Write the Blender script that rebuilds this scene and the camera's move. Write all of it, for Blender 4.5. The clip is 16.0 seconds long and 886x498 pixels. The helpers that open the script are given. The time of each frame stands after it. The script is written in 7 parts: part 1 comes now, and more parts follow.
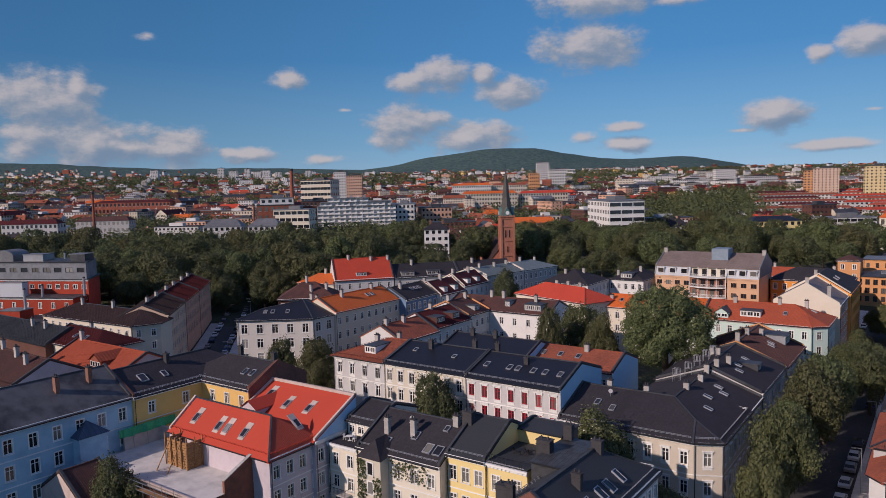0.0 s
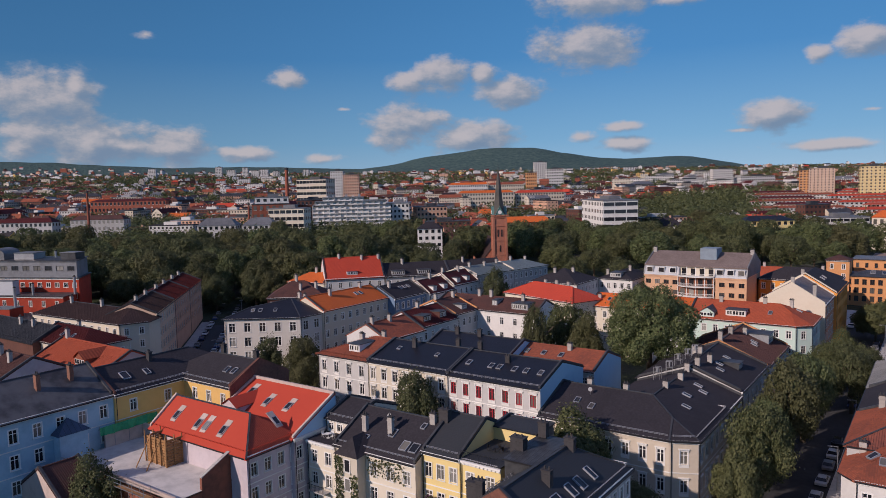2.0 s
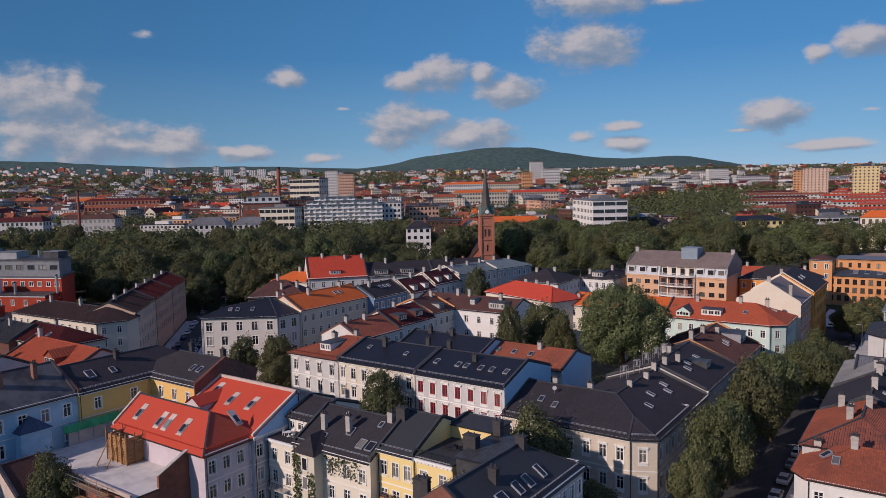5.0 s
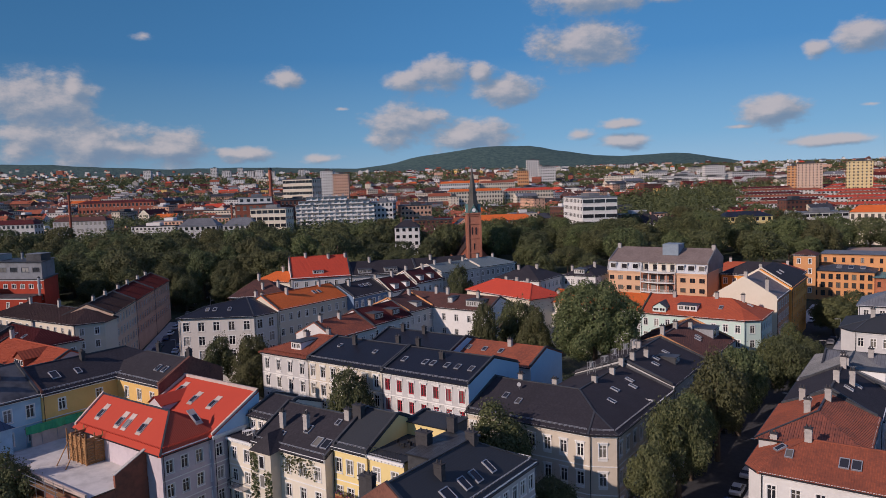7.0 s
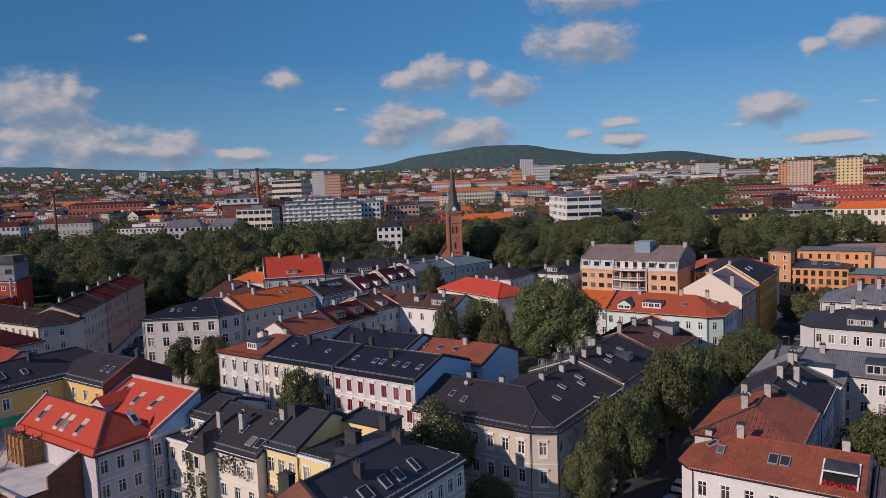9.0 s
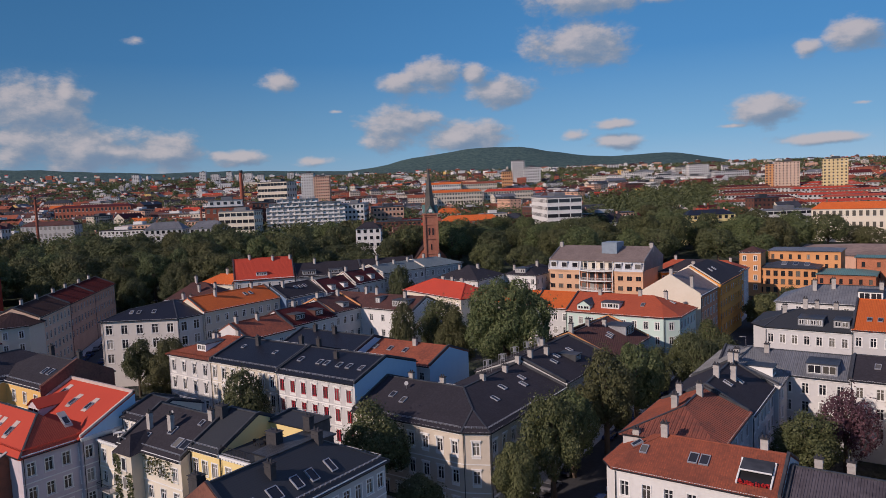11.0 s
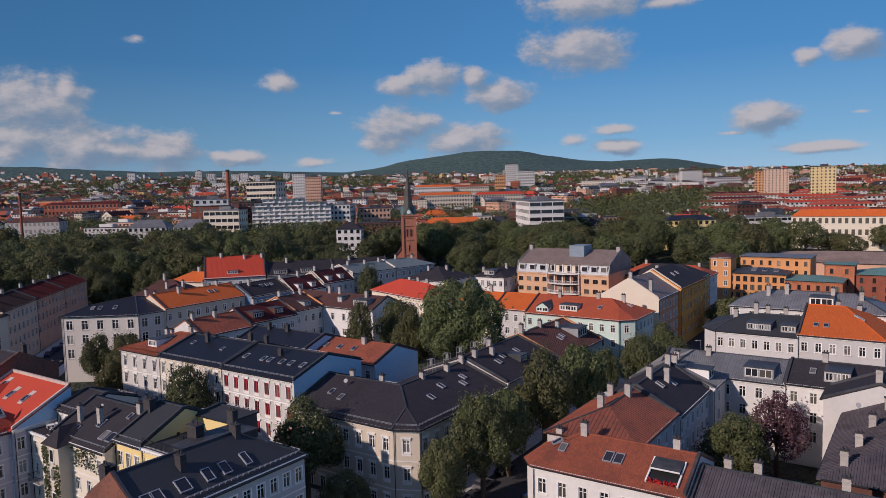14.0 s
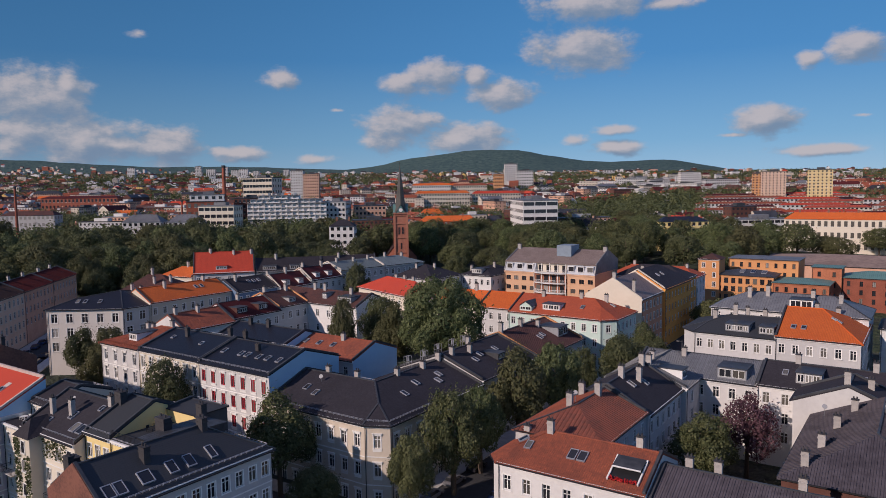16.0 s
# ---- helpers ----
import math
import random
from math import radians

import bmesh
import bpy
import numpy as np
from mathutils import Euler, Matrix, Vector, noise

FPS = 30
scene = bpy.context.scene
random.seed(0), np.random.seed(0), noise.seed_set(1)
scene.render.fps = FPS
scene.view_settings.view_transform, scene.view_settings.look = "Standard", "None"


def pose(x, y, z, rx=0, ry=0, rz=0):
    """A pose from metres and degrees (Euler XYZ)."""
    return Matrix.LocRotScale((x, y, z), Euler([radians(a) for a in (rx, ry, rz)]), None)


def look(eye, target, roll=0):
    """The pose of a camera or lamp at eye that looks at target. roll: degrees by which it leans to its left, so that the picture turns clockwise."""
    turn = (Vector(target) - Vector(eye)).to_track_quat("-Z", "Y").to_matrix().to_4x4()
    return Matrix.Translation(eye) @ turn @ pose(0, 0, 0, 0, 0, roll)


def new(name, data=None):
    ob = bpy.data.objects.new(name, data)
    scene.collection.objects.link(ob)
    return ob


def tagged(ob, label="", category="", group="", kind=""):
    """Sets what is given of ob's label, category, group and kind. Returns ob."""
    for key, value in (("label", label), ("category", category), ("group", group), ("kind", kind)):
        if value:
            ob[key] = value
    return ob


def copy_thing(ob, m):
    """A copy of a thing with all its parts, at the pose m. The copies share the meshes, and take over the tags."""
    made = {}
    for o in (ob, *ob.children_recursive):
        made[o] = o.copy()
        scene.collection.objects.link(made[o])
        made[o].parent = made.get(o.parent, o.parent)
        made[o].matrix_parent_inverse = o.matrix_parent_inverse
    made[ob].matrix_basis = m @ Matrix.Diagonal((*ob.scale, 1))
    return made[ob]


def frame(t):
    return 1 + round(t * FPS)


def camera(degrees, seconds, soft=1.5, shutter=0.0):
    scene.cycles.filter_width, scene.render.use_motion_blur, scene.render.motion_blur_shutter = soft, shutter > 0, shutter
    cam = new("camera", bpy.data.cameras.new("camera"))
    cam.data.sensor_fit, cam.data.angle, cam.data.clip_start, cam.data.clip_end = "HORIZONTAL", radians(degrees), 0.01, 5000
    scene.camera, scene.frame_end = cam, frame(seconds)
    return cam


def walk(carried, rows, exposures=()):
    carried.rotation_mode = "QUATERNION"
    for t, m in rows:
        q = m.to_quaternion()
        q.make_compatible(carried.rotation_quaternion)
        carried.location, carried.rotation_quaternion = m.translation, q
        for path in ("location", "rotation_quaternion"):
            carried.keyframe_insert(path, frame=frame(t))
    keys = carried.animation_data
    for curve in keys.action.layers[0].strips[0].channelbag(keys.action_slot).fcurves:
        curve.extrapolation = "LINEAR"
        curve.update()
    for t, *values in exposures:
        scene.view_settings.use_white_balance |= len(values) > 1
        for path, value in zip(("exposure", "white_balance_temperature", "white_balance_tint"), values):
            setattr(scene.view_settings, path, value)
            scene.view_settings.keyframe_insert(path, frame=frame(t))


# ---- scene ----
cam = camera(64.0, 16.0, 0.7)
PATH = [
    (0, (15.416, -1.348, 52.382), (14.258, 0.274, 52.211), -1.4),
    (0.5, (16.145, -0.978, 52.325), (14.989, 0.644, 52.154), -1.4),
    (1, (16.827, -0.713, 52.3), (15.672, 0.91, 52.128), -1.3),
    (1.5, (17.571, -0.399, 52.291), (16.416, 1.225, 52.119), -1.3),
    (2, (18.351, -0.107, 52.293), (17.196, 1.517, 52.12), -1.3),
    (2.5, (19.097, 0.241, 52.224), (17.944, 1.866, 52.051), -1.2),
    (3, (19.759, 0.65, 52.21), (18.607, 2.275, 52.037), -1.2),
    (3.5, (20.576, 1.08, 52.169), (19.423, 2.705, 51.996), -1.2),
    (4, (21.438, 1.583, 52.151), (20.285, 3.208, 51.978), -1.2),
    (6.5, (27.357, 5.707, 51.812), (26.204, 7.332, 51.636), -1.6),
    (7, (28.887, 6.654, 51.641), (27.734, 8.278, 51.465), -1.8),
    (7.5, (30.611, 7.866, 51.542), (29.459, 9.491, 51.365), -1.9),
    (8, (32.379, 9.14, 51.462), (31.226, 10.765, 51.285), -2.0),
    (8.5, (34.407, 10.67, 51.313), (33.255, 12.296, 51.136), -2.1),
    (9, (36.381, 12.181, 51.037), (35.23, 13.807, 50.86), -2.2),
    (11.5, (46.295, 18.815, 50.326), (45.154, 20.449, 50.157), -2.3),
    (12, (47.99, 19.665, 50.228), (46.85, 21.3, 50.063), -2.2),
    (12.5, (49.65, 20.49, 50.082), (48.512, 22.126, 49.919), -2.0),
    (13, (50.999, 21.211, 49.923), (49.862, 22.848, 49.76), -1.9),
    (13.5, (52.273, 21.904, 49.71), (51.136, 23.542, 49.546), -1.7),
    (14, (53.365, 22.481, 49.584), (52.228, 24.118, 49.42), -1.5),
    (14.5, (54.359, 23.015, 49.506), (53.224, 24.653, 49.34), -1.3),
    (15, (55.278, 23.518, 49.446), (54.143, 25.156, 49.279), -1.1),
    (15.5, (56.244, 23.903, 49.451), (55.109, 25.541, 49.283), -1.0),
    (16, (57.233, 24.311, 49.408), (56.096, 25.948, 49.24), -0.8),
]
walk(cam, [(t, look(eye, target, roll)) for t, eye, target, roll in PATH], [(0.0, 0.17, 6500, 17.0), (16.0, 0.17, 6500, 17.0)])

# ---- world and sun ----
SUN = Vector((-0.38, -1.0, 0.53)).normalized()
sun_data = bpy.data.lights.new("sun", "SUN")
sun_data.energy, sun_data.angle, sun_data.color = 3.35, radians(0.6), (1.0, 0.85, 0.745)
sun = new("sun", sun_data)
sun.matrix_world = look((0, 0, 300), Vector((0, 0, 300)) - SUN)


class Nodes:
    """A small helper to wire shader nodes."""

    def __init__(self, tree):
        self.tree = tree

    def add(self, kind, ins=None, op="", dims=""):
        n = self.tree.nodes.new(kind)
        if op:
            n.operation = op
        if dims:
            n.noise_dimensions = dims
        for k, v in (ins or {}).items():
            sock = n.inputs[k]
            if isinstance(v, bpy.types.NodeSocket):
                self.tree.links.new(v, sock)
            else:
                sock.default_value = v
        return n

    def math(self, op, a, b=0.0, c=0.0):
        return self.add("ShaderNodeMath", {0: a, 1: b, 2: c}, op).outputs[0]

    def mix(self, fac, a, b):
        n = self.add("ShaderNodeMix")
        n.data_type = "RGBA"
        for k, v in ((0, fac), (6, a), (7, b)):
            if isinstance(v, bpy.types.NodeSocket):
                self.tree.links.new(v, n.inputs[k])
            else:
                n.inputs[k].default_value = v
        return n.outputs[2]

    def noise(self, vec, scale, detail=4.0, rough=0.55, out="Fac"):
        return self.add("ShaderNodeTexNoise", {"Vector": vec, "Scale": scale, "Detail": detail, "Roughness": rough}).outputs[out]

    def ramp(self, fac, stops):
        n = self.add("ShaderNodeValToRGB", {0: fac})
        cr = n.color_ramp
        while len(cr.elements) < len(stops):
            cr.elements.new(0.5)
        for e, (p, c) in zip(cr.elements, stops):
            e.position = p
            e.color = (c, c, c, 1) if isinstance(c, float) else (*c, 1)
        return n.outputs[0]

    def span(self, v, a, b, c=0.0, d=1.0):
        n = self.add("ShaderNodeMapRange", {0: v, 1: a, 2: b, 3: c, 4: d})
        n.interpolation_type = "SMOOTHSTEP"
        return n.outputs[0]


# clouds of the day: azimuth and height over the horizon, half width and half height in degrees, and how thin they are
CLOUDS = [
    (-64.3, 6.6, 3.9, 2.3, 0.00), (-62.3, 7.6, 1.0, 0.9, 0.00), (-65.1, 4.1, 2.5, 1.7, 0.00), (-61.6, 3.8, 3.9, 1.8, 0.00), (-59.3, 3.5, 2.2, 1.0, 0.00), (-56.0, 3.4, 2.7, 1.6, 0.00),
    (-50.5, 3.0, 2.3, 0.7, 0.10), (-44.7, 2.5, 2.3, 0.5, 0.35), (-57.4, 11.5, 1.6, 0.6, 0.70), (-47.2, 8.6, 1.7, 1.1, 0.25), (-42.9, 6.3, 1.4, 0.3, 0.85), (-37.9, 8.3, 1.7, 1.1, 0.10),
    (-35.2, 8.7, 2.4, 1.4, 0.00), (-31.9, 8.7, 1.4, 0.9, 0.15), (-29.9, 7.4, 2.8, 1.2, 0.00), (-37.8, 5.3, 3.4, 1.3, 0.05), (-38.9, 3.9, 2.4, 1.1, 0.15), (-33.0, 4.0, 3.7, 1.3, 0.00),
    (-22.7, 13.8, 4.7, 1.2, 0.00), (-17.4, 13.5, 2.6, 0.6, 0.15), (-23.9, 10.5, 4.0, 1.8, 0.00), (-21.1, 4.4, 1.7, 0.5, 0.10), (-24.2, 3.7, 1.3, 0.5, 0.15), (-20.9, 3.0, 2.3, 0.7, 0.10),
    (-10.5, 4.7, 2.6, 1.2, 0.00), (-12.5, 3.7, 1.7, 0.3, 0.35), (-7.7, 8.7, 1.0, 0.7, 0.10), (-4.7, 9.3, 1.9, 1.2, 0.00), (-7.1, 2.4, 3.7, 0.5, 0.15), (-4.3, 4.7, 1.4, 0.3, 0.80),
]
world = bpy.data.worlds.new("sky")
scene.world = world
world.use_nodes = True
W = Nodes(world.node_tree)
world.node_tree.nodes.clear()
sky = W.add("ShaderNodeTexSky")
sky.sky_type, sky.sun_disc = "NISHITA", False
sky.sun_elevation, sky.sun_rotation = math.asin(SUN.z), math.atan2(SUN.x, SUN.y)
sky.altitude, sky.air_density, sky.dust_density, sky.ozone_density = 60.0, 1.0, 0.0, 4.0
way = W.add("ShaderNodeTexCoord").outputs["Generated"]
dx, dy, dz = W.add("ShaderNodeSeparateXYZ", {0: way}).outputs[:]
azim = W.math("MULTIPLY", W.math("ARCTAN2", dx, dy), 57.2958)
elev = W.math("MULTIPLY", W.math("ARCSINE", dz), 57.2958)
# clear blue that pales towards the horizon
blue = W.ramp(W.math("DIVIDE", elev, 40.0), [(0.0, (2.5, 4.1, 5.5)), (0.09, (1.4, 3.25, 5.1)), (0.25, (0.50, 2.05, 4.3)), (0.45, (0.34, 1.58, 3.55)), (1.0, (1.2, 1.6, 3.25))])
turned = W.span(azim, -75.0, -15.0, 0.64, 1.0)
blue = W.add("ShaderNodeVectorMath", {0: blue, "Scale": turned}, "SCALE").outputs[0]
clear = W.mix(0.05, blue, sky.outputs[0])


def cloud_depth(oa, oe):
    """How deep a line of sight runs through cloud: soft lumps broken up by billows."""
    at_ = W.add("ShaderNodeCombineXYZ", {0: W.math("ADD", azim, oa), 1: W.math("ADD", elev, oe)}).outputs[0]
    far = None
    for a, e, w, h, thin in CLOUDS:
        off = W.add("ShaderNodeVectorMath", {0: at_, 1: (a, e, 0)}, "SUBTRACT").outputs[0]
        off = W.add("ShaderNodeVectorMath", {0: off, 1: (1 / w, 1 / h, 0)}, "MULTIPLY").outputs[0]
        ln = W.add("ShaderNodeVectorMath", {0: off}, "LENGTH").outputs["Value"]
        ln = W.math("ADD", ln, thin) if thin else ln
        far = ln if far is None else W.math("SMOOTH_MIN", far, ln, 0.25)
    wide = W.add("ShaderNodeVectorMath", {0: at_, 1: (0.75, 1.25, 1)}, "MULTIPLY").outputs[0]
    puff = W.noise(wide, 0.55, 9.0, 0.60)
    return W.math("ADD", W.math("SUBTRACT", 1.16, far), W.math("MULTIPLY", W.math("SUBTRACT", puff, 0.5), 1.9))


here = cloud_depth(0.0, 0.0)
sunward = cloud_depth(-0.55, 0.60)
cover = W.math("MULTIPLY", W.span(here, -0.10, 0.60), W.span(elev, 0.3, 1.6))
glow = W.span(W.math("SUBTRACT", here, sunward), -0.55, 0.75)
body = W.ramp(glow, [(0.0, (1.45, 2.1, 2.95)), (0.45, (2.35, 2.7, 3.2)), (1.0, (4.1, 3.9, 3.95))])
back = W.add("ShaderNodeBackground", {"Color": W.mix(W.math("MULTIPLY", cover, 0.90), clear, body), "Strength": 0.105})
W.add("ShaderNodeOutputWorld", {"Surface": back.outputs[0]})

# ---- materials ----
MATS = {}
ROOF_KIND = {}


def mat(name, col, rough=0.8, spread=0.12, grain=3.0, big=0.25, kind="plain", metal=0.0, bump=0.15, col2=None, spec=0.3):
    """A weathered surface: base colour, two scales of variation, and relief by kind (plain, tile, sheet, felt)."""
    if name in MATS:
        return MATS[name]
    m = bpy.data.materials.new(name)
    m.use_nodes = True
    t = m.node_tree
    t.nodes.clear()
    N = Nodes(t)
    co = N.add("ShaderNodeTexCoord")
    vec = co.outputs["Object"]
    rnd = N.add("ShaderNodeObjectInfo").outputs["Random"]
    fine = N.noise(vec, grain, 5.0, 0.6)
    large = N.noise(vec, big, 3.0, 0.5)
    c1 = (*col, 1)
    c2 = (*(col2 or [v * 0.62 for v in col]), 1)
    v = N.math("ADD", N.math("MULTIPLY", fine, 0.5), N.math("MULTIPLY", large, 0.5))
    fac = N.math("MULTIPLY", N.span(v, 0.40, 0.66), min(1.0, spread * 4))
    colour = N.mix(fac, c1, c2)
    height = fine
    if kind in ("tile", "sheet", "felt"):
        uv = N.add("ShaderNodeSeparateXYZ", {0: co.outputs["UV"]})
        u, w = uv.outputs[0], uv.outputs[1]
        if kind == "tile":
            a = N.math("SINE", N.math("MULTIPLY", u, 2 * math.pi / 0.30))
            b = N.math("FRACT", N.math("MULTIPLY", w, 1 / 0.36))
            height = N.math("ADD", N.math("MULTIPLY", a, 0.5), N.math("MULTIPLY", b, -0.9))
            cell = N.add("ShaderNodeTexWhiteNoise", {"Vector": N.add("ShaderNodeCombineXYZ", {0: N.math("FLOOR", N.math("MULTIPLY", u, 1 / 0.30)), 1: N.math("FLOOR", N.math("MULTIPLY", w, 1 / 0.36))}).outputs[0]}, dims="2D").outputs[0]
            colour = N.mix(N.math("MULTIPLY", cell, 0.5), colour, c2)
            colour = N.mix(N.span(b, 0.84, 0.97, 0.0, 0.4), colour, (*[x * 0.45 for x in col], 1))
            groove = N.math("MULTIPLY", N.span(a, -1.0, -0.55, 1.0, 0.0), 0.35)
            colour = N.mix(groove, colour, (*[x * 0.45 for x in col], 1))
        elif kind == "sheet":
            f = N.math("FRACT", N.math("MULTIPLY", u, 1 / 0.62))
            height = N.span(N.math("ABSOLUTE", N.math("SUBTRACT", f, 0.5)), 0.02, 0.07, 1.0, 0.0)
            pan = N.add("ShaderNodeTexWhiteNoise", {"W": N.math("FLOOR", N.math("MULTIPLY", u, 1 / 0.62))}, dims="1D").outputs[0]
            colour = N.mix(N.math("MULTIPLY", pan, 0.28), colour, c2)
            line = N.span(N.math("ABSOLUTE", N.math("SUBTRACT", f, 0.62)), 0.03, 0.09, 0.75, 0.0)
            colour = N.mix(line, colour, (*[x * 0.4 for x in col], 1))
        else:
            b = N.math("FRACT", N.math("MULTIPLY", w, 1 / 0.30))
            row = N.add("ShaderNodeTexWhiteNoise", {"Vector": N.add("ShaderNodeCombineXYZ", {0: N.math("FLOOR", N.math("MULTIPLY", u, 1 / 0.28)), 1: N.math("FLOOR", N.math("MULTIPLY", w, 1 / 0.30))}).outputs[0]}, dims="2D").outputs[0]
            height = N.math("ADD", N.math("MULTIPLY", b, -0.8), N.math("MULTIPLY", row, 0.3))
            colour = N.mix(N.math("MULTIPLY", row, 0.55), colour, c2)
            colour = N.mix(N.span(b, 0.86, 0.98, 0.0, 0.45), colour, (*[x * 0.4 for x in col], 1))
    tone = N.add("ShaderNodeVectorMath", {0: colour, "Scale": N.math("ADD", 0.90, N.math("MULTIPLY", rnd, 0.2))}, "SCALE")
    colour = tone.outputs[0]
    bmp = N.add("ShaderNodeBump", {"Height": height, "Strength": bump * (3 if kind != "plain" else 1), "Distance": 0.06})
    sh = N.add("ShaderNodeBsdfPrincipled", {"Base Color": colour, "Roughness": rough, "Metallic": metal, "Specular IOR Level": spec, "Normal": bmp.outputs[0]})
    N.add("ShaderNodeOutputMaterial", {"Surface": sh.outputs[0]})
    MATS[name] = m
    ROOF_KIND[m.name] = kind
    return m


def glass_mat():
    m = bpy.data.materials.new("window_glass")
    m.use_nodes = True
    t = m.node_tree
    t.nodes.clear()
    N = Nodes(t)
    rnd = N.add("ShaderNodeObjectInfo").outputs["Random"]
    room = N.ramp(rnd, [(0.0, (0.012, 0.014, 0.018)), (0.7, (0.03, 0.03, 0.035)), (0.78, (0.16, 0.15, 0.13)), (0.92, (0.05, 0.045, 0.04)), (1.0, (0.3, 0.29, 0.27))])
    sh = N.add("ShaderNodeBsdfPrincipled", {"Base Color": room, "Roughness": 0.08, "Specular IOR Level": 0.5})
    N.add("ShaderNodeOutputMaterial", {"Surface": sh.outputs[0]})
    return m


def leaf_mat(name, c1, c2, c3):
    m = bpy.data.materials.new(name)
    m.use_nodes = True
    t = m.node_tree
    t.nodes.clear()
    N = Nodes(t)
    isl = N.add("ShaderNodeNewGeometry").outputs["Random Per Island"]
    rnd = N.add("ShaderNodeObjectInfo").outputs["Random"]
    col = N.ramp(isl, [(0.0, c1), (0.55, c2), (1.0, c3)])
    col = N.mix(N.math("MULTIPLY", rnd, 0.35), col, (*[0.6 * a + 0.02 for a in c1], 1))
    other = N.math("FRACT", N.math("MULTIPLY", rnd, 7.31))
    col = N.mix(N.span(other, 0.55, 1.0, 0.0, 0.45), col, (c2[0] * 1.12, c2[1] * 0.82, c2[2] * 0.85, 1))
    d = N.add("ShaderNodeBsdfPrincipled", {"Base Color": col, "Roughness": 0.65, "Specular IOR Level": 0.25})
    tr = N.add("ShaderNodeBsdfTranslucent", {"Color": col})
    mx = N.add("ShaderNodeMixShader", {0: 0.18, 1: d.outputs[0], 2: tr.outputs[0]})
    N.add("ShaderNodeOutputMaterial", {"Surface": mx.outputs[0]})
    return m


GLASS = glass_mat()
MANSARD = mat("pale_mansard_sheet", (0.48, 0.50, 0.53), 0.55, 0.1, 1.5, col2=(0.40, 0.42, 0.45))
LEAF = leaf_mat("linden_leaves", (0.050, 0.064, 0.026), (0.097, 0.110, 0.044), (0.162, 0.168, 0.076))
LEAF_DARK = leaf_mat("maple_leaves", (0.058, 0.082, 0.032), (0.112, 0.140, 0.054), (0.190, 0.208, 0.092))
LEAF_RED = leaf_mat("copper_leaves", (0.060, 0.030, 0.040), (0.110, 0.058, 0.072), (0.19, 0.11, 0.125))
BARK = mat("bark", (0.10, 0.075, 0.055), 0.9, 0.2, 6)
R_DARK = mat("dark_tiles", (0.044, 0.039, 0.046), 0.8, 0.15, 2.5, kind="felt", col2=(0.024, 0.022, 0.026), bump=0.16, spec=0.2)
R_NAVY = mat("glazed_black_tiles", (0.014, 0.016, 0.026), 0.45, 0.15, 2.5, kind="felt", col2=(0.008, 0.009, 0.014), bump=0.10, spec=0.32)
R_BRED = mat("brown_red_tiles", (0.36, 0.098, 0.050), 0.85, 0.22, 2.0, kind="tile", col2=(0.17, 0.055, 0.036))
R_RED = mat("red_tiles", (0.56, 0.070, 0.034), 0.8, 0.15, 2.0, kind="tile", col2=(0.42, 0.052, 0.03))
R_RSMOOTH = mat("red_painted_sheet", (0.47, 0.064, 0.036), 0.75, 0.12, 1.2, col2=(0.44, 0.058, 0.034), spec=0.2)
R_RCORR = mat("corrugated_red_tiles", (0.46, 0.085, 0.046), 0.8, 0.18, 2.0, kind="tile", col2=(0.33, 0.060, 0.036))
R_ORANGE = mat("orange_tiles", (0.66, 0.145, 0.028), 0.8, 0.12, 2.0, kind="tile", col2=(0.50, 0.095, 0.022))
R_RUST = mat("rust_tiles", (0.42, 0.088, 0.038), 0.8, 0.18, 2.0, kind="tile", col2=(0.28, 0.060, 0.03))
R_BROWN = mat("brown_tiles", (0.125, 0.050, 0.040), 0.85, 0.18, 2.0, kind="tile", col2=(0.055, 0.032, 0.03))
R_BSHEET = mat("brown_sheet", (0.28, 0.088, 0.054), 0.55, 0.18, 2.0, kind="sheet", col2=(0.08, 0.04, 0.034))
R_CHOC = mat("chestnut_sheet", (0.105, 0.050, 0.046), 0.6, 0.2, 1.5, kind="sheet", col2=(0.060, 0.034, 0.034), spec=0.2)
R_WINE = mat("wine_sheet", (0.098, 0.020, 0.020), 0.7, 0.15, 2.0, kind="sheet", col2=(0.065, 0.014, 0.016), spec=0.15)
R_GREY = mat("grey_sheet", (0.20, 0.205, 0.215), 0.5, 0.2, 1.2, kind="sheet", col2=(0.12, 0.125, 0.135), metal=0.2)
R_LEAD = mat("dark_grey_sheet", (0.075, 0.078, 0.085), 0.5, 0.25, 1.0, kind="sheet", col2=(0.04, 0.042, 0.048), metal=0.2)
R_PLUM = mat("plum_grey_sheet", (0.098, 0.086, 0.098), 0.6, 0.25, 1.0, kind="sheet", col2=(0.058, 0.050, 0.058), spec=0.2)
R_PATINA = mat("worn_patina_sheet", (0.095, 0.095, 0.102), 0.55, 0.5, 0.45, 0.12, col2=(0.030, 0.030, 0.034), spec=0.3)
R_DBROWN = mat("dark_brown_sheet", (0.062, 0.038, 0.036), 0.7, 0.2, 1.5, kind="sheet", col2=(0.035, 0.024, 0.024), spec=0.15)
R_SLATE = mat("grey_slate", (0.040, 0.042, 0.048), 0.75, 0.15, 1.5, kind="felt", col2=(0.034, 0.04, 0.048))
R_GG = mat("grey_green_sheet", (0.17, 0.205, 0.205), 0.55, 0.2, 1.2, kind="sheet", col2=(0.12, 0.15, 0.155))
R_TEAL = mat("copper_green_sheet", (0.12, 0.24, 0.22), 0.6, 0.15, 1.2, kind="sheet", col2=(0.09, 0.18, 0.17))
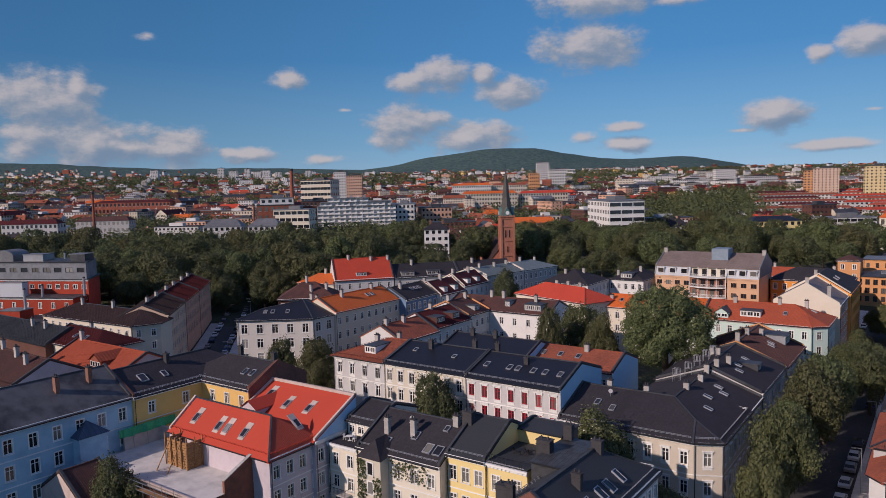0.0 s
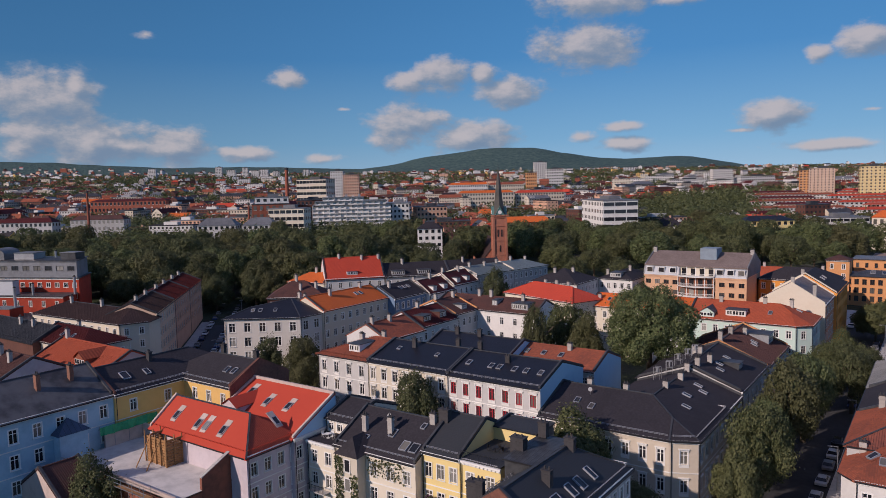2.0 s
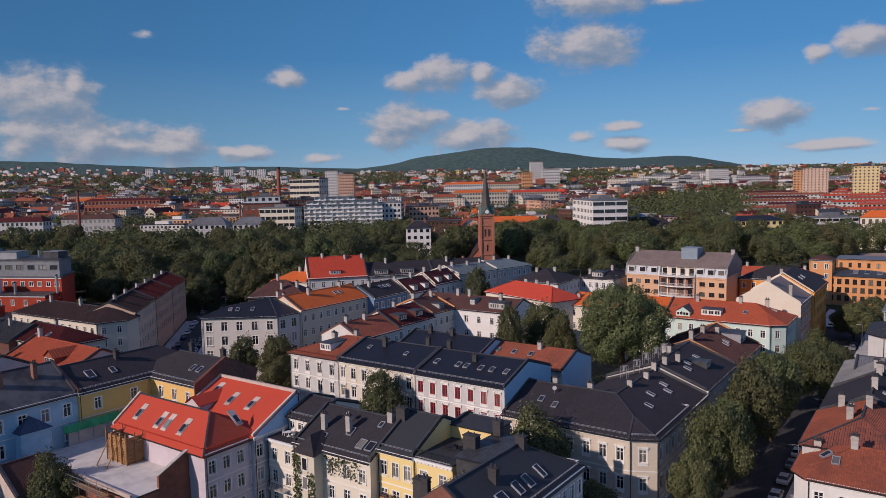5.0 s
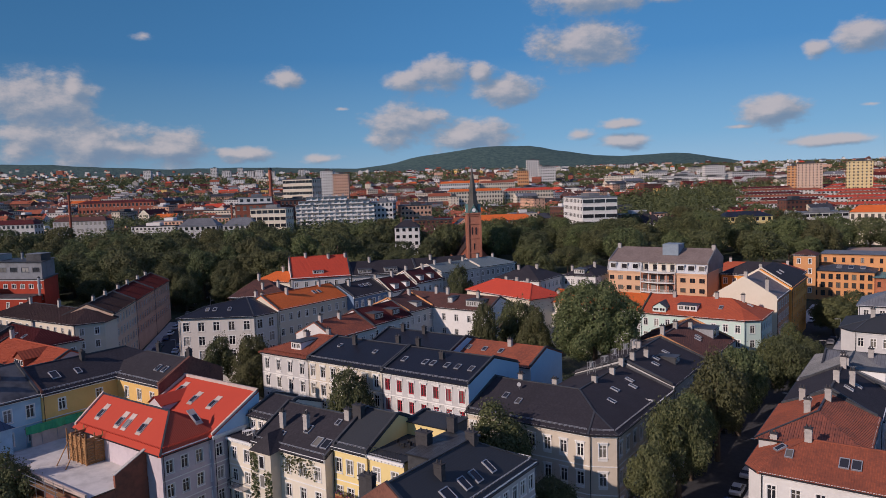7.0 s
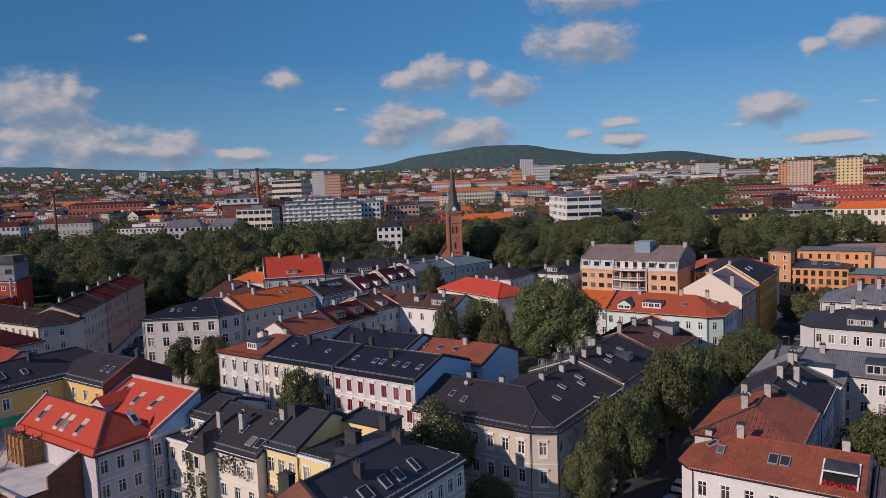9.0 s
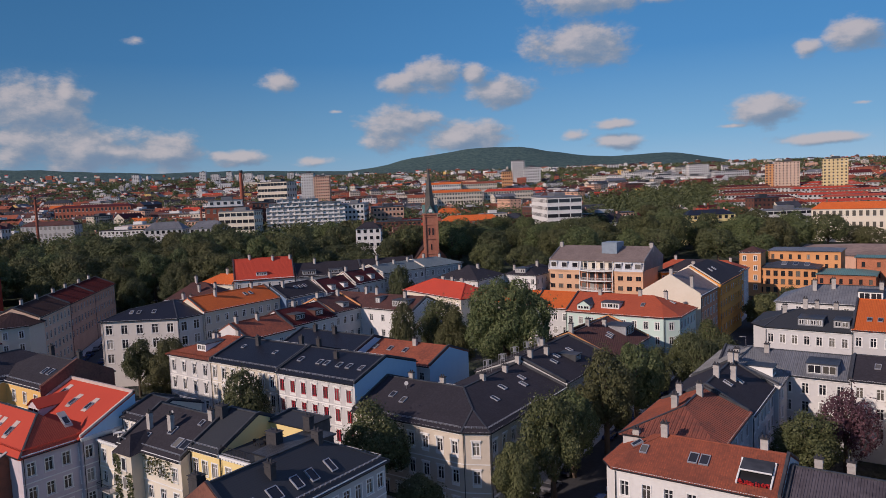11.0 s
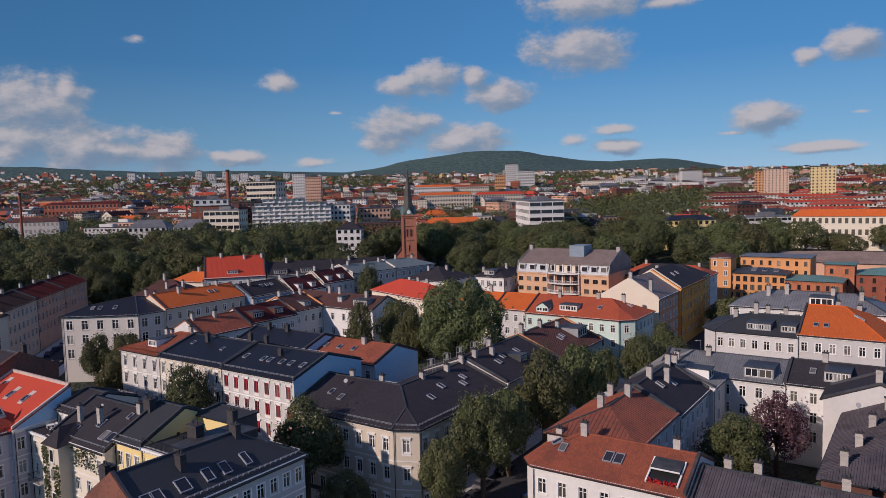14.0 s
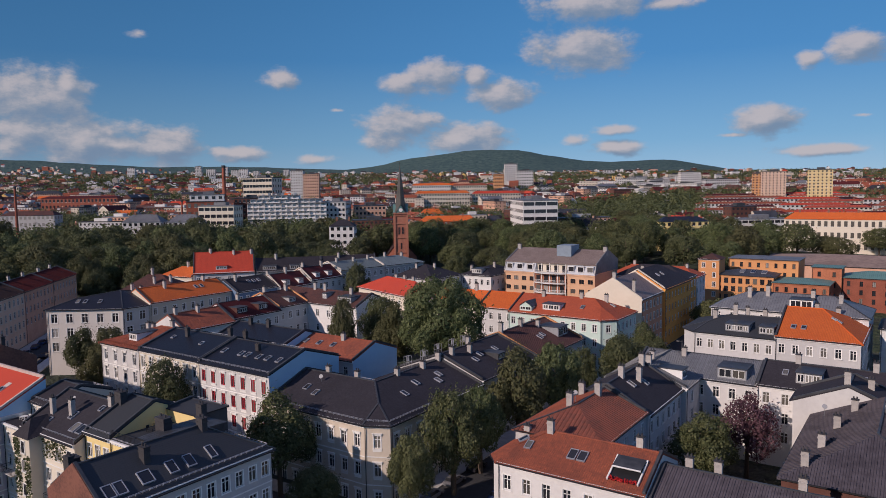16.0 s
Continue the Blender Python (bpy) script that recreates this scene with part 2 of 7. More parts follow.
P_WHITE = mat("white_render", (0.64, 0.625, 0.60), 0.9, 0.14, 1.2, col2=(0.53, 0.51, 0.49))
P_CREAM = mat("cream_render", (0.62, 0.56, 0.46), 0.9, 0.1, 1.5, col2=(0.55, 0.48, 0.37))
P_IVORY = mat("ivory_render", (0.64, 0.60, 0.55), 0.9, 0.1, 1.5, col2=(0.54, 0.50, 0.45))
P_TAN = mat("tan_render", (0.66, 0.47, 0.34), 0.9, 0.15, 1.2, col2=(0.55, 0.38, 0.27))
P_SAND = mat("sand_render", (0.56, 0.49, 0.40), 0.9, 0.1, 1.5, col2=(0.46, 0.39, 0.30))
P_GREY = mat("grey_render", (0.46, 0.45, 0.44), 0.9, 0.1, 1.5, col2=(0.38, 0.37, 0.36))
P_LGREY = mat("pale_grey_render", (0.54, 0.53, 0.52), 0.9, 0.14, 1.2, col2=(0.45, 0.44, 0.43))
P_BLUE = mat("light_blue_render", (0.36, 0.52, 0.62), 0.9, 0.2, 0.8, col2=(0.26, 0.40, 0.50))
P_BGABLE = mat("blue_gable_render", (0.40, 0.56, 0.68), 0.9, 0.12, 0.8, col2=(0.35, 0.50, 0.62))
P_DBLUE = mat("dove_blue_render", (0.16, 0.24, 0.36), 0.9, 0.1, 1.2)
P_OCHRE = mat("ochre_render", (0.70, 0.45, 0.16), 0.9, 0.12, 1.2, col2=(0.60, 0.38, 0.13))
P_DOCHRE = mat("deep_ochre_render", (0.70, 0.30, 0.07), 0.9, 0.12, 1.2, col2=(0.58, 0.23, 0.05))
P_YELLOW = mat("yellow_render", (0.74, 0.58, 0.26), 0.9, 0.08, 1.2, col2=(0.66, 0.51, 0.23))
P_LAV = mat("pale_lilac_render", (0.52, 0.455, 0.48), 0.9, 0.2, 0.8, 0.15, col2=(0.41, 0.36, 0.39))
P_MINT = mat("mint_render", (0.50, 0.62, 0.56), 0.9, 0.08, 1.2, col2=(0.43, 0.54, 0.49))
P_PINK = mat("dusty_pink_render", (0.62, 0.37, 0.26), 0.9, 0.15, 1.2, col2=(0.50, 0.28, 0.19))
P_PINKY = mat("pale_pink_render", (0.52, 0.42, 0.37), 0.9, 0.12, 1.2)
P_REDWALL = mat("falu_red_wall", (0.36, 0.046, 0.022), 0.85, 0.15, 0.6)
P_BROWNWALL = mat("brown_red_wall", (0.13, 0.058, 0.045), 0.9, 0.15, 1.5)
P_ORANGE = mat("orange_brick", (0.60, 0.29, 0.125), 0.9, 0.15, 2.5, col2=(0.50, 0.23, 0.10))
P_BRICK = mat("red_brick", (0.30, 0.095, 0.060), 0.9, 0.2, 3.0)
T_WHITE = mat("white_paint", (0.74, 0.73, 0.70), 0.6, 0.05, 3)
T_RED = mat("red_paint", (0.32, 0.022, 0.035), 0.55, 0.05, 3)
T_GREY = mat("grey_paint", (0.34, 0.34, 0.34), 0.6, 0.05, 3)
T_DARK = mat("black_metal", (0.03, 0.03, 0.033), 0.5, 0.1, 3, metal=0.3)
T_ZINC = mat("zinc", (0.36, 0.37, 0.39), 0.45, 0.15, 2, metal=0.6)
T_GALV = mat("galvanised_steel", (0.34, 0.35, 0.38), 0.5, 0.12, 3, metal=0.3)
C_GREY = mat("chimney_render", (0.42, 0.39, 0.36), 0.95, 0.2, 2, col2=(0.26, 0.24, 0.23))
C_DARK = mat("chimney_slate", (0.055, 0.052, 0.055), 0.8, 0.2, 2)
C_BRICK = mat("chimney_brick", (0.24, 0.12, 0.085), 0.95, 0.2, 3)
TIMBER = mat("timber", (0.38, 0.20, 0.085), 0.8, 0.2, 3)
CONCRETE = mat("concrete", (0.46, 0.44, 0.42), 0.9, 0.15, 1.0)
NET = mat("green_net", (0.05, 0.36, 0.17), 0.8, 0.15, 2)
ASPHALT = mat("asphalt", (0.060, 0.060, 0.064), 0.9, 0.2, 1.0, 0.05)


# ---- mesh helpers ----
class MB:
    """Collects vertices and faces of one mesh."""

    def __init__(self):
        self.v, self.f, self.uv, self.mi = [], [], [], []

    def poly(self, pts, uv=None, mi=0):
        n = len(self.v)
        self.v += [tuple(p) for p in pts]
        self.f.append(tuple(range(n, n + len(pts))))
        self.uv.append(uv or [(0.0, 0.0)] * len(pts))
        self.mi.append(mi)

    def box(self, x0, x1, y0, y1, z0, z1, m=None, mi=0):
        c = [Vector((x, y, z)) for z in (z0, z1) for x, y in ((x0, y0), (x1, y0), (x1, y1), (x0, y1))]
        if m is not None:
            c = [m @ p for p in c]
        for q in ((0, 3, 2, 1), (4, 5, 6, 7), (0, 1, 5, 4), (1, 2, 6, 5), (2, 3, 7, 6), (3, 0, 4, 7)):
            self.poly([c[i] for i in q], mi=mi)

    def cyl(self, x, y, z0, z1, r0, r1, n=8, m=None, mi=0):
        a = [Vector((x + r0 * math.cos(k * 2 * math.pi / n), y + r0 * math.sin(k * 2 * math.pi / n), z0)) for k in range(n)]
        b = [Vector((x + r1 * math.cos(k * 2 * math.pi / n), y + r1 * math.sin(k * 2 * math.pi / n), z1)) for k in range(n)]
        if m is not None:
            a, b = [m @ p for p in a], [m @ p for p in b]
        for k in range(n):
            self.poly([a[k], a[(k + 1) % n], b[(k + 1) % n], b[k]], mi=mi)
        self.poly(b, mi=mi)
        self.poly(a[::-1], mi=mi)

    def weld(self):
        """Joins corners that meet, and drops the faces that lie inside."""
        seen, index = {}, []
        pts = []
        for p in self.v:
            k = (round(p[0], 2), round(p[1], 2), round(p[2], 2))
            if k not in seen:
                seen[k] = len(pts)
                pts.append(p)
            index.append(seen[k])
        faces, count = [], {}
        for f in self.f:
            g = []
            for i in f:
                if index[i] not in g:
                    g.append(index[i])
            faces.append(g)
            count[tuple(sorted(g))] = count.get(tuple(sorted(g)), 0) + 1
        out = []
        for f, u, m, g in zip(faces, self.uv, self.mi, self.f):
            if len(f) < 3 or count[tuple(sorted(f))] > 1:
                continue
            firsts = [next(k for k, i in enumerate(g) if index[i] == j) for j in f]
            out.append((f, [u[k] for k in firsts], m))
        self.v, self.f, self.uv, self.mi = pts, [o[0] for o in out], [o[1] for o in out], [o[2] for o in out]
        return self

    def mesh(self, name, mats, origin=(0, 0, 0)):
        me = bpy.data.meshes.new(name)
        o = origin
        me.from_pydata([(p[0] - o[0], p[1] - o[1], p[2] - o[2]) for p in self.v], [], self.f)
        for mm in (mats if isinstance(mats, (list, tuple)) else [mats]):
            me.materials.append(mm)
        layer = me.uv_layers.new(name="UVMap")
        layer.data.foreach_set("uv", [c for face in self.uv for p in face for c in p])
        me.polygons.foreach_set("material_index", self.mi)
        me.update()
        return me


def thing(name, at, label, category, group="", kind=""):
    ob = new(name)
    ob.location = at
    ob.empty_display_size = 0.5
    return tagged(ob, label, category, group, kind)


def part(name, data, parent, m=None, label=""):
    ob = new(name, data)
    ob.parent = parent
    if m is not None:
        ob.matrix_basis = m
    if label:
        ob["label"] = label
    return ob


def rect(x0, x1, y0, y1, turn=0.0, about=None):
    pts = [(x0, y0), (x1, y0), (x1, y1), (x0, y1)]
    if turn:
        ax, ay = about or (x0, y0)
        c, s = math.cos(radians(turn)), math.sin(radians(turn))
        pts = [(ax + c * (x - ax) - s * (y - ay), ay + s * (x - ax) + c * (y - ay)) for x, y in pts]
    return pts


def clip(poly, a, b, c):
    """The part of a flat polygon where a x + b y + c >= 0."""
    out = []
    for i, p in enumerate(poly):
        q = poly[(i + 1) % len(poly)]
        dp, dq = a * p[0] + b * p[1] + c, a * q[0] + b * q[1] + c
        if dp >= 0:
            out.append(p)
        if (dp >= 0) != (dq >= 0):
            k = dp / (dp - dq)
            out.append((p[0] + k * (q[0] - p[0]), p[1] + k * (q[1] - p[1])))
    return out


class Volume:
    """A house body over a convex plan, its roof the lower envelope of the planes that rise from the eaves."""

    def __init__(self, poly, slopes, eave, wins=None, over=0.45, bare=(), roofed=True):
        self.bare, self.roofed = bare, roofed
        self.poly, self.slopes, self.eave, self.wins, self.over = poly, slopes, eave, wins or {}, over
        self.lines = []
        for i, p in enumerate(poly):
            q = poly[(i + 1) % len(poly)]
            ln = math.hypot(q[0] - p[0], q[1] - p[1])
            ex, ey = (q[0] - p[0]) / ln, (q[1] - p[1]) / ln
            self.lines.append((p, q, ln, (ex, ey), (-ey, ex)))

    def h(self, x, y):
        return min([s * ((x - l[0][0]) * l[4][0] + (y - l[0][1]) * l[4][1]) for s, l in zip(self.slopes, self.lines) if s is not None])

    def facets(self):
        big = self.poly
        # widen the plan by the overhang
        planes = [(l[4][0], l[4][1], -(l[0][0] * l[4][0] + l[0][1] * l[4][1]) + (self.over if s is not None else 0.02)) for s, l in zip(self.slopes, self.lines)]
        cx, cy = sum(p[0] for p in big) / len(big), sum(p[1] for p in big) / len(big)
        area = [(cx - 300, cy - 300), (cx + 300, cy - 300), (cx + 300, cy + 300), (cx - 300, cy + 300)]
        for pl in planes:
            area = clip(area, *pl)
        for i, (s, l) in enumerate(zip(self.slopes, self.lines)):
            if s is None:
                continue
            g = area
            ci = -(l[0][0] * l[4][0] + l[0][1] * l[4][1])
            for j, (s2, l2) in enumerate(zip(self.slopes, self.lines)):
                if j == i or s2 is None or not g:
                    continue
                cj = -(l2[0][0] * l2[4][0] + l2[0][1] * l2[4][1])
                g = clip(g, s2 * l2[4][0] - s * l[4][0], s2 * l2[4][1] - s * l[4][1], s2 * cj - s * ci)
            if len(g) >= 3:
                yield i, s, l, g

    def spot(self, edge, u, up, lift=0.0):
        """A pose on the roof over an edge: x along the eave, y up the slope, z out of the roof."""
        p, q, ln, e, n = self.lines[edge]
        s = self.slopes[edge]
        d = up / math.hypot(1, s)
        o = Vector((p[0] + e[0] * u + n[0] * d, p[1] + e[1] * u + n[1] * d, self.eave + s * d))
        ax = Vector((e[0], e[1], 0))
        ay = Vector((n[0], n[1], s)).normalized()
        az = ax.cross(ay)
        m = Matrix((ax, ay, az)).transposed().to_4x4()
        m.translation = o + az * lift
        return m

    def front(self, edge, u, z):
        """A pose on a facade: x along it, y into the house, z up."""
        p, q, ln, e, n = self.lines[edge]
        m = Matrix(((e[0], n[0], 0), (e[1], n[1], 0), (0, 0, 1))).to_4x4()
        m.translation = (p[0] + e[0] * u, p[1] + e[1] * u, z)
        return m


CACHE = {}


def window_meshes(w, h, style, casing, sash):
    key = ("win", round(w, 2), round(h, 2), style, casing.name, sash.name)
    if key not in CACHE:
        a, b, c = MB(), MB(), MB()
        x, z = w / 2, h / 2
        t = 0.16
        for q in ((-x - t, -x, -z - 0.05, z + t), (x, x + t, -z - 0.05, z + t), (-x, x, z, z + t)):
            a.box(q[0], q[1], -0.05, 0.04, q[2], q[3])
        a.box(-x - t - 0.05, x + t + 0.05, -0.14, 0.04, -z - 0.16, -z - 0.05)
        if style == "hood":
            a.box(-x - t - 0.12, x + t + 0.12, -0.24, 0.02, z + t + 0.16, z + t + 0.30)
            a.box(-x - t, x + t, -0.09, 0.02, z + t, z + t + 0.16)
            for k in (-1, 1):
                a.box(k * (x + t * 0.5) - 0.09, k * (x + t * 0.5) + 0.09, -0.18, 0.02, z + t - 0.12, z + t + 0.16)
            a.box(-x - t, x + t, -0.05, 0.02, -z - 0.55, -z - 0.16)
        f = 0.15 if sash is T_RED else 0.075
        for q in ((-x, -x + f, -z, z), (x - f, x, -z, z), (-x, x, z - f, z), (-x, x, -z, -z + f)):
            b.box(q[0], q[1], 0.09, 0.17, q[2], q[3])
        b.box(-f * 0.8, f * 0.8, 0.08, 0.16, -z, z)
        if style != "plain":
            b.box(-x, x, 0.08, 0.16, z * 0.38, z * 0.38 + 0.08)
        c.box(-x, x, 0.13, 0.15, -z, z)
        both = MB()
        both.v, both.f, both.uv = a.v + b.v, a.f + [tuple(i + len(a.v) for i in f) for f in b.f], a.uv + b.uv
        both.mi = [0] * len(a.f) + [1] * len(b.f)
        CACHE[key] = (a.mesh("window", casing), b.mesh("sash", sash), c.mesh("pane", GLASS), both.mesh("window", [casing, sash]))
    return CACHE[key]


def box_mesh(key, dims, m, bevel=0.0):
    """A shared box mesh standing on z = 0, with a proud cap edge when bevel is given."""
    if key not in CACHE:
        b = MB()
        w, d, h = dims
        b.box(-w / 2, w / 2, -d / 2, d / 2, 0, h)
        if bevel:
            b.box(-w / 2 - bevel, w / 2 + bevel, -d / 2 - bevel, d / 2 + bevel, h - 0.5, h - 0.38)
        CACHE[key] = b.mesh(key[0], m)
    return CACHE[key]


def chimney(parent, o, x, y, z0, z1, w=0.9, d=0.65, material=None, turn=0.0, pots=1):
    material = material or C_GREY
    h = z1 - z0
    q = round(h * 2) / 2
    body = box_mesh(("chimney", w, d, q, material.name), (w, d, q), material, 0.06)
    m = Matrix.Translation((x - o[0], y - o[1], z1 - q - o[2])) @ Matrix.Rotation(radians(turn), 4, "Z")
    ob = part("chimney", body, parent, m)
    key = ("cap", w, d)
    if key not in CACHE:
        b = MB()
        b.box(-w / 2 - 0.10, w / 2 + 0.10, -d / 2 - 0.10, d / 2 + 0.10, 0, 0.12)
        for k in (-0.25, 0.25):
            b.cyl(k * w, 0, 0.12, 0.5, 0.13, 0.11, 7)
        CACHE[key] = b.mesh("cap", C_DARK)
    part("cap", CACHE[key], ob, Matrix.Translation((0, 0, q)))


def skylight(parent, o, vol, edge, u, up, w=0.8, h=1.3):
    key = ("skylight", w, h)
    if key not in CACHE:
        a, b = MB(), MB()
        for q in ((-w / 2 - 0.1, -w / 2, 0, h), (w / 2, w / 2 + 0.1, 0, h), (-w / 2 - 0.1, w / 2 + 0.1, -0.12, 0), (-w / 2 - 0.1, w / 2 + 0.1, h, h + 0.12)):
            a.box(q[0], q[1], q[2], q[3], -0.1, 0.20)
        b.box(-w / 2, w / 2, 0, h, 0.05, 0.14)
        CACHE[key] = (a.mesh("skylight", T_GALV), b.mesh("pane", GLASS))
    m = Matrix.Translation(-Vector(o)) @ vol.spot(edge, u, up, 0.06)
    ob = part("skylight", CACHE[key][0], parent, m)
    part("pane", CACHE[key][1], ob)


def dormer(parent, o, vol, edge, u, up, w=2.2, h=1.7, face=None, top=None, n=2, gable=False):
    """A dormer whose front stands up from the roof over an edge."""
    face, top = face or T_GREY, top or R_LEAD
    s = vol.slopes[edge]
    m = vol.spot(edge, u, up)
    e = Vector(m.col[0][:3])
    nn = vol.lines[edge][4]
    f = Matrix(((e.x, nn[0], 0), (e.y, nn[1], 0), (0, 0, 1))).to_4x4()
    f.translation = m.translation - Vector(o)
    deep = h / max(0.25, s - 0.08) + 0.4
    deep = min(deep, 6.0)
    key = ("dormer", w, h, round(s, 2), face.name, top.name, gable)
    if key not in CACHE:
        a, b = MB(), MB()
        a.box(-w / 2, w / 2, 0, deep, -0.5, h)
        if gable:
            r = h + w * 0.32
            a.poly([(-w / 2, 0, h), (w / 2, 0, h), (0, 0, r)])
            for k in (-1, 1):
                b.poly([(k * (w / 2 + 0.2), -0.25, h - 0.12), (0, -0.25, r + 0.03), (0, deep + 2, r + 0.03), (k * (w / 2 + 0.2), deep + 2, h - 0.12)], [(0, 0), (0, 1), (3, 1), (3, 0)])
                b.poly([(k * (w / 2 + 0.2), -0.25, h - 0.02), (0, -0.25, r + 0.15), (0, deep + 2, r + 0.15), (k * (w / 2 + 0.2), deep + 2, h - 0.02)], [(0, 0), (0, 1), (3, 1), (3, 0)])
        else:
            b.box(-w / 2 - 0.15, w / 2 + 0.15, -0.25, deep + 0.3, h, h + 0.14)
        CACHE[key] = (a.mesh("dormer", face), b.mesh("dormer_roof", top))
    ob = part("dormer", CACHE[key][0], parent, f)
    part("dormer_roof", CACHE[key][1], ob)
    ww = (w - 0.3) / n - 0.2
    for k in range(n):
        wm = window_meshes(ww, h - 0.55, "plain", T_WHITE, T_WHITE)
        x = -w / 2 + 0.15 + (k + 0.5) * (w - 0.3) / n
        part("window", wm[1], ob, Matrix.Translation((x, -0.16, h / 2 + 0.05)))
        part("pane", wm[2], ob, Matrix.Translation((x, -0.145, h / 2 + 0.05)))


def house(label, vols, base, walls, roof, storeys=4, trim=None, sash=None, style="cased", win=(1.05, 1.85), chimneys=(), lights=(), dormers=(), cmat=None, guard=True, category="house", gables=None, name="town_house", belt=True, fire=True, slopes=None, ends=None, flash=None):
    """A town house: bodies with pierced facades, roof, cornice, gutters, chimneys, skylights and dormers."""
    trim, sash = trim or T_WHITE, sash or T_WHITE
    cx = sum(p[0] for p in vols[0].poly) / len(vols[0].poly)
    cy = sum(p[1] for p in vols[0].poly) / len(vols[0].poly)
    o = (cx, cy, base)
    near = cy < 108 or style == "hood" and cy < 120
    root = thing(name, o, label, category)
    shift = Matrix.Translation(-Vector(o))
    wall, rolls, caps = MB(), MB(), MB()
    coats = [walls] + ([ends] if ends else [])
    for vol in vols:
        z1 = vol.eave
        for i, l in enumerate(vol.lines):
            p, q, ln, e, n = l
            spec = vol.wins.get(i)
            f = vol.front(i, 0, 0)

            def P(u, z, d=0.0):
                return (p[0] + e[0] * u + n[0] * d, p[1] + e[1] * u + n[1] * d, z)

            if spec and n[0] > 0.5:
                spec = None
            if i in vol.bare:
                pass
            elif spec:
                cols, rows, zlow = spec if isinstance(spec, tuple) else (spec, storeys, None)
                zlow = zlow if zlow is not None else base + 0.6
                w, h = win
                fh = (z1 - 0.7 - zlow) / rows
                us, zs = [0.0], [base - 4.0]
                pitch = ln / cols
                w = round(min(w, pitch * 0.62), 1)
                h = round(min(h, fh * 0.66), 1)
                for k in range(cols):
                    c = (k + 0.5) * pitch
                    us += [c - w / 2, c + w / 2]
                us.append(ln)
                for k in range(1 if cy >= 120 and rows >= 4 else 0, rows):
                    c = zlow + (k + 0.52) * fh
                    zs += [c - h / 2, c + h / 2]
                zs.append(z1)
                for a in range(len(us) - 1):
                    for b in range(len(zs) - 1):
                        u0, u1, b0, b1 = us[a], us[a + 1], zs[b], zs[b + 1]
                        if a % 2 and b % 2:
                            for s in (((u0, b0), (u1, b0)), ((u1, b0), (u1, b1)), ((u1, b1), (u0, b1)), ((u0, b1), (u0, b0))):
                                wall.poly([P(*s[0]), P(*s[1]), P(*s[1], 0.2), P(*s[0], 0.2)])
                            wm = window_meshes(w, h, style, trim, sash)
                            m = shift @ vol.front(i, (u0 + u1) / 2, (b0 + b1) / 2)
                            ob = part("window", wm[0] if near else wm[3], root, m)
                            if near:
                                part("sash", wm[1], ob)
                            part("pane", wm[2], ob)
                        else:
                            wall.poly([P(u0, b0), P(u1, b0), P(u1, b1), P(u0, b1)])
                # cornice, belt courses and downpipe
                cor = MB()
                cor.box(-0.1, ln + 0.1, -0.32, -0.005, z1 - 0.34, z1 - 0.06, f)
                cor.box(-0.05, ln + 0.05, -0.16, -0.005, z1 - 0.62, z1 - 0.34, f)
                if style != "plain" and near:
                    k = 0.0
                    while k < ln:
                        cor.box(k, k + 0.18, -0.28, -0.16, z1 - 0.56, z1 - 0.342, f)
                        k += 0.6
                part("cornice", cor.mesh("cornice", trim, o), root)
                if belt and near:
                    for k in range(1, rows):
                        zz = zlow + k * fh - 0.12
                        b = MB()
                        b.box(0, ln, -0.07, -0.004, zz, zz + 0.16, f)
                        part("string_course", b.mesh("string_course", trim, o), root)
                b = MB()
                b.cyl(0.25, -0.16, base - 1, z1 - 0.3, 0.06, 0.06, 6, f)
                part("downpipe", b.mesh("downpipe", T_DARK, o), root)
            else:
                wall.poly([P(0, base - 4), P(ln, base - 4), P(ln, z1), P(0, z1)], None, len(coats) - 1 if vol.slopes[i] is None else 0)
            if vol.slopes[i] is None:
                if not vol.roofed:
                    continue
                k = max(2, int(ln / 0.8))
                hs = [max(0.0, vol.h(*P(ln * j / k, 0, 0.02)[:2])) for j in range(k + 1)]
                para = MB()
                lo, hi, aa, bb = -0.05, 0.42, 0.0, 0.36
                for j in range(k):
                    ua, ub = ln * j / k, ln * (j + 1) / k
                    wall.poly([P(ua, z1), P(ub, z1), P(ub, z1 + hs[j + 1]), P(ua, z1 + hs[j])], None, len(coats) - 1)
                    za, zb = z1 + hs[j], z1 + hs[j + 1]
                    para.poly([P(ua, za + hi, aa), P(ub, zb + hi, aa), P(ub, zb + hi, bb), P(ua, za + hi, bb)])
                    para.poly([P(ua, za + lo, aa), P(ub, zb + lo, aa), P(ub, zb + hi, aa), P(ua, za + hi, aa)])
                    para.poly([P(ub, zb + lo, bb), P(ua, za + lo, bb), P(ua, za + hi, bb), P(ub, zb + hi, bb)])
                for u, zz in ((0, z1 + hs[0]), (ln, z1 + hs[-1])):
                    para.poly([P(u, zz + lo, aa), P(u, zz + lo, bb), P(u, zz + hi, bb), P(u, zz + hi, aa)])
                if fire:
                    part("parapet", para.weld().mesh("parapet", gables or R_LEAD, o), root)
            elif vol.roofed and vol.over > 0:
                b = MB()
                b.box(0, ln, -vol.over - 0.12, -vol.over + 0.02, z1 - vol.slopes[i] * vol.over - 0.10, z1 - vol.slopes[i] * vol.over + 0.06, f)
                part("gutter", b.mesh("gutter", T_DARK, o), root)
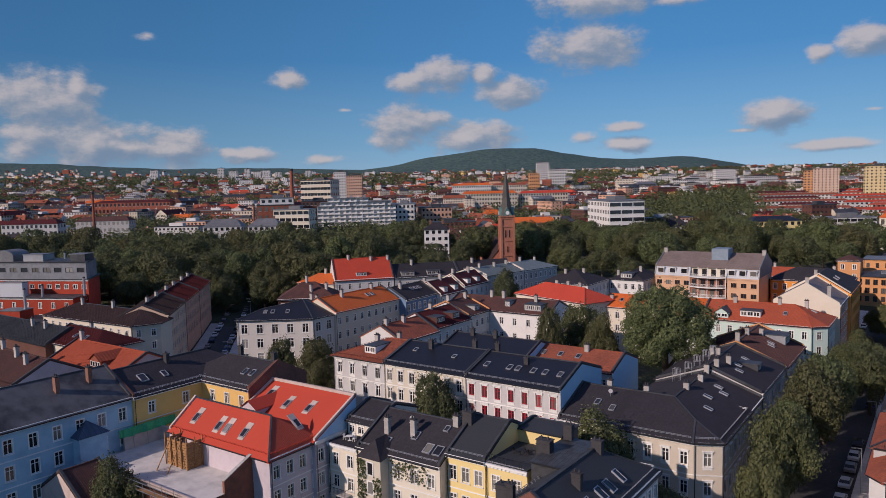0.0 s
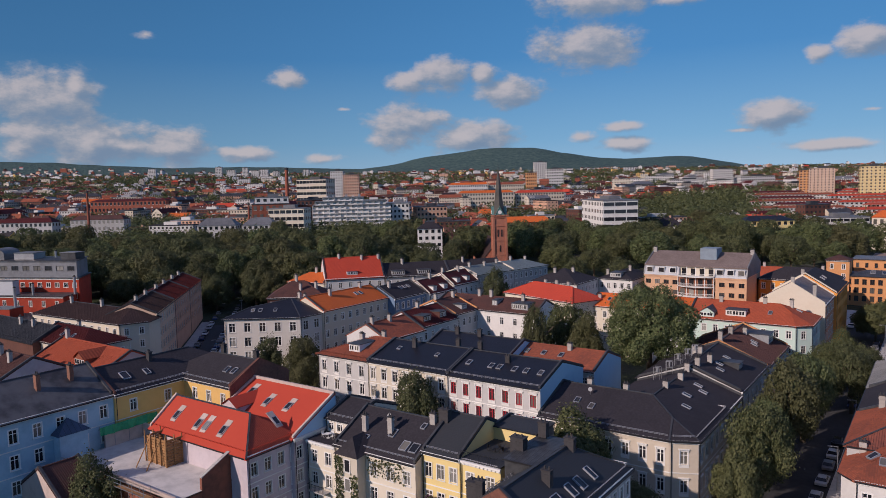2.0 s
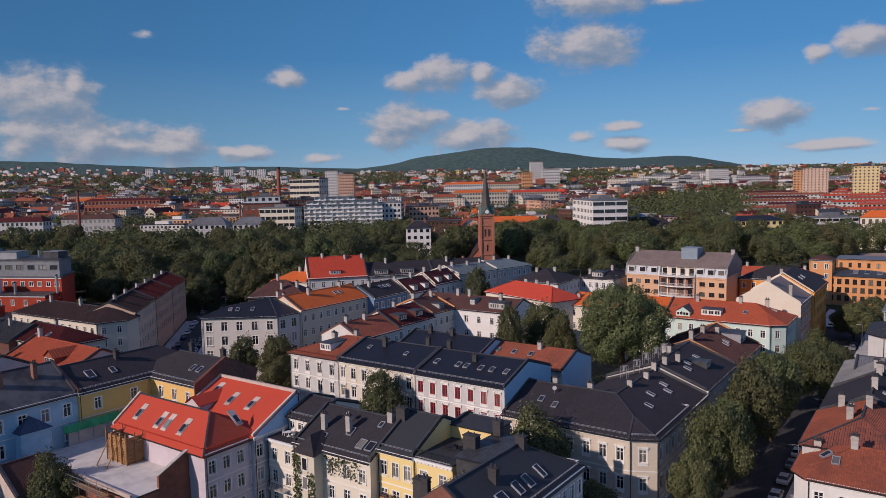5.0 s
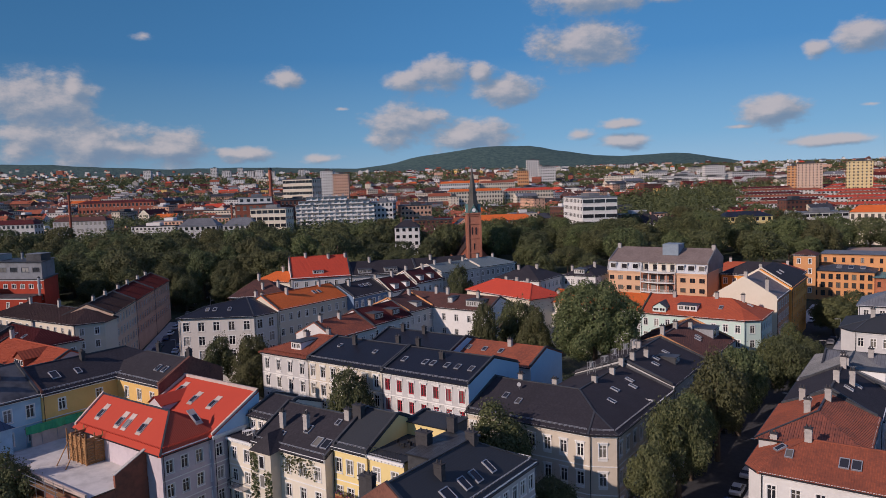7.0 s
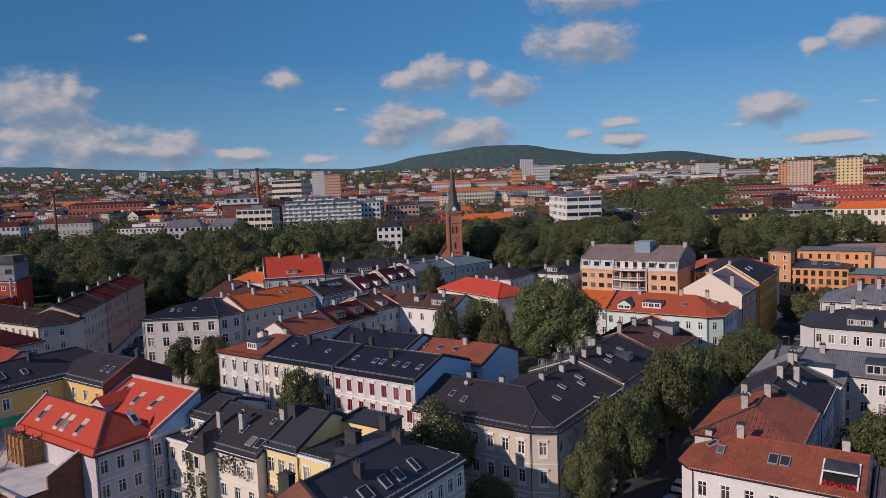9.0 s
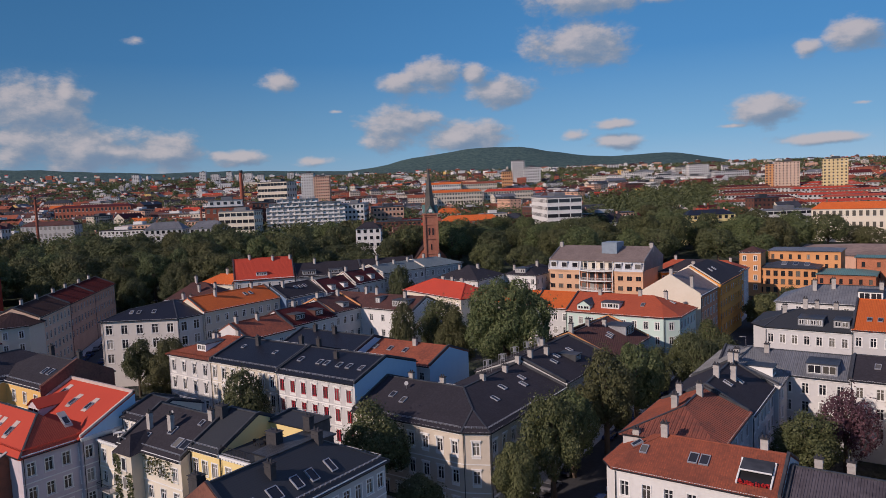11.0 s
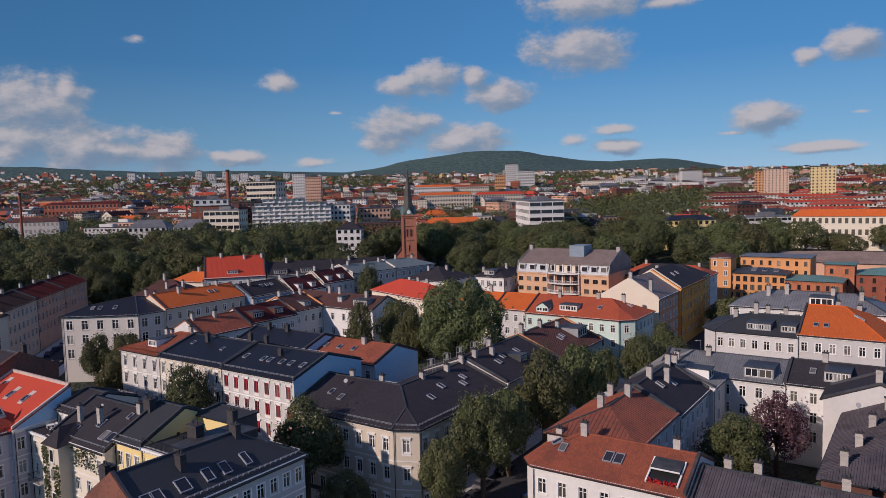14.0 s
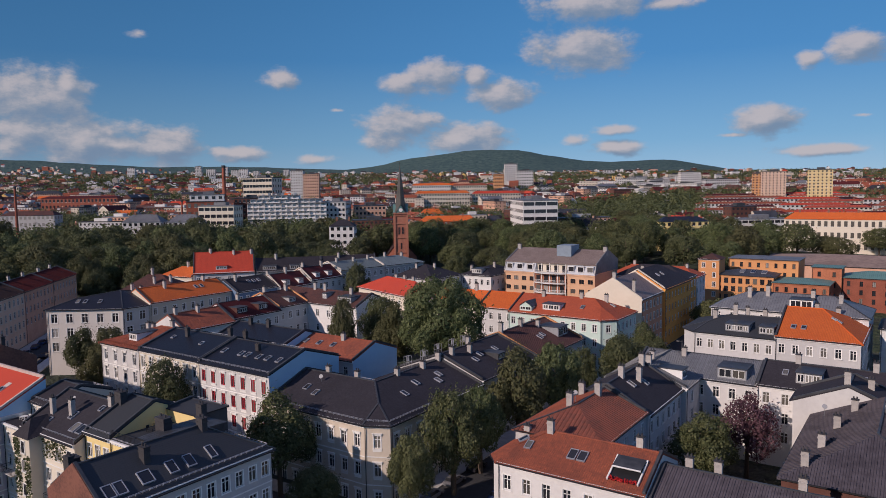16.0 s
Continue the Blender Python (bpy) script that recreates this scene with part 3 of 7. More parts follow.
                if guard and near and i not in vol.bare and vol.slopes[i] > 0.15:
                    b = MB()
                    sp = vol.spot(i, 0, 0.55)
                    for zz in (0.16, 0.36):
                        b.box(0.4, ln - 0.4, -0.025, 0.025, zz, zz + 0.055, sp)
                    k = 0.6
                    while k < ln - 0.4:
                        b.box(k, k + 0.06, -0.09, 0.04, 0, 0.44, sp)
                        k += 0.85
                    part("snow_guard", b.mesh("snow_guard", T_GALV if roof in (R_DARK, R_NAVY, R_SLATE) else roof, o), root)
        tops, planes = MB(), []
        skins = [roof] + sorted({m for m in (slopes or {}).values()}, key=lambda m: m.name)
        for i, s, l, g in (vol.facets() if vol.roofed else ()):
            p, q, ln, e, n = l
            rise = math.hypot(1, s)
            top, uv = [], []
            for x, y in g:
                d = (x - p[0]) * n[0] + (y - p[1]) * n[1]
                top.append((x, y, vol.eave + s * d + 0.05))
                uv.append(((x - p[0]) * e[0] + (y - p[1]) * e[1], d * rise))
            skin = (slopes or {}).get(i, roof)
            tops.poly(top, uv, skins.index(skin))
            low = [(a, b, c - 0.22) for a, b, c in top]
            tops.poly(low[::-1])
            for k in range(len(top)):
                j = (k + 1) % len(top)
                tops.poly([low[k], low[j], top[j], top[k]])
            planes.append((i, s, top))
            # raised seams or tile rolls that run up the slope
            step = {"tile": (0.30, 0.12, 0.022), "sheet": (0.62, 0.05, 0.08)}.get(ROOF_KIND.get(skin.name, ""))
            if step and cy < (128 if step[0] < 0.5 else 176) and s > 0.08:
                us = [c[0] for c in uv]
                u = math.ceil(min(us) / step[0]) * step[0]
                while u < max(us):
                    cut = []
                    for (ua, da), (ub, db) in zip(uv, uv[1:] + uv[:1]):
                        if (ua - u) * (ub - u) < 0:
                            cut.append(da + (db - da) * (u - ua) / (ub - ua))
                    if len(cut) == 2 and abs(cut[0] - cut[1]) > 0.3:
                        rolls.box(u - step[1] / 2, u + step[1] / 2, min(cut), max(cut), 0.03, 0.05 + step[2], vol.spot(i, 0, 0), skins.index(skin))
                    u += step[0]
        # ridge and hip caps
        for a in range(len(planes)):
            for b in range(a):
                both = [Vector(v) for v in planes[a][2] if any((Vector(v) - Vector(w)).length < 0.02 for w in planes[b][2])]
                if len(both) == 2 and (both[0] - both[1]).length > 1.0 and max(planes[a][1], planes[b][1]) > 0.15 and cy < 215:
                    v = both[1] - both[0]
                    caps.box(0, v.length, -0.14, 0.14, -0.05, 0.10, Matrix.Translation(both[0]) @ v.to_track_quat("X", "Z").to_matrix().to_4x4())
        if tops.v:
            part("roof", tops.weld().mesh("roof", skins, o), root)
    part("wall", wall.weld().mesh("wall", coats, o), root)
    if rolls.v:
        tagged(part("roof_rolling", rolls.mesh("roof_rolling", skins, o), root), kind="stuff")
    if caps.v:
        part("ridge_cap", caps.mesh("ridge_cap", roof if ROOF_KIND.get(roof.name) == "tile" else R_LEAD, o), root)
    for c in chimneys:
        x, y, rise = c[:3]
        zz = max(v.eave + v.h(x, y) for v in vols if v.roofed)
        chimney(root, o, x, y, zz - 1.0, zz + rise, *(c[3:] if len(c) > 3 else ()), material=cmat)
    for vi, edge, u, up, *size in lights:
        skylight(root, o, vols[vi], edge, u, up, *size)
        if flash:
            # pale flashing that runs up the slope from the roof window
            b = MB()
            b.box(u - 0.62, u + 0.62, up - 0.55, up - 0.13, 0.02, 0.10, vols[vi].spot(edge, 0, 0))
            for k in (-0.62, 0.50):
                b.box(u + k, u + k + 0.12, up - 0.13, up + 1.43, 0.02, 0.12, vols[vi].spot(edge, 0, 0))
            b.box(u - 0.62, u + 0.62, up + 1.43, up + 2.5, 0.02, 0.10, vols[vi].spot(edge, 0, 0))
            part("flashing", b.mesh("flashing", flash, o), root)
    for d in dormers:
        dormer(root, o, vols[d[0]], *d[1:4], **(d[4] if len(d) > 4 else {}))
    return root


V = Volume

# ---- trees ----
def crown_mesh(name, seed, leaves, size, material, blobs=16, taper=0.3, lump=0.34, loose=0.05):
    """A crown of leaf sprays that clothe uneven billows set round an egg-shaped core, with dark gaps between them; radius 1, height 2."""
    g = np.random.default_rng(seed)
    k = np.arange(blobs) + 0.5
    cz = 1 - 1.75 * k / blobs
    ca = k * 2.39996 + g.uniform(-0.5, 0.5, blobs)
    cr = np.sqrt(np.maximum(0.0, 1 - cz * cz))
    c = np.stack([np.cos(ca) * cr, np.sin(ca) * cr, cz], 1) * g.uniform(0.52, 0.76, size=(blobs, 1)) * (1 + 1.6 * loose * g.uniform(-1, 1, size=(blobs, 1)))
    c[:, :2] *= (1 - taper * np.maximum(0.0, c[:, 2:]))
    rad = lump * g.uniform(0.72, 1.25, size=blobs)
    c = np.concatenate([c, [[0.0, 0.0, 0.0], [0.0, 0.0, 0.3]]])
    rad = np.concatenate([rad, [0.42, 0.36]])
    m = leaves * 3
    pick = g.choice(len(c), size=m, p=rad ** 2 / (rad ** 2).sum())
    d = g.normal(size=(m, 3))
    d[:, 2] += 0.2
    d /= np.linalg.norm(d, axis=1)[:, None]
    pos = c[pick] + d * (rad[pick] * (0.80 + 0.30 * g.random(m) ** 1.5 + 0.10 * np.sin(d[:, 0] * 9 + pick) * np.sin(d[:, 2] * 8)))[:, None]
    deep = np.zeros(m, bool)
    for q in range(len(c)):
        deep |= (np.linalg.norm(pos - c[q], axis=1) < rad[q] * 0.78) & (pick != q)
    keep = np.flatnonzero(~deep)[:leaves]
    pos, d, n_l = pos[keep], d[keep], len(keep)
    stray = (g.random(n_l) < loose) & (pos[:, 2] > -0.15)
    pos[stray] *= g.uniform(1.03, 1.26, size=(int(stray.sum()), 1))
    pos[:, 2] += 1.0
    n = d + g.normal(scale=0.30, size=(n_l, 3))
    n /= np.linalg.norm(n, axis=1)[:, None]
    a = np.cross(n, g.normal(size=(n_l, 3)))
    a /= np.linalg.norm(a, axis=1)[:, None] + 1e-9
    b = np.cross(n, a)
    s = (size * g.uniform(0.55, 1.35, size=n_l))[:, None]
    quad = np.stack([pos - a * s, pos - b * s * 0.6 + n * s * 0.2, pos + a * s, pos + b * s * 0.6 + n * s * 0.15], 1).reshape(-1, 3)
    me = bpy.data.meshes.new(name)
    me.from_pydata(quad.tolist(), [], np.arange(n_l * 4).reshape(-1, 4).tolist())
    me.materials.append(material)
    return me


def trunk_mesh(name, seed, r, base, h):
    """A tapered trunk with limbs that run up into the crown."""
    g = random.Random(seed)
    b = MB()
    top = base + h * 0.6
    b.cyl(0, 0, -0.5, base, r, r * 0.75, 8)
    b.cyl(0, 0, base, top, r * 0.75, r * 0.25, 7)
    for k in range(7):
        ang, lean, ln = k * 2.4 + g.random(), g.uniform(30, 60), h * g.uniform(0.35, 0.5)
        m = Matrix.Translation((0, 0, base + h * 0.06 * k)) @ Matrix.Rotation(ang, 4, "Z") @ Matrix.Rotation(radians(lean), 4, "Y")
        b.cyl(0, 0, 0, ln, r * 0.42, r * 0.1, 6, m)
    return b.mesh(name, BARK)


TREES = {}


def tree(kind, seed, x, y, z, r, h, label, trunk=0.28, name="street_tree", group=""):
    """r: the crown's radius, h: the whole height."""
    key = (kind, seed)
    base = 0.24
    if key not in TREES:
        leaves, size, material, blobs, taper, lump = {"near": (14000, 0.036, LEAF, 38, 0.45, 0.27), "neard": (15000, 0.038, LEAF_DARK, 34, 0.35, 0.30), "red": (6500, 0.044, LEAF_RED, 26, 0.2, 0.32), "big": (42000, 0.022, LEAF_DARK, 80, 0.1, 0.21), "far": (6500, 0.048, LEAF, 20, 0.12, 0.38), "fard": (6500, 0.048, LEAF_DARK, 24, 0.2, 0.34)}[kind]
        TREES[key] = (crown_mesh("crown", seed, leaves, size, material, blobs, taper, lump, 0.13 if kind in ("near", "red") else 0.03), trunk_mesh("trunk", seed, 0.045, 0.3, 0.75))
    ob = thing(name, (x, y, z), label, "tree", group)
    part("trunk", TREES[key][1], ob, Matrix.Diagonal((h * 0.7, h * 0.7, h, 1)))
    g = random.Random(seed * 7 + int(x * 3))
    part("crown", TREES[key][0], ob, Matrix.Translation((0, 0, h * (base - 0.02))) @ Matrix.Rotation(g.random() * 6.28, 4, "Z") @ Matrix.Diagonal((r, r, h * (1 - base) / 2, 1)))
    return ob


# ---- ground ----
AHEAD = Vector((-0.58, 0.8146))
SIDE = Vector((0.8146, 0.58))


def lerp(v, pts):
    for (a, b), (c, d) in zip(pts, pts[1:]):
        if v <= c:
            return b + (d - b) * max(0.0, (v - a) / (c - a))
    return pts[-1][1]


CREST = [(-3261, 288), (-2598, 266), (-2266, 251), (-1769, 216), (-1504, 203), (-1204, 205), (-739, 187), (-473, 174), (-272, 196), (-138, 229), (62, 254), (261, 279), (411, 282), (560, 275), (726, 244), (892, 217), (1091, 199), (1290, 211), (1457, 210), (1656, 179), (1790, 149), (2056, 136), (2189, 143), (2615, 139), (3387, 120)]


def relief(d, s):
    """The height of the land d metres ahead and s metres to the side."""
    z = lerp(d, [(-500, -1), (150, 0), (250, 2), (320, 6), (420, 9), (700, 14), (1000, 24), (1500, 44), (2000, 66), (3000, 105), (3500, 122)])
    side = max(-1.0, min(1.0, s / max(d, 300.0) / 0.6))
    if d > 450:
        z += (9 if side < 0 else 4) * side * -1 * min(1, (d - 450) / 500) * d / 1500
        if side > 0.35:
            z += 10 * min(1, (side - 0.35) / 0.3) * max(0, 1 - abs(d - 900) / 500)
    if d > 3300:
        a = s * 4200 / d
        crest = lerp(a, CREST) + 7 * noise.noise((s * 0.006, 1.0, 1.0)) + 3 * noise.noise((s * 0.02, d * 0.02, 4.0))
        k = min(1.0, (d - 3300) / 900)
        k = k * k * (3 - 2 * k)
        z = z + k * (crest - 5 - z)
        if d > 4200:
            z -= (d - 4200) * 0.25
    return z


def at(d, s):
    p = AHEAD * d + SIDE * s
    return 15.0 + p.x, -1.0 + p.y


def ground():
    g = MB()
    ds = [-250, -60, 60, 150, 250, 330, 420, 500, 600, 700, 850, 1000, 1250, 1500, 1750, 2000, 2300, 2600, 3000] + [3300 + 60 * k for k in range(26)]
    cols = 111
    idx = []
    for d in ds:
        row = []
        for k in range(cols):
            s = (k / (cols - 1) * 2 - 1) * (300 + max(0, d) * 0.95)
            x, y = at(d, s)
            row.append(len(g.v))
            g.v.append((x, y, relief(d, s) - (0.0 if d < 450 else 1.0)))
        idx.append(row)
    for a, b in zip(idx, idx[1:]):
        for k in range(cols - 1):
            g.f.append((a[k], a[k + 1], b[k + 1], b[k]))
            g.uv.append([(0.0, 0.0)] * 4)
            g.mi.append(0)
    m = bpy.data.materials.new("land")
    m.use_nodes = True
    t = m.node_tree
    t.nodes.clear()
    N = Nodes(t)
    co = N.add("ShaderNodeTexCoord").outputs["Object"]
    z = N.add("ShaderNodeSeparateXYZ", {0: co}).outputs[2]
    n1 = N.noise(co, 0.05, 6.0, 0.65)
    n2 = N.noise(co, 0.012, 4.0, 0.6)
    # forest green paled and shifted to blue: distance haze mixed into the colour
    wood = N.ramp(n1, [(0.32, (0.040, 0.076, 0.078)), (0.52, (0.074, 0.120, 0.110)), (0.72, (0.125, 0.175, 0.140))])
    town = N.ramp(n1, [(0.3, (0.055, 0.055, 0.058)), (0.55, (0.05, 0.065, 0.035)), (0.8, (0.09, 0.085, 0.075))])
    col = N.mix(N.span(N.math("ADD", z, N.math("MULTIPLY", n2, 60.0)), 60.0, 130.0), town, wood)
    bmp = N.add("ShaderNodeBump", {"Height": n1, "Strength": 1.0, "Distance": 9.0})
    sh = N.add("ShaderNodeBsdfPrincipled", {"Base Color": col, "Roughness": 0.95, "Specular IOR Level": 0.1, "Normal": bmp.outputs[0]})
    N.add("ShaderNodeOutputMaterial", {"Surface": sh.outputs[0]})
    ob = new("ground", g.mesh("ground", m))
    ob.data.polygons.foreach_set("use_smooth", [True] * len(ob.data.polygons))
    tagged(ob, "asphalt and grassy town ground rising to wooded hills", "ground", kind="structure")


ground()

# ---- houses of the near blocks ----
D = None
# white row
vW1 = V(rect(-91.8, -77.6, 107.2, 125), [0.32, None, 0.32, 0.32], 17.2, {0: 4, 3: 4})
house("grey and white stucco corner house with brown-red tiled roof", [vW1], 1, P_LGREY, R_BRED, style="hood", win=(1.25, 2.2), chimneys=[(-86, 115, 1.6), (-83, 119, 1.6), (-88, 117.5, 1.4)], dormers=[(0, 0, 8.5, 2.4, dict(w=3.0, h=1.6, face=P_WHITE))])
vW2 = V(rect(-77.6, -57.7, 107.2, 125), [0.32, None, 0.32, None], 17.3, {0: 7})
house("cream stucco house with black tiled roof and snow guards", [vW2], 1, P_CREAM, R_NAVY, style="hood", win=(1.25, 2.2), chimneys=[(-70.5, 114, 1.8), (-63, 119, 1.8)], cmat=C_DARK, lights=[(0, 0, 4, 5.5, 0.7, 0.9), (0, 0, 14, 5.0, 0.7, 0.9)])
vW3 = V(rect(-57.7, -38, 107.2, 125), [0.32, None, 0.32, None], 17.2, {0: 7})
house("white stucco house with red windows and black tiled roof", [vW3], 1, P_LGREY, R_NAVY, style="hood", win=(1.25, 2.2), sash=T_RED, ends=P_BGABLE, chimneys=[(-48, 113.5, 1.2), (-57, 118, 1.8)], cmat=C_DARK, lights=[(0, 0, k, 4.0) for k in (2.2, 7.2, 9.0, 12.2, 14.6, 17.6)])
# corner house with the cut corner
vB1 = V([(-38, 106.2), (-15.3, 106.2), (-11.4, 108), (-11.4, 126), (-38, 126)], [0.36, 0.36, 0.36, 0.36, None], 12.9, {0: (8, 3, -1.5), 1: (1, 3, -1.5), 2: (6, 3, -1.5)})
vB2 = V([(-31, 106.2), (-15.3, 106.2), (-11.4, 108), (-11.4, 135.5), (-31, 135.5)], [0.36, 0.36, 0.36, None, 0.36], 12.84, {}, 0.44, (0, 1, 2, 3, 4))
vB3 = V(rect(-31, -11.4, 126, 135.5), [D, 0.36, D, D], 12.9, {1: (3, 3, -1.5)}, 0.45, (0, 3), False)
house("sand-coloured corner house with cut corner and dark roof", [vB1, vB2, vB3], -1, P_SAND, R_DARK, 3, style="hood", win=(1.1, 2.0), chimneys=[(-33, 117, 1.3), (-26.5, 117.5, 1.3), (-21, 122, 1.2), (-20.5, 129, 1.3), (-21, 134.8, 1.6)], lights=[(0, 0, 5, 5), (0, 0, 8, 4), (1, 2, 10, 4.5), (1, 2, 15, 6), (1, 2, 20, 4.5), (1, 2, 22, 6)])
vS1 = V(rect(-31, -11.4, 135.5, 158), [None, 0.38, None, 0.38], 13.6, {1: (6, 3, -1)})
house("grey rendered house with dark roof beside the tree-lined street", [vS1], -1, P_GREY, R_DARK, 3, chimneys=[(-20, 138, 1.6), (-19, 143, 1.6), (-22, 147, 1.6), (-24, 150, 1.6)], lights=[(0, 1, 6, 5), (0, 1, 9, 6), (0, 1, 15, 6)], dormers=[(0, 1, 12, 3.0, dict(w=2.6, h=1.4, face=R_LEAD))])
vS2 = V(rect(-31, -11.2, 158, 181), [None, 0.42, None, 0.42], 13.4, {1: (7, 3, -1)})
house("rendered house with brown standing-seam metal roof", [vS2], -1, P_GREY, R_CHOC, 3, gables=P_ORANGE, chimneys=[(-21, 159, 2.2), (-21, 168, 1.6), (-19, 173, 1.6)], lights=[(0, 1, 10, 4.5), (0, 1, 12, 5)], dormers=[(0, 1, 18, 3.0, dict(w=5, h=2.2, face=T_ZINC))])
# mint corner house and neighbours up the street
vM = V([(-38, 192.5), (-11.4, 192.3), (-8, 195), (-8, 209), (-38, 209)], [0.46, 0.46, 0.46, 0.46, None], 16.0, {0: (9, 4, 0.5), 1: (1, 4, 0.5), 2: (5, 4, 0.5)})
house("mint and white corner house with orange-red tiled roof", [vM], 0, P_MINT, R_RUST, 4, chimneys=[(-31, 200, 1.6), (-20, 200.5, 1.6), (-14, 203, 2.0)], lights=[(0, 0, 20, 4), (0, 2, 8, 4)], dormers=[(0, 0, 5, 0.6, dict(w=3.6, h=1.4, face=P_MINT, gable=True, top=R_LEAD)), (0, 0, 12, 2.0, dict(w=5.0, h=1.6, face=P_WHITE, n=3))])
vC = V(rect(-23.5, -7.2, 211, 229), [None, 0.62, None, 0.62], 19.0, {1: (6, 5, 0.5)})
house("cream gabled house with grey-brown seamed roof", [vC], 0, mat("rust_brown_render", (0.56, 0.28, 0.17), 0.9, 0.12, 1.2), mat("grey_brown_sheet", (0.27, 0.205, 0.185), 0.6, 0.2, 1.5, kind="sheet"), 5, gables=P_CREAM, chimneys=[(-15.3, 212, 1.8), (-10, 213, 3)])
vO = V(rect(-23.0, -6.5, 229, 256), [None, 0.62, 0.62, 0.62], 19.6, {1: (9, 5, 0.5)})
house("deep ochre house with dark tiled roof", [vO], 0, P_DOCHRE, R_DARK, 5, trim=P_DOCHRE, gables=P_CREAM, chimneys=[(-17, 240, 1.5)], lights=[(0, 1, 8, 5), (0, 1, 12, 5)])
house("yellow rendered house with dark roof", [V(rect(-33, -9, 257, 271), [0.5, 0.5, 0.5, 0.5], 19.2, {0: (8, 5, 0), 1: (4, 5, 0)})], 0, P_DOCHRE, R_DARK, 5, chimneys=[(-20, 269, 1.5)])
house("rendered house with orange tiled roof", [V(rect(-45, -13, 286, 298), [0.5, 0.5, 0.5, 0.5], 16.4, {0: (11, 5, 0), 1: (3, 5, 0)})], 0, P_LGREY, R_RUST, 5, chimneys=[(-38, 292, 1.5), (-18, 292, 1.5)])
# apricot apartment block
def apricot_block():
    X0, X1, Y0, Y1, E, T, R = -67.4, -33.6, 242.0, 262.0, 20.5, 23.9, 28.0
    brick = mat("apricot_brick", (0.66, 0.41, 0.26), 0.9, 0.15, 2.0, col2=(0.56, 0.33, 0.20))
    body = V(rect(X0, X1, Y0, Y1), [0.3, None, 0.3, None], E, {0: (11, 5, 3.0)}, 0.0, (), False)
    frame_paint = mat("chestnut_frames", (0.10, 0.045, 0.03), 0.6, 0.1, 3)
    root = house("apricot brick apartment block with pale mansard storey and curved balconies", [body], 1, brick, R_LEAD, 5, trim=brick, style="plain", sash=frame_paint, win=(1.8, 1.5), guard=False, fire=False, name="apartment_block", category="building")
    o = Vector(root.location)
    CX, CW = -49.6, 5.9
    # mansard: sloped sheet fronts on both wings, a recessed middle
    for a, e in ((X0, CX - CW), (CX + CW, X1)):
        b = MB()
        b.poly([(a, Y0 - 0.15, E), (e, Y0 - 0.15, E), (e, Y0 + 1.3, T), (a, Y0 + 1.3, T)])
        b.poly([(a, Y0 - 0.15, E), (a, Y0 + 1.3, T), (a, Y0 + 3, T), (a, Y0 + 3, E)])
        b.poly([(e, Y0 + 3, E), (e, Y0 + 3, T), (e, Y0 + 1.3, T), (e, Y0 - 0.15, E)])
        part("mansard", b.mesh("mansard", MANSARD, o), root, None, "pale grey metal mansard front")
        n = 3
        for k in range(n):
            x = a + (e - a) * (k + 0.5) / n
            wm = window_meshes(1.9, 1.5, "plain", T_WHITE, T_WHITE)
            w = part("window", wm[3], root, Matrix.Translation(Vector((x, Y0 + 0.10, E + 1.75)) - o))
            part("pane", wm[2], w, Matrix.Translation((0, -0.08, 0)))
            b = MB()
            b.box(x - 1.25, x + 1.25, Y0 + 0.2, Y0 + 1.4, E + 2.62, E + 2.78)
            b.box(x - 1.25, x - 1.05, Y0 + 0.35, Y0 + 1.4, E + 0.9, E + 2.62)
            b.box(x + 1.05, x + 1.25, Y0 + 0.35, Y0 + 1.4, E + 0.9, E + 2.62)
            part("dormer_frame", b.mesh("dormer_frame", MANSARD, o), root)
    b = MB()
    b.box(X0, X1, Y0 + 2.6, Y1, E, T)
    part("attic_wall", b.mesh("attic_wall", brick, o), root)
    b = MB()
    for y0, y1, z0, z1 in ((Y0 + 0.9, 253.0, T, R), (Y1 + 0.6, 253.0, T, R)):
        q = [(X0 - 0.2, y0, z0), (X1 + 0.2, y0, z0), (X1 + 0.2, y1, z1), (X0 - 0.2, y1, z1)]
        b.poly(q if y0 < y1 else q[::-1], [(0, 0), (34, 0), (34, 12), (0, 12)])
        b.poly([(x, y, z - 0.3) for x, y, z in q])
    b.box(X0 - 0.2, X1 + 0.2, Y0 + 0.8, Y0 + 0.92, T - 0.35, T + 0.02)
    part("roof", b.mesh("roof", mat("grey_brown_felt", (0.235, 0.180, 0.160), 0.85, 0.2, 1.5, kind="felt"), o), root)
    for x in (X0, X1):
        b = MB()
        pts = [(Y0 - 0.2, E), (Y0 + 1.2, T), (253.0, R), (Y1 + 0.4, T), (Y1, E)]
        for k in (-0.18, 0.18):
            b.poly([(x + k, y, z + 0.35) for y, z in pts])
        for (ya, za), (yb, zb) in zip(pts, pts[1:]):
            b.poly([(x - 0.18, ya, za + 0.35), (x + 0.18, ya, za + 0.35), (x + 0.18, yb, zb + 0.35), (x - 0.18, yb, zb + 0.35)])
        part("firewall", b.mesh("firewall", R_GREY, o), root)
    b = MB()
    b.box(CX - 0.2, CX + 5.2, 247.4, 254, R - 2.2, R + 1.6)
    part("plant_room", b.mesh("plant_room", mat("blue_grey_panels", (0.24, 0.30, 0.36), 0.6, 0.12, 1.0), o), root)
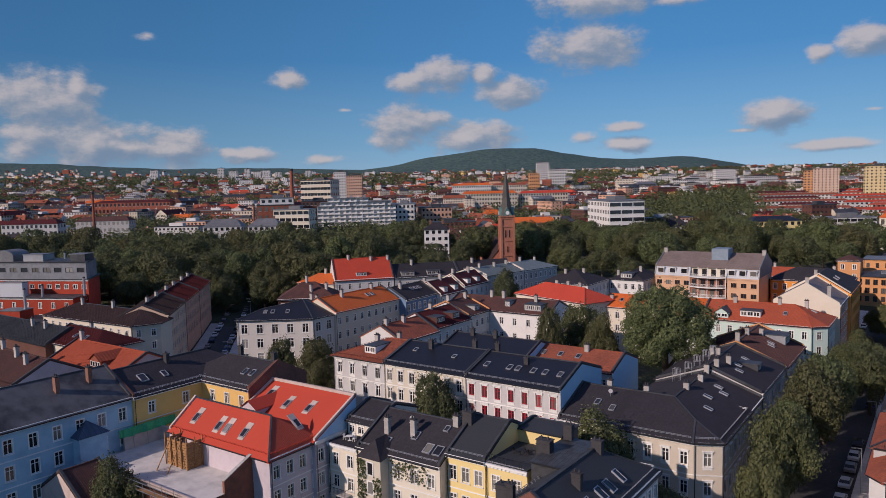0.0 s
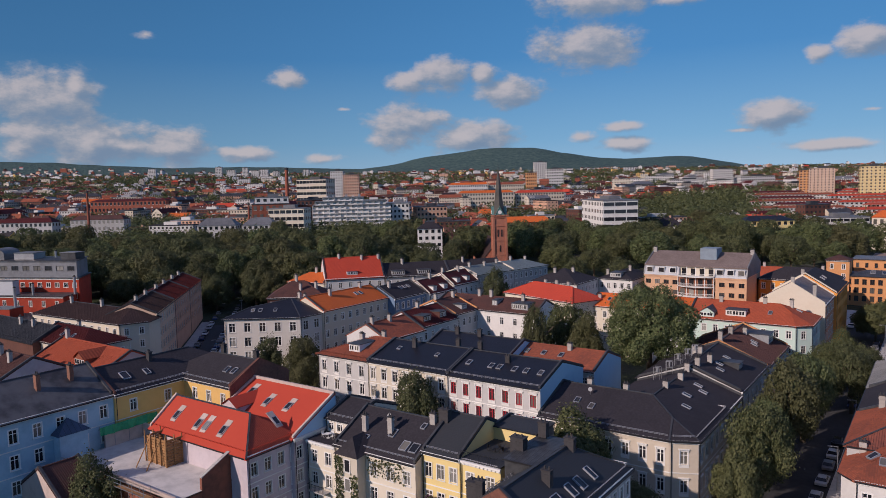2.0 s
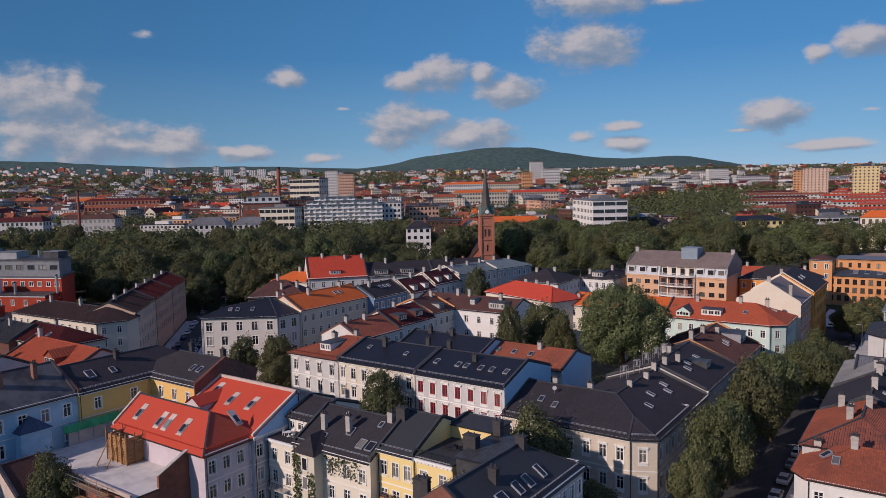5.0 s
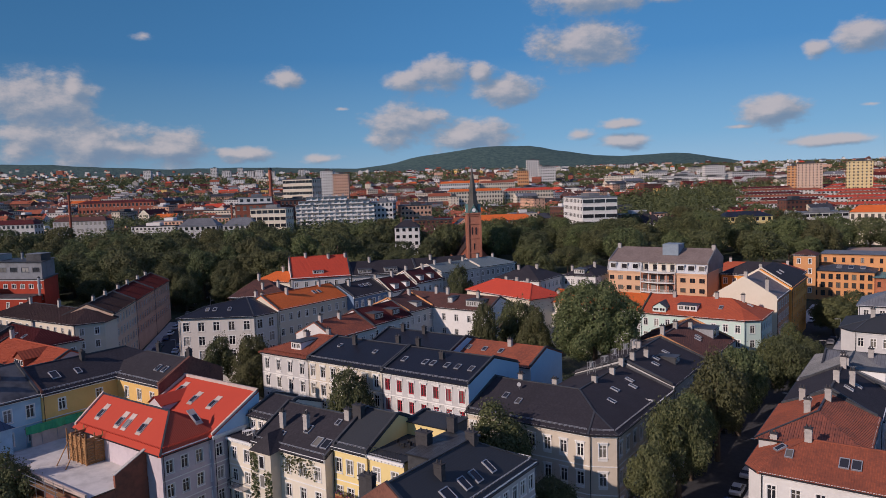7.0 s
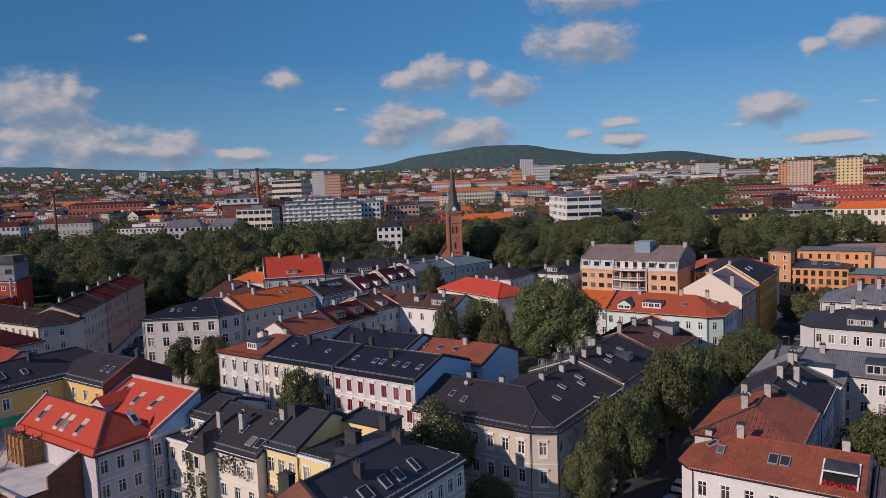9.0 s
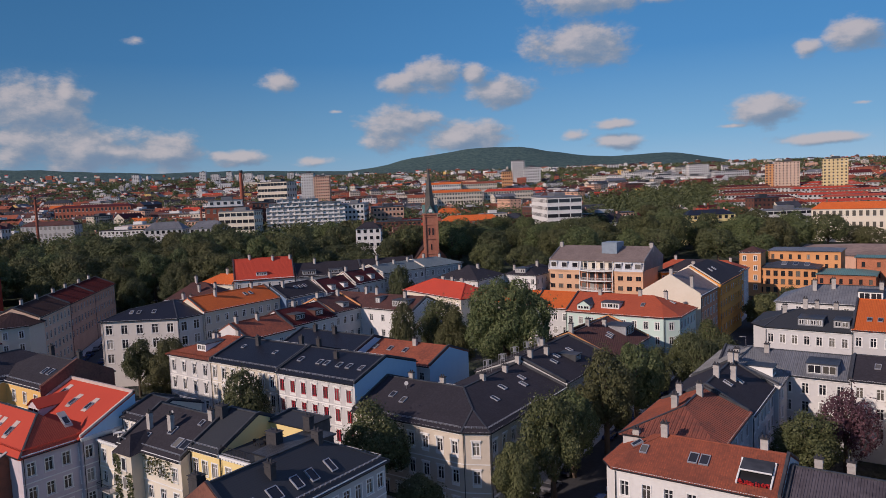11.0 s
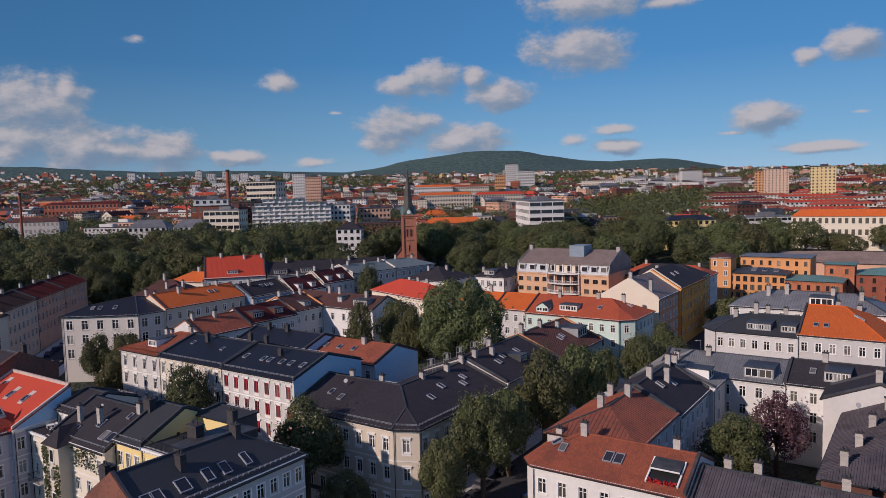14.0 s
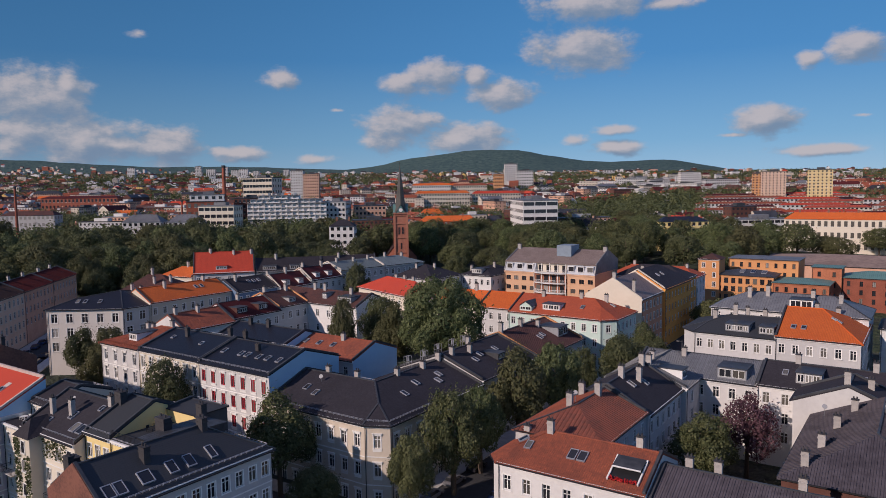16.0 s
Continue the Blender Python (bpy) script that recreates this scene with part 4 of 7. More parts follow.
    # balconies that bow out over the middle bays, five storeys
    for k in range(5):
        z = E + 0.1 - 3.35 * k
        arc = [(CX - CW + CW * 2 * q / 14, Y0 - 0.5 - 1.9 * math.sin(math.pi * q / 14) ** 0.6) for q in range(15)]
        b = MB()
        for lift in (-0.22, 0.0):
            b.poly([(x, y, z + lift) for x, y in arc] + [(CX + CW, Y0 + 2.0, z + lift), (CX - CW, Y0 + 2.0, z + lift)])
        for (xa, ya), (xb, yb) in zip(arc, arc[1:]):
            b.poly([(xa, ya, z - 0.22), (xb, yb, z - 0.22), (xb, yb, z), (xa, ya, z)])
        part("balcony", b.mesh("balcony", T_WHITE, o), root)
        b = MB()
        for (xa, ya), (xb, yb) in zip(arc, arc[1:]):
            v = Vector((xb - xa, yb - ya, 0))
            m = Matrix.Translation((xa, ya, z)) @ Matrix.Rotation(math.atan2(v.y, v.x), 4, "Z")
            b.box(0, v.length, -0.03, 0.03, 0.98, 1.06, m)
            b.box(0, v.length, -0.02, 0.02, 0.08, 0.14, m)
            for u in (0.0, 0.34, 0.68):
                b.box(u * v.length, u * v.length + 0.05, -0.025, 0.025, 0.0, 1.0, m)
        part("railing", b.mesh("railing", T_WHITE, o), root)
        b = MB()
        deep = Y0 - 0.25 if k else Y0 + 1.6
        b.box(CX - CW, CX + CW, deep, deep + 0.15, z, z + (3.1 if k else 3.4))
        part("loggia_wall", b.mesh("loggia_wall", mat("loggia_brick", (0.36, 0.16, 0.10), 0.9, 0.15, 2) if k else P_CREAM, o), root)
        for q in range(4):
            x = CX - CW + (q + 0.5) * CW / 2
            b = MB()
            b.box(x - 0.75, x + 0.75, deep - 0.1, deep - 0.02, z + 0.1, z + 2.4)
            part("glazed_door", b.mesh("glazed_door", GLASS, o), root)
        for q in range(5):
            x = CX - CW + q * CW / 2
            b = MB()
            b.box(x - 0.10, x + 0.10, Y0 - 0.75, Y0 - 0.55, z, z + (3.13 if k else 3.2))
            part("post", b.mesh("post", T_WHITE, o), root)
    for x in (X0 + 0.6, X1 - 0.4):
        chimney(root, tuple(o), x, 252, 26, 29.2, 1.2, 0.8, C_GREY)


apricot_block()
# row behind the white row
house("pale house with orange-brown tiled roof and blue firewall", [V(rect(-62, -37, 128, 142), [0.36, None, 0.36, None], 15.6, {0: (6, 4, 0)})], 0, P_WHITE, R_BRED, ends=P_BGABLE, chimneys=[(-45, 134, 1.5)], lights=[(0, 0, k, 3.5) for k in (8, 12, 16)])
house("blue-grey rear wing with black roof", [V(rect(-77, -55, 125.5, 140), [0.34, None, 0.34, None], 16.6, {})], 0, P_BGABLE, R_NAVY, chimneys=[(-66, 132, 1.5), (-72, 132, 1.5)], cmat=C_DARK)
vR1 = V(rect(-100, -87.4, 125, 140), [None, 0.5, None, 0.5], 17.0, {1: 5})
house("white courtyard house with brown-red tiled roof", [vR1], 0, P_WHITE, R_BRED, chimneys=[(-93.5, 127, 1.6), (-93, 133, 1.6)])
vR2 = V(rect(-101.5, -88.3, 140, 156), [None, 0.5, None, 0.5], 17.4, {1: 5})
house("white courtyard house with wine-red roof and wide dormers", [vR2], 0, P_WHITE, R_WINE, chimneys=[(-95, 147, 1.6)], dormers=[(0, 1, 4, 1.4, dict(w=3.4, h=1.6, face=R_BROWN)), (0, 1, 11, 1.4, dict(w=3.0, h=1.6, face=R_BROWN))])
vY1 = V(rect(-104, -89, 156, 167), [None, 0.42, None, 0.42], 18.0, {1: 4})
house("white courtyard house with dark brown roof and brick gable", [vY1], 0, P_WHITE, R_BROWN, gables=P_ORANGE, chimneys=[(-97, 158, 1.8), (-96, 165, 1.8)], dormers=[(0, 1, 6, 1.2, dict(w=2.4, h=1.3))])
vY2 = V(rect(-104, -70.5, 166.7, 180), [0.42, None, 0.42, None], 17.9, {0: 8})
house("white courtyard house with brown tiled roof", [vY2], 0, P_WHITE, R_BROWN, chimneys=[(-92, 173, 2), (-88, 173, 2), (-77, 172, 2)], dormers=[(0, 0, 19.5, 2.5, dict(w=1.6, h=1.5, n=2)), (0, 0, 28, 1.4, dict(w=5, h=1.7, n=4))])
# red and orange roofs in the middle
house("low house with bright red tiled hip roof", [V([(-100, 201), (-71, 191), (-66, 203), (-95, 214)], [0.5, 0.5, 0.5, 0.5], 17.5, {0: (8, 4, 0)})], 0, P_CREAM, R_RED, chimneys=[(-82, 203, 1.8), (-77, 201, 1.8), (-87, 205, 1.6)])
house("house with orange tiled roof", [V(rect(-69, -50, 199, 211), [0.5, None, 0.5, None], 15.8, {0: (6, 4, 0)})], 0, P_CREAM, R_ORANGE, chimneys=[(-67, 202, 1.6), (-56, 205, 2)], lights=[(0, 0, 5, 3), (0, 0, 9, 3)])
house("house with orange tiled roof and white dormer", [V(rect(-50, -38.5, 196, 210), [0.5, None, 0.5, None], 15.8, {0: (4, 4, 0)})], 0, P_LGREY, R_ORANGE)
house("white house with dark tiled roof", [V(rect(-100, -82, 218, 236), [0.45, 0.45, 0.45, 0.45], 19, {0: (6, 5, 0), 1: (6, 5, 0)})], 0, P_WHITE, R_DARK, 5, chimneys=[(-93, 224, 1.6), (-88, 228, 1.6)])
house("white house with slate roof and zinc dormer", [V(rect(-82, -69.5, 236, 256), [0.4, 0.4, 0.4, 0.4], 19, {0: (5, 5, 0), 1: (6, 5, 0)})], 0, P_WHITE, R_DARK, 5, chimneys=[(-80, 240, 2), (-74, 246, 2)], dormers=[(0, 0, 6, 1.0, dict(w=4, h=1.6))])
# street row with facades in the shade
house("cream stucco corner house with cut corners and black roof", [V([(-141.5, 125), (-137.9, 118.1), (-121.7, 130.2), (-121.0, 137.5), (-128, 147), (-136, 147)], [0.42, 0.42, 0.42, 0.42, None, 0.42], 18.7, {0: 2, 1: 5, 2: 2, 5: 6})], 2, P_IVORY, R_NAVY, win=(1.6, 2.4), chimneys=[(-131, 139, 2), (-133, 143, 2), (-128, 143, 2)], lights=[(0, 1, 7, 3), (0, 1, 9, 3), (0, 1, 13, 3)])
house("house with orange tiled roof on a sloping street", [V(rect(-134, -120.5, 137.6, 165.3), [None, 0.5, None, 0.5], 19.2, {1: 9})], 2, P_CREAM, R_ORANGE, chimneys=[(-126, 146, 2), (-127, 160, 1.5)], lights=[(0, 1, 18, 4), (0, 1, 20, 4)])
house("dove-blue house with dark tiled roof", [V(rect(-131, -117.8, 165.3, 181.5), [None, 0.5, None, 0.5], 18.9, {1: 6})], 2, P_DBLUE, R_DARK, gables=R_LEAD, chimneys=[(-123, 169, 2)], lights=[(0, 1, 8, 4), (0, 1, 10, 4), (0, 1, 12, 4)])
house("white mansard house with wine-red roof", [V(rect(-130, -116.5, 181.5, 196), [None, 0.7, None, 0.5], 18.2, {1: 5})], 2, P_WHITE, R_WINE, gables=P_CREAM, chimneys=[(-124, 183, 2), (-122, 189, 2)], dormers=[(0, 1, 4, 0.8, dict(w=2, h=1.6, face=P_WHITE)), (0, 1, 10, 0.8, dict(w=2, h=1.6, face=P_WHITE))])
house("white house with wine-red roof and white dormers", [V(rect(-130, -117, 196, 211.5), [None, 0.7, None, 0.5], 19.2, {1: 5})], 2, P_WHITE, R_WINE, gables=P_CREAM, chimneys=[(-123, 198, 2), (-122, 206, 2)], dormers=[(0, 1, 4, 0.8, dict(w=2, h=1.6, face=P_WHITE)), (0, 1, 10, 0.8, dict(w=2, h=1.6, face=P_WHITE))])
house("long blue-grey house with grey-green metal roof", [V([(-131, 211.5), (-117.7, 211.5), (-113.5, 231), (-127, 233)], [None, 0.38, None, 0.38], 21, {1: (7, 5, 2)})], 2, P_GREY, R_GG, 5, gables=P_CREAM, chimneys=[(-123, 215, 1.6), (-121, 222, 1.6), (-120, 229, 1.6)])
house("blue-grey house with grey-green hipped metal roof", [V([(-127, 233), (-113.5, 231), (-109.4, 250.4), (-123, 252)], [None, 0.38, 0.38, 0.38], 21, {1: (7, 5, 2), 2: (4, 5, 2)})], 2, P_GREY, R_GG, 5, gables=P_CREAM, chimneys=[(-119, 238, 1.6), (-117, 246, 1.6)])
house("white house with bright red tiled roof and dormers", [V([(-166.2, 184.7), (-152.3, 201.6), (-164, 211), (-178, 194)], [0.92, None, 0.92, None], 19.9, {0: 6})], 2, P_WHITE, R_RED, chimneys=[(-168, 194, 1.6), (-162, 200, 1.6), (-158, 205, 1.6)], dormers=[(0, 0, 10, 1.2, dict(w=4, h=1.4, face=P_WHITE, top=R_RED, n=3))])
house("cream house with orange tiled roof", [V([(-183, 182), (-166.8, 184.5), (-169, 196), (-185, 193)], [0.5, None, 0.5, 0.5], 18.5, {0: 5})], 2, P_CREAM, R_ORANGE, chimneys=[(-175, 189, 2)])
house("grey house with slate mansard and dormers", [V([(-152, 202), (-136, 221), (-147, 230), (-163.5, 211)], [0.6, None, 0.6, None], 19.5, {0: 8})], 2, P_LGREY, R_DARK, chimneys=[(-152, 212, 2)], dormers=[(0, 0, 5, 0.6, dict(w=5, h=1.6, n=3)), (0, 0, 15, 0.6, dict(w=5, h=1.6, n=3))])
house("grey house with slate roof and zinc dormers", [V([(-136, 221), (-122, 237), (-133, 247), (-147, 230)], [0.6, None, 0.6, None], 19.5, {0: 8})], 2, P_LGREY, R_DARK, chimneys=[(-136, 230, 2)], dormers=[(0, 0, 5, 0.6, dict(w=5, h=1.6, n=3)), (0, 0, 14, 0.6, dict(w=5, h=1.6, n=3))])
house("brick-gabled house with dark roof", [V([(-160, 152), (-146, 164), (-155, 175), (-169, 163)], [0.6, 0.6, 0.6, 0.6], 18, {0: 6, 3: 5})], 2, P_BROWNWALL, R_BROWN, chimneys=[(-158, 163, 2.2), (-154, 161, 2.2), (-151, 165, 2.2)])
# brown row along the diagonal street
for k, (rf, wl, lab) in enumerate([(R_BROWN, P_PINK, "pink-brown house with dark brown roof"), (R_WINE, P_PINK, "pink-brown house with wine-red metal roof"), (R_WINE, P_PINK, "dusky corner house with wine-red metal roof")]):
    a0 = Vector((-163.5, 114.5)) + Vector((-0.708, 0.706)) * (25.6 * k)
    b0 = a0 + Vector((-0.708, 0.706)) * 25.6
    nn = Vector((-0.706, -0.708)) * 13.5
    house(lab, [V([tuple(a0), tuple(b0), tuple(b0 + nn), tuple(a0 + nn)], [0.45, None, 0.45, None], 18.6, {0: 8})], 2, wl if k else P_TAN, rf if k else R_DBROWN, trim=P_PINK if k else P_CREAM, win=(1.3, 2.1), chimneys=[tuple(a0 + nn * 0.5 + (b0 - a0) * f) + (1.4,) for f in (0.25, 0.7)], fire=True)
house("house with dark brown roof and white facade", [V([(-205, 100), (-163, 103), (-160, 110), (-164, 116), (-205, 114)], [0.45, 0.45, 0.45, 0.45, 0.45], 17.5, {0: 12, 1: 2})], 2, P_CREAM, R_DBROWN, chimneys=[(-195, 107, 2), (-180, 108, 2)])
house("wine-red roofed low house", [V(rect(-172, -149.5, 85, 98), [0.5, 0.5, 0.5, None], 15.9, {1: 3, 0: 5})], 2, P_SAND, R_WINE, 3, lights=[(0, 0, 9, 3), (0, 0, 14, 3)], chimneys=[(-168, 95, 1.8)])
house("long house with dark sheet roof", [V(rect(-215, -168, 83, 96), [0.5, None, 0.5, None], 15.6, {})], 2, P_BROWNWALL, R_LEAD, chimneys=[(-185, 88, 2), (-178, 88, 2)])
# dark courtyard houses on the near side
house("pale house with brown-red tiled roof", [V(rect(-152, -121, 55, 69), [0.5, None, 0.5, None], 18.6, {})], 2, P_LAV, R_BROWN, chimneys=[(-132, 61, 2.0), (-126, 60, 2.0), (-140, 62, 1.8)])
house("pale house with orange tiled roof and dormer", [V(rect(-140, -113, 70, 84), [0.5, None, 0.5, None], 17.8, {})], 2, P_LAV, R_RUST, chimneys=[(-138, 77, 2)], dormers=[(0, 0, 18, 1.2, dict(w=4, h=1.6, face=R_BRED, top=R_RUST, gable=True))])
vBl = V(rect(-108.5, -93.6, 20, 61.8), [None, 0.57, None, 0.57], 19.4, {1: (12, 5, -1)}, 0.5)
house("light blue rendered house with worn dark sheet roof", [vBl], 0, P_BLUE, R_PATINA, 5, win=(1.25, 2.1), chimneys=[(-98, 52, 2.4), (-98.5, 57.5, 2.4)], cmat=C_BRICK, guard=False)
vYa = V(rect(-107, -93.2, 61.8, 88), [None, 0.5, 0.5, 0.5], 19.3, {1: (4, 5, 0)})
vYb = V(rect(-100, -80.3, 75, 88), [0.5, None, 0.5, 0.5], 19.24, {0: (5, 5, 0)})
house("ochre courtyard house with black tiled roof", [vYa, vYb], 0, P_OCHRE, R_DARK, 5, gables=P_BROWNWALL, lights=[(0, 1, 4, 3, 1.2, 1.8), (0, 1, 8, 3), (1, 0, 15, 3), (1, 0, 17, 3)], chimneys=[(-84, 84, 2), (-92, 83, 2), (-99, 72, 1.5)], cmat=C_DARK)
vRa = V(rect(-85, -61.3, 62.8, 72.8), [0.78, 0.78, 0.78, None], 15.1, {1: (4, 4, 0)})
vRb = V(rect(-80, -60.6, 71, 80.2), [0.5, None, None, None], 15.2, {1: (4, 4, 0)})
house("pale lilac house with red sheet and tiled roof", [vRa, vRb], 0, P_LAV, R_RSMOOTH, gables=P_PINKY, ends=P_BGABLE, slopes={1: R_RCORR}, flash=P_PINKY, lights=[(0, 0, 4, 2.4), (0, 0, 10, 2), (0, 0, 12, 2), (0, 0, 16, 2), (0, 1, 8, 3), (1, 0, 2.6, 6.4), (1, 0, 8, 5), (1, 0, 13, 5)], dormers=[(1, 0, 3.5, 1.0, dict(w=3.6, h=1.8, face=P_LAV, top=R_RSMOOTH, gable=True, n=1))])
vCr = V(rect(-54.4, -39.4, 73.4, 88), [0.52, None, 0.52, None], 15.0, {0: (5, 4, 0)})
vCl = V(rect(-60.2, -54.42, 77.6, 88), [0.36, None, 0.36, None], 16.9, {0: (3, 1, 14.6)})
vCd = V(rect(-60.2, -54.42, 73.4, 77.58), [0.01, 0.01, 0.01, 0.01], 14.5, {0: (2, 4, 0)}, 0.0)
house("cream house with dark tiled roof, roof terrace and creeper", [vCr, vCl, vCd], 0, P_CREAM, R_DARK, chimneys=[(-51, 76.5, 2.4, 0.8, 0.6), (-46.5, 77, 2.4, 0.8, 0.6), (-41, 80, 1.5)], lights=[(0, 0, 4.6, 1.7, 0.6, 0.9), (0, 0, 8.4, 3.4), (0, 0, 11.7, 1.6, 1.1, 1.5), (0, 0, 13.4, 1.6, 1.1, 1.5), (0, 0, 12.4, 6.0, 0.6, 0.9)])
vYc = V(rect(-39.4, -33.2, 75.0, 89.2), [0.48, None, 0.48, None], 16.5, {0: (3, 4, 0)})
vYd = V(rect(-33.2, -27.0, 75.2, 84.0), [0.01, 0.01, 0.01, 0.01], 16.4, {0: (2, 4, 0)}, 0.0)
vYe = V(rect(-33.2, -26.6, 84.02, 89.2), [0.10, 0.10, 0.30, None], 18.4, {}, 0.25)
house("yellow house with slate roof and roof terrace", [vYc, vYd, vYe], 0, P_YELLOW, R_SLATE, gables=R_LEAD, chimneys=[(-39.2, 80.4, 1.6, 1.6, 1.0), (-26.2, 78.6, 1.4, 1.9, 1.2), (-25.4, 84.0, 1.2, 1.2, 0.9)], cmat=C_DARK, win=(1.1, 2.0))
house("low link roof of dark seamed metal", [V(rect(-26.5, -21.8, 75.4, 85), [0.05, None, 0.05, None], 17.9, {})], 0, R_LEAD, R_LEAD, guard=False, fire=False)
vG = V([(-25.8, 63.5), (-14.3, 63.2), (-14.0, 86.2), (-25.3, 86.6)], [None, 0.68, 0.56, 0.68], 15.6, {1: (11, 4, 0), 2: (4, 4, 0)})
house("grey house with dark grey roof and roof windows", [vG], 0, P_GREY, R_SLATE, chimneys=[(-18.0, 70.6, 1.6, 1.1, 0.8), (-19.4, 79.6, 1.3, 1.3, 0.8), (-24.6, 65.5, 2.4, 1.6, 1.2), (-23.2, 64.5, 2.2)], cmat=C_DARK, lights=[(0, 1, 15.2, 1.7, 0.8, 1.7), (0, 1, 12.0, 1.6, 1.0, 1.6), (0, 1, 9.6, 1.6, 1.0, 1.6), (0, 1, 6.2, 1.5, 1.4, 1.6), (0, 1, 3.0, 1.3, 1.0, 1.6), (0, 1, 1.7, 1.3, 1.0, 1.6)])
# terrace under construction
house("pale pink gabled yard house with dark roof", [V(rect(-93.2, -82, 46.6, 52.6), [None, 0.62, None, 0.62], 9.6, {}, 0.2)], 0, P_PINKY, R_BROWN, guard=False)
house("white house with red chimney by the crossing", [V(rect(8, 31, 76, 90), [0.5, 0.5, 0.5, 0.5], 10.4, {2: (6, 3, -1)})], -1, P_WHITE, R_BRED, chimneys=[(9.6, 83.1, 3.6), (13.1, 83.6, 2.6), (16.2, 84.0, 2.4), (19.8, 86.6, 3.4)])
house("low building with concrete roof deck", [V(rect(-92.6, -64.9, 53.5, 66), [0.01, 0.01, 0.01, 0.01], 11, {}, 0.0)], 0, mat("site_brick", (0.26, 0.10, 0.065), 0.95, 0.3, 1.2, col2=(0.15, 0.07, 0.05)), mat("deck_screed", (0.60, 0.57, 0.54), 0.9, 0.3, 0.7, 0.2, col2=(0.44, 0.42, 0.40)), guard=False)
# east block across the street
vE = V([(9.6, 105.2), (30, 105.2), (30, 118.4), (7.8, 118.4), (7.8, 107.2)], [0.46, None, 0.46, 0.46, 0.46], 12.6, {0: (7, 3, -1), 3: (3, 3, -1), 4: (1, 3, -1)})
house("white corner house with brown-red tiled hip roof", [vE], -1, P_WHITE, R_BRED, 3, win=(1.15, 2.0), chimneys=[(14.5, 111.5, 1.8), (27, 112, 1.6), (9.8, 113.5, 1.6)], lights=[(0, 0, 3, 3.2), (0, 0, 9.5, 3.0, 1.0, 1.6), (0, 0, 10.9, 3.0, 1.0, 1.6), (0, 4, 0.6, 4)])
house("white courtyard house with red tiled and brown seamed roof slopes", [V(rect(7.8, 21.3, 113.5, 131), [0.42, 0.42, None, 0.42], 14.4, {1: 5, 3: 5})], -1, P_LGREY, R_BSHEET, slopes={3: R_BRED}, chimneys=[(13, 121, 2), (15, 127, 2), (11, 130, 2)])
house("white courtyard house with dark tiled roof", [V(rect(7.8, 21.7, 131, 148.4), [None, 0.55, None, 0.55], 13.9, {1: 6, 3: 6})], -1, P_LGREY, R_DARK, chimneys=[(15, 137, 2), (17, 140, 2.5), (15, 147, 2)], lights=[(0, 1, 6, 5), (0, 1, 10, 4)])
vF1 = V(rect(7.8, 22.5, 148.4, 171), [None, 0.4, 0.4, 0.4], 14.1, {1: (3, 4, 0)})
vF2 = V(rect(10, 32.4, 157.2, 171), [0.4, None, 0.4, None], 14.04, {0: (8, 4, 0)})
house("white L-shaped courtyard house with grey metal roof", [vF1, vF2], -1, P_WHITE, R_GREY, chimneys=[(15, 151, 1.6), (14, 156, 1.6), (18, 163, 1.6)], dormers=[(1, 0, 18, 0.6, dict(w=5, h=2.0, face=T_ZINC, n=2)), (0, 1, 4, 1.5, dict(w=3, h=1.8, face=T_WHITE, n=1))])
house("white courtyard house with dark roof and roof balcony", [V(rect(32.4, 60, 157, 171), [0.4, None, 0.4, None], 14.4, {0: (9, 4, 0)})], -1, P_WHITE, R_DARK, chimneys=[(38, 164, 1.6), (50, 164, 1.6)], lights=[(0, 0, 4, 3.5), (0, 0, 12, 3), (0, 0, 16, 4)], dormers=[(0, 0, 8, 1.5, dict(w=4, h=1.9, n=3))])
house("pale stucco corner house with slate mansard", [V([(13, 188), (30, 187.8), (30, 206), (10, 206), (10, 191)], [0.32, None, 0.32, 0.32, 0.32], 16.5, {0: (7, 4, 0), 3: (5, 4, 0), 4: (1, 4, 0)})], 0, P_LGREY, R_SLATE, chimneys=[(16, 195, 2), (20, 197, 2.4), (22, 200, 2.4), (26, 199, 2)], dormers=[(0, 0, 9, 1.4, dict(w=5, h=1.6, face=T_ZINC, n=4)), (0, 0, 15, 1.4, dict(w=3, h=1.6, n=2))])
house("white stucco corner house with bright orange tiled hip roof", [V(rect(30.0, 46.0, 187.8, 212), [0.38, 0.55, 0.38, None], 17.2, {0: (6, 4, 0), 1: (8, 4, 0)})], 0, P_LGREY, R_ORANGE, lights=[(0, 0, 3, 3.5), (0, 0, 5, 3.5), (0, 1, 8, 5, 0.9, 2.0)], chimneys=[(36, 204, 2), (40, 207, 2)])
house("house with grey metal roof and white dormer", [V(rect(12, 46, 207, 222), [0.45, 0.45, 0.45, 0.45], 19.3, {0: (10, 1, 15.6)})], 0, P_LGREY, R_GREY, chimneys=[(20, 212, 2.5), (24, 213, 2.5), (34, 213, 2), (40, 212, 2)], dormers=[(0, 0, 20, 2, dict(w=5, h=2, face=T_WHITE))])
house("white house with slate roof", [V(rect(48, 80, 212, 226), [0.45, 0.45, 0.45, 0.45], 16.5, {0: 8})], 0, P_WHITE, R_SLATE)
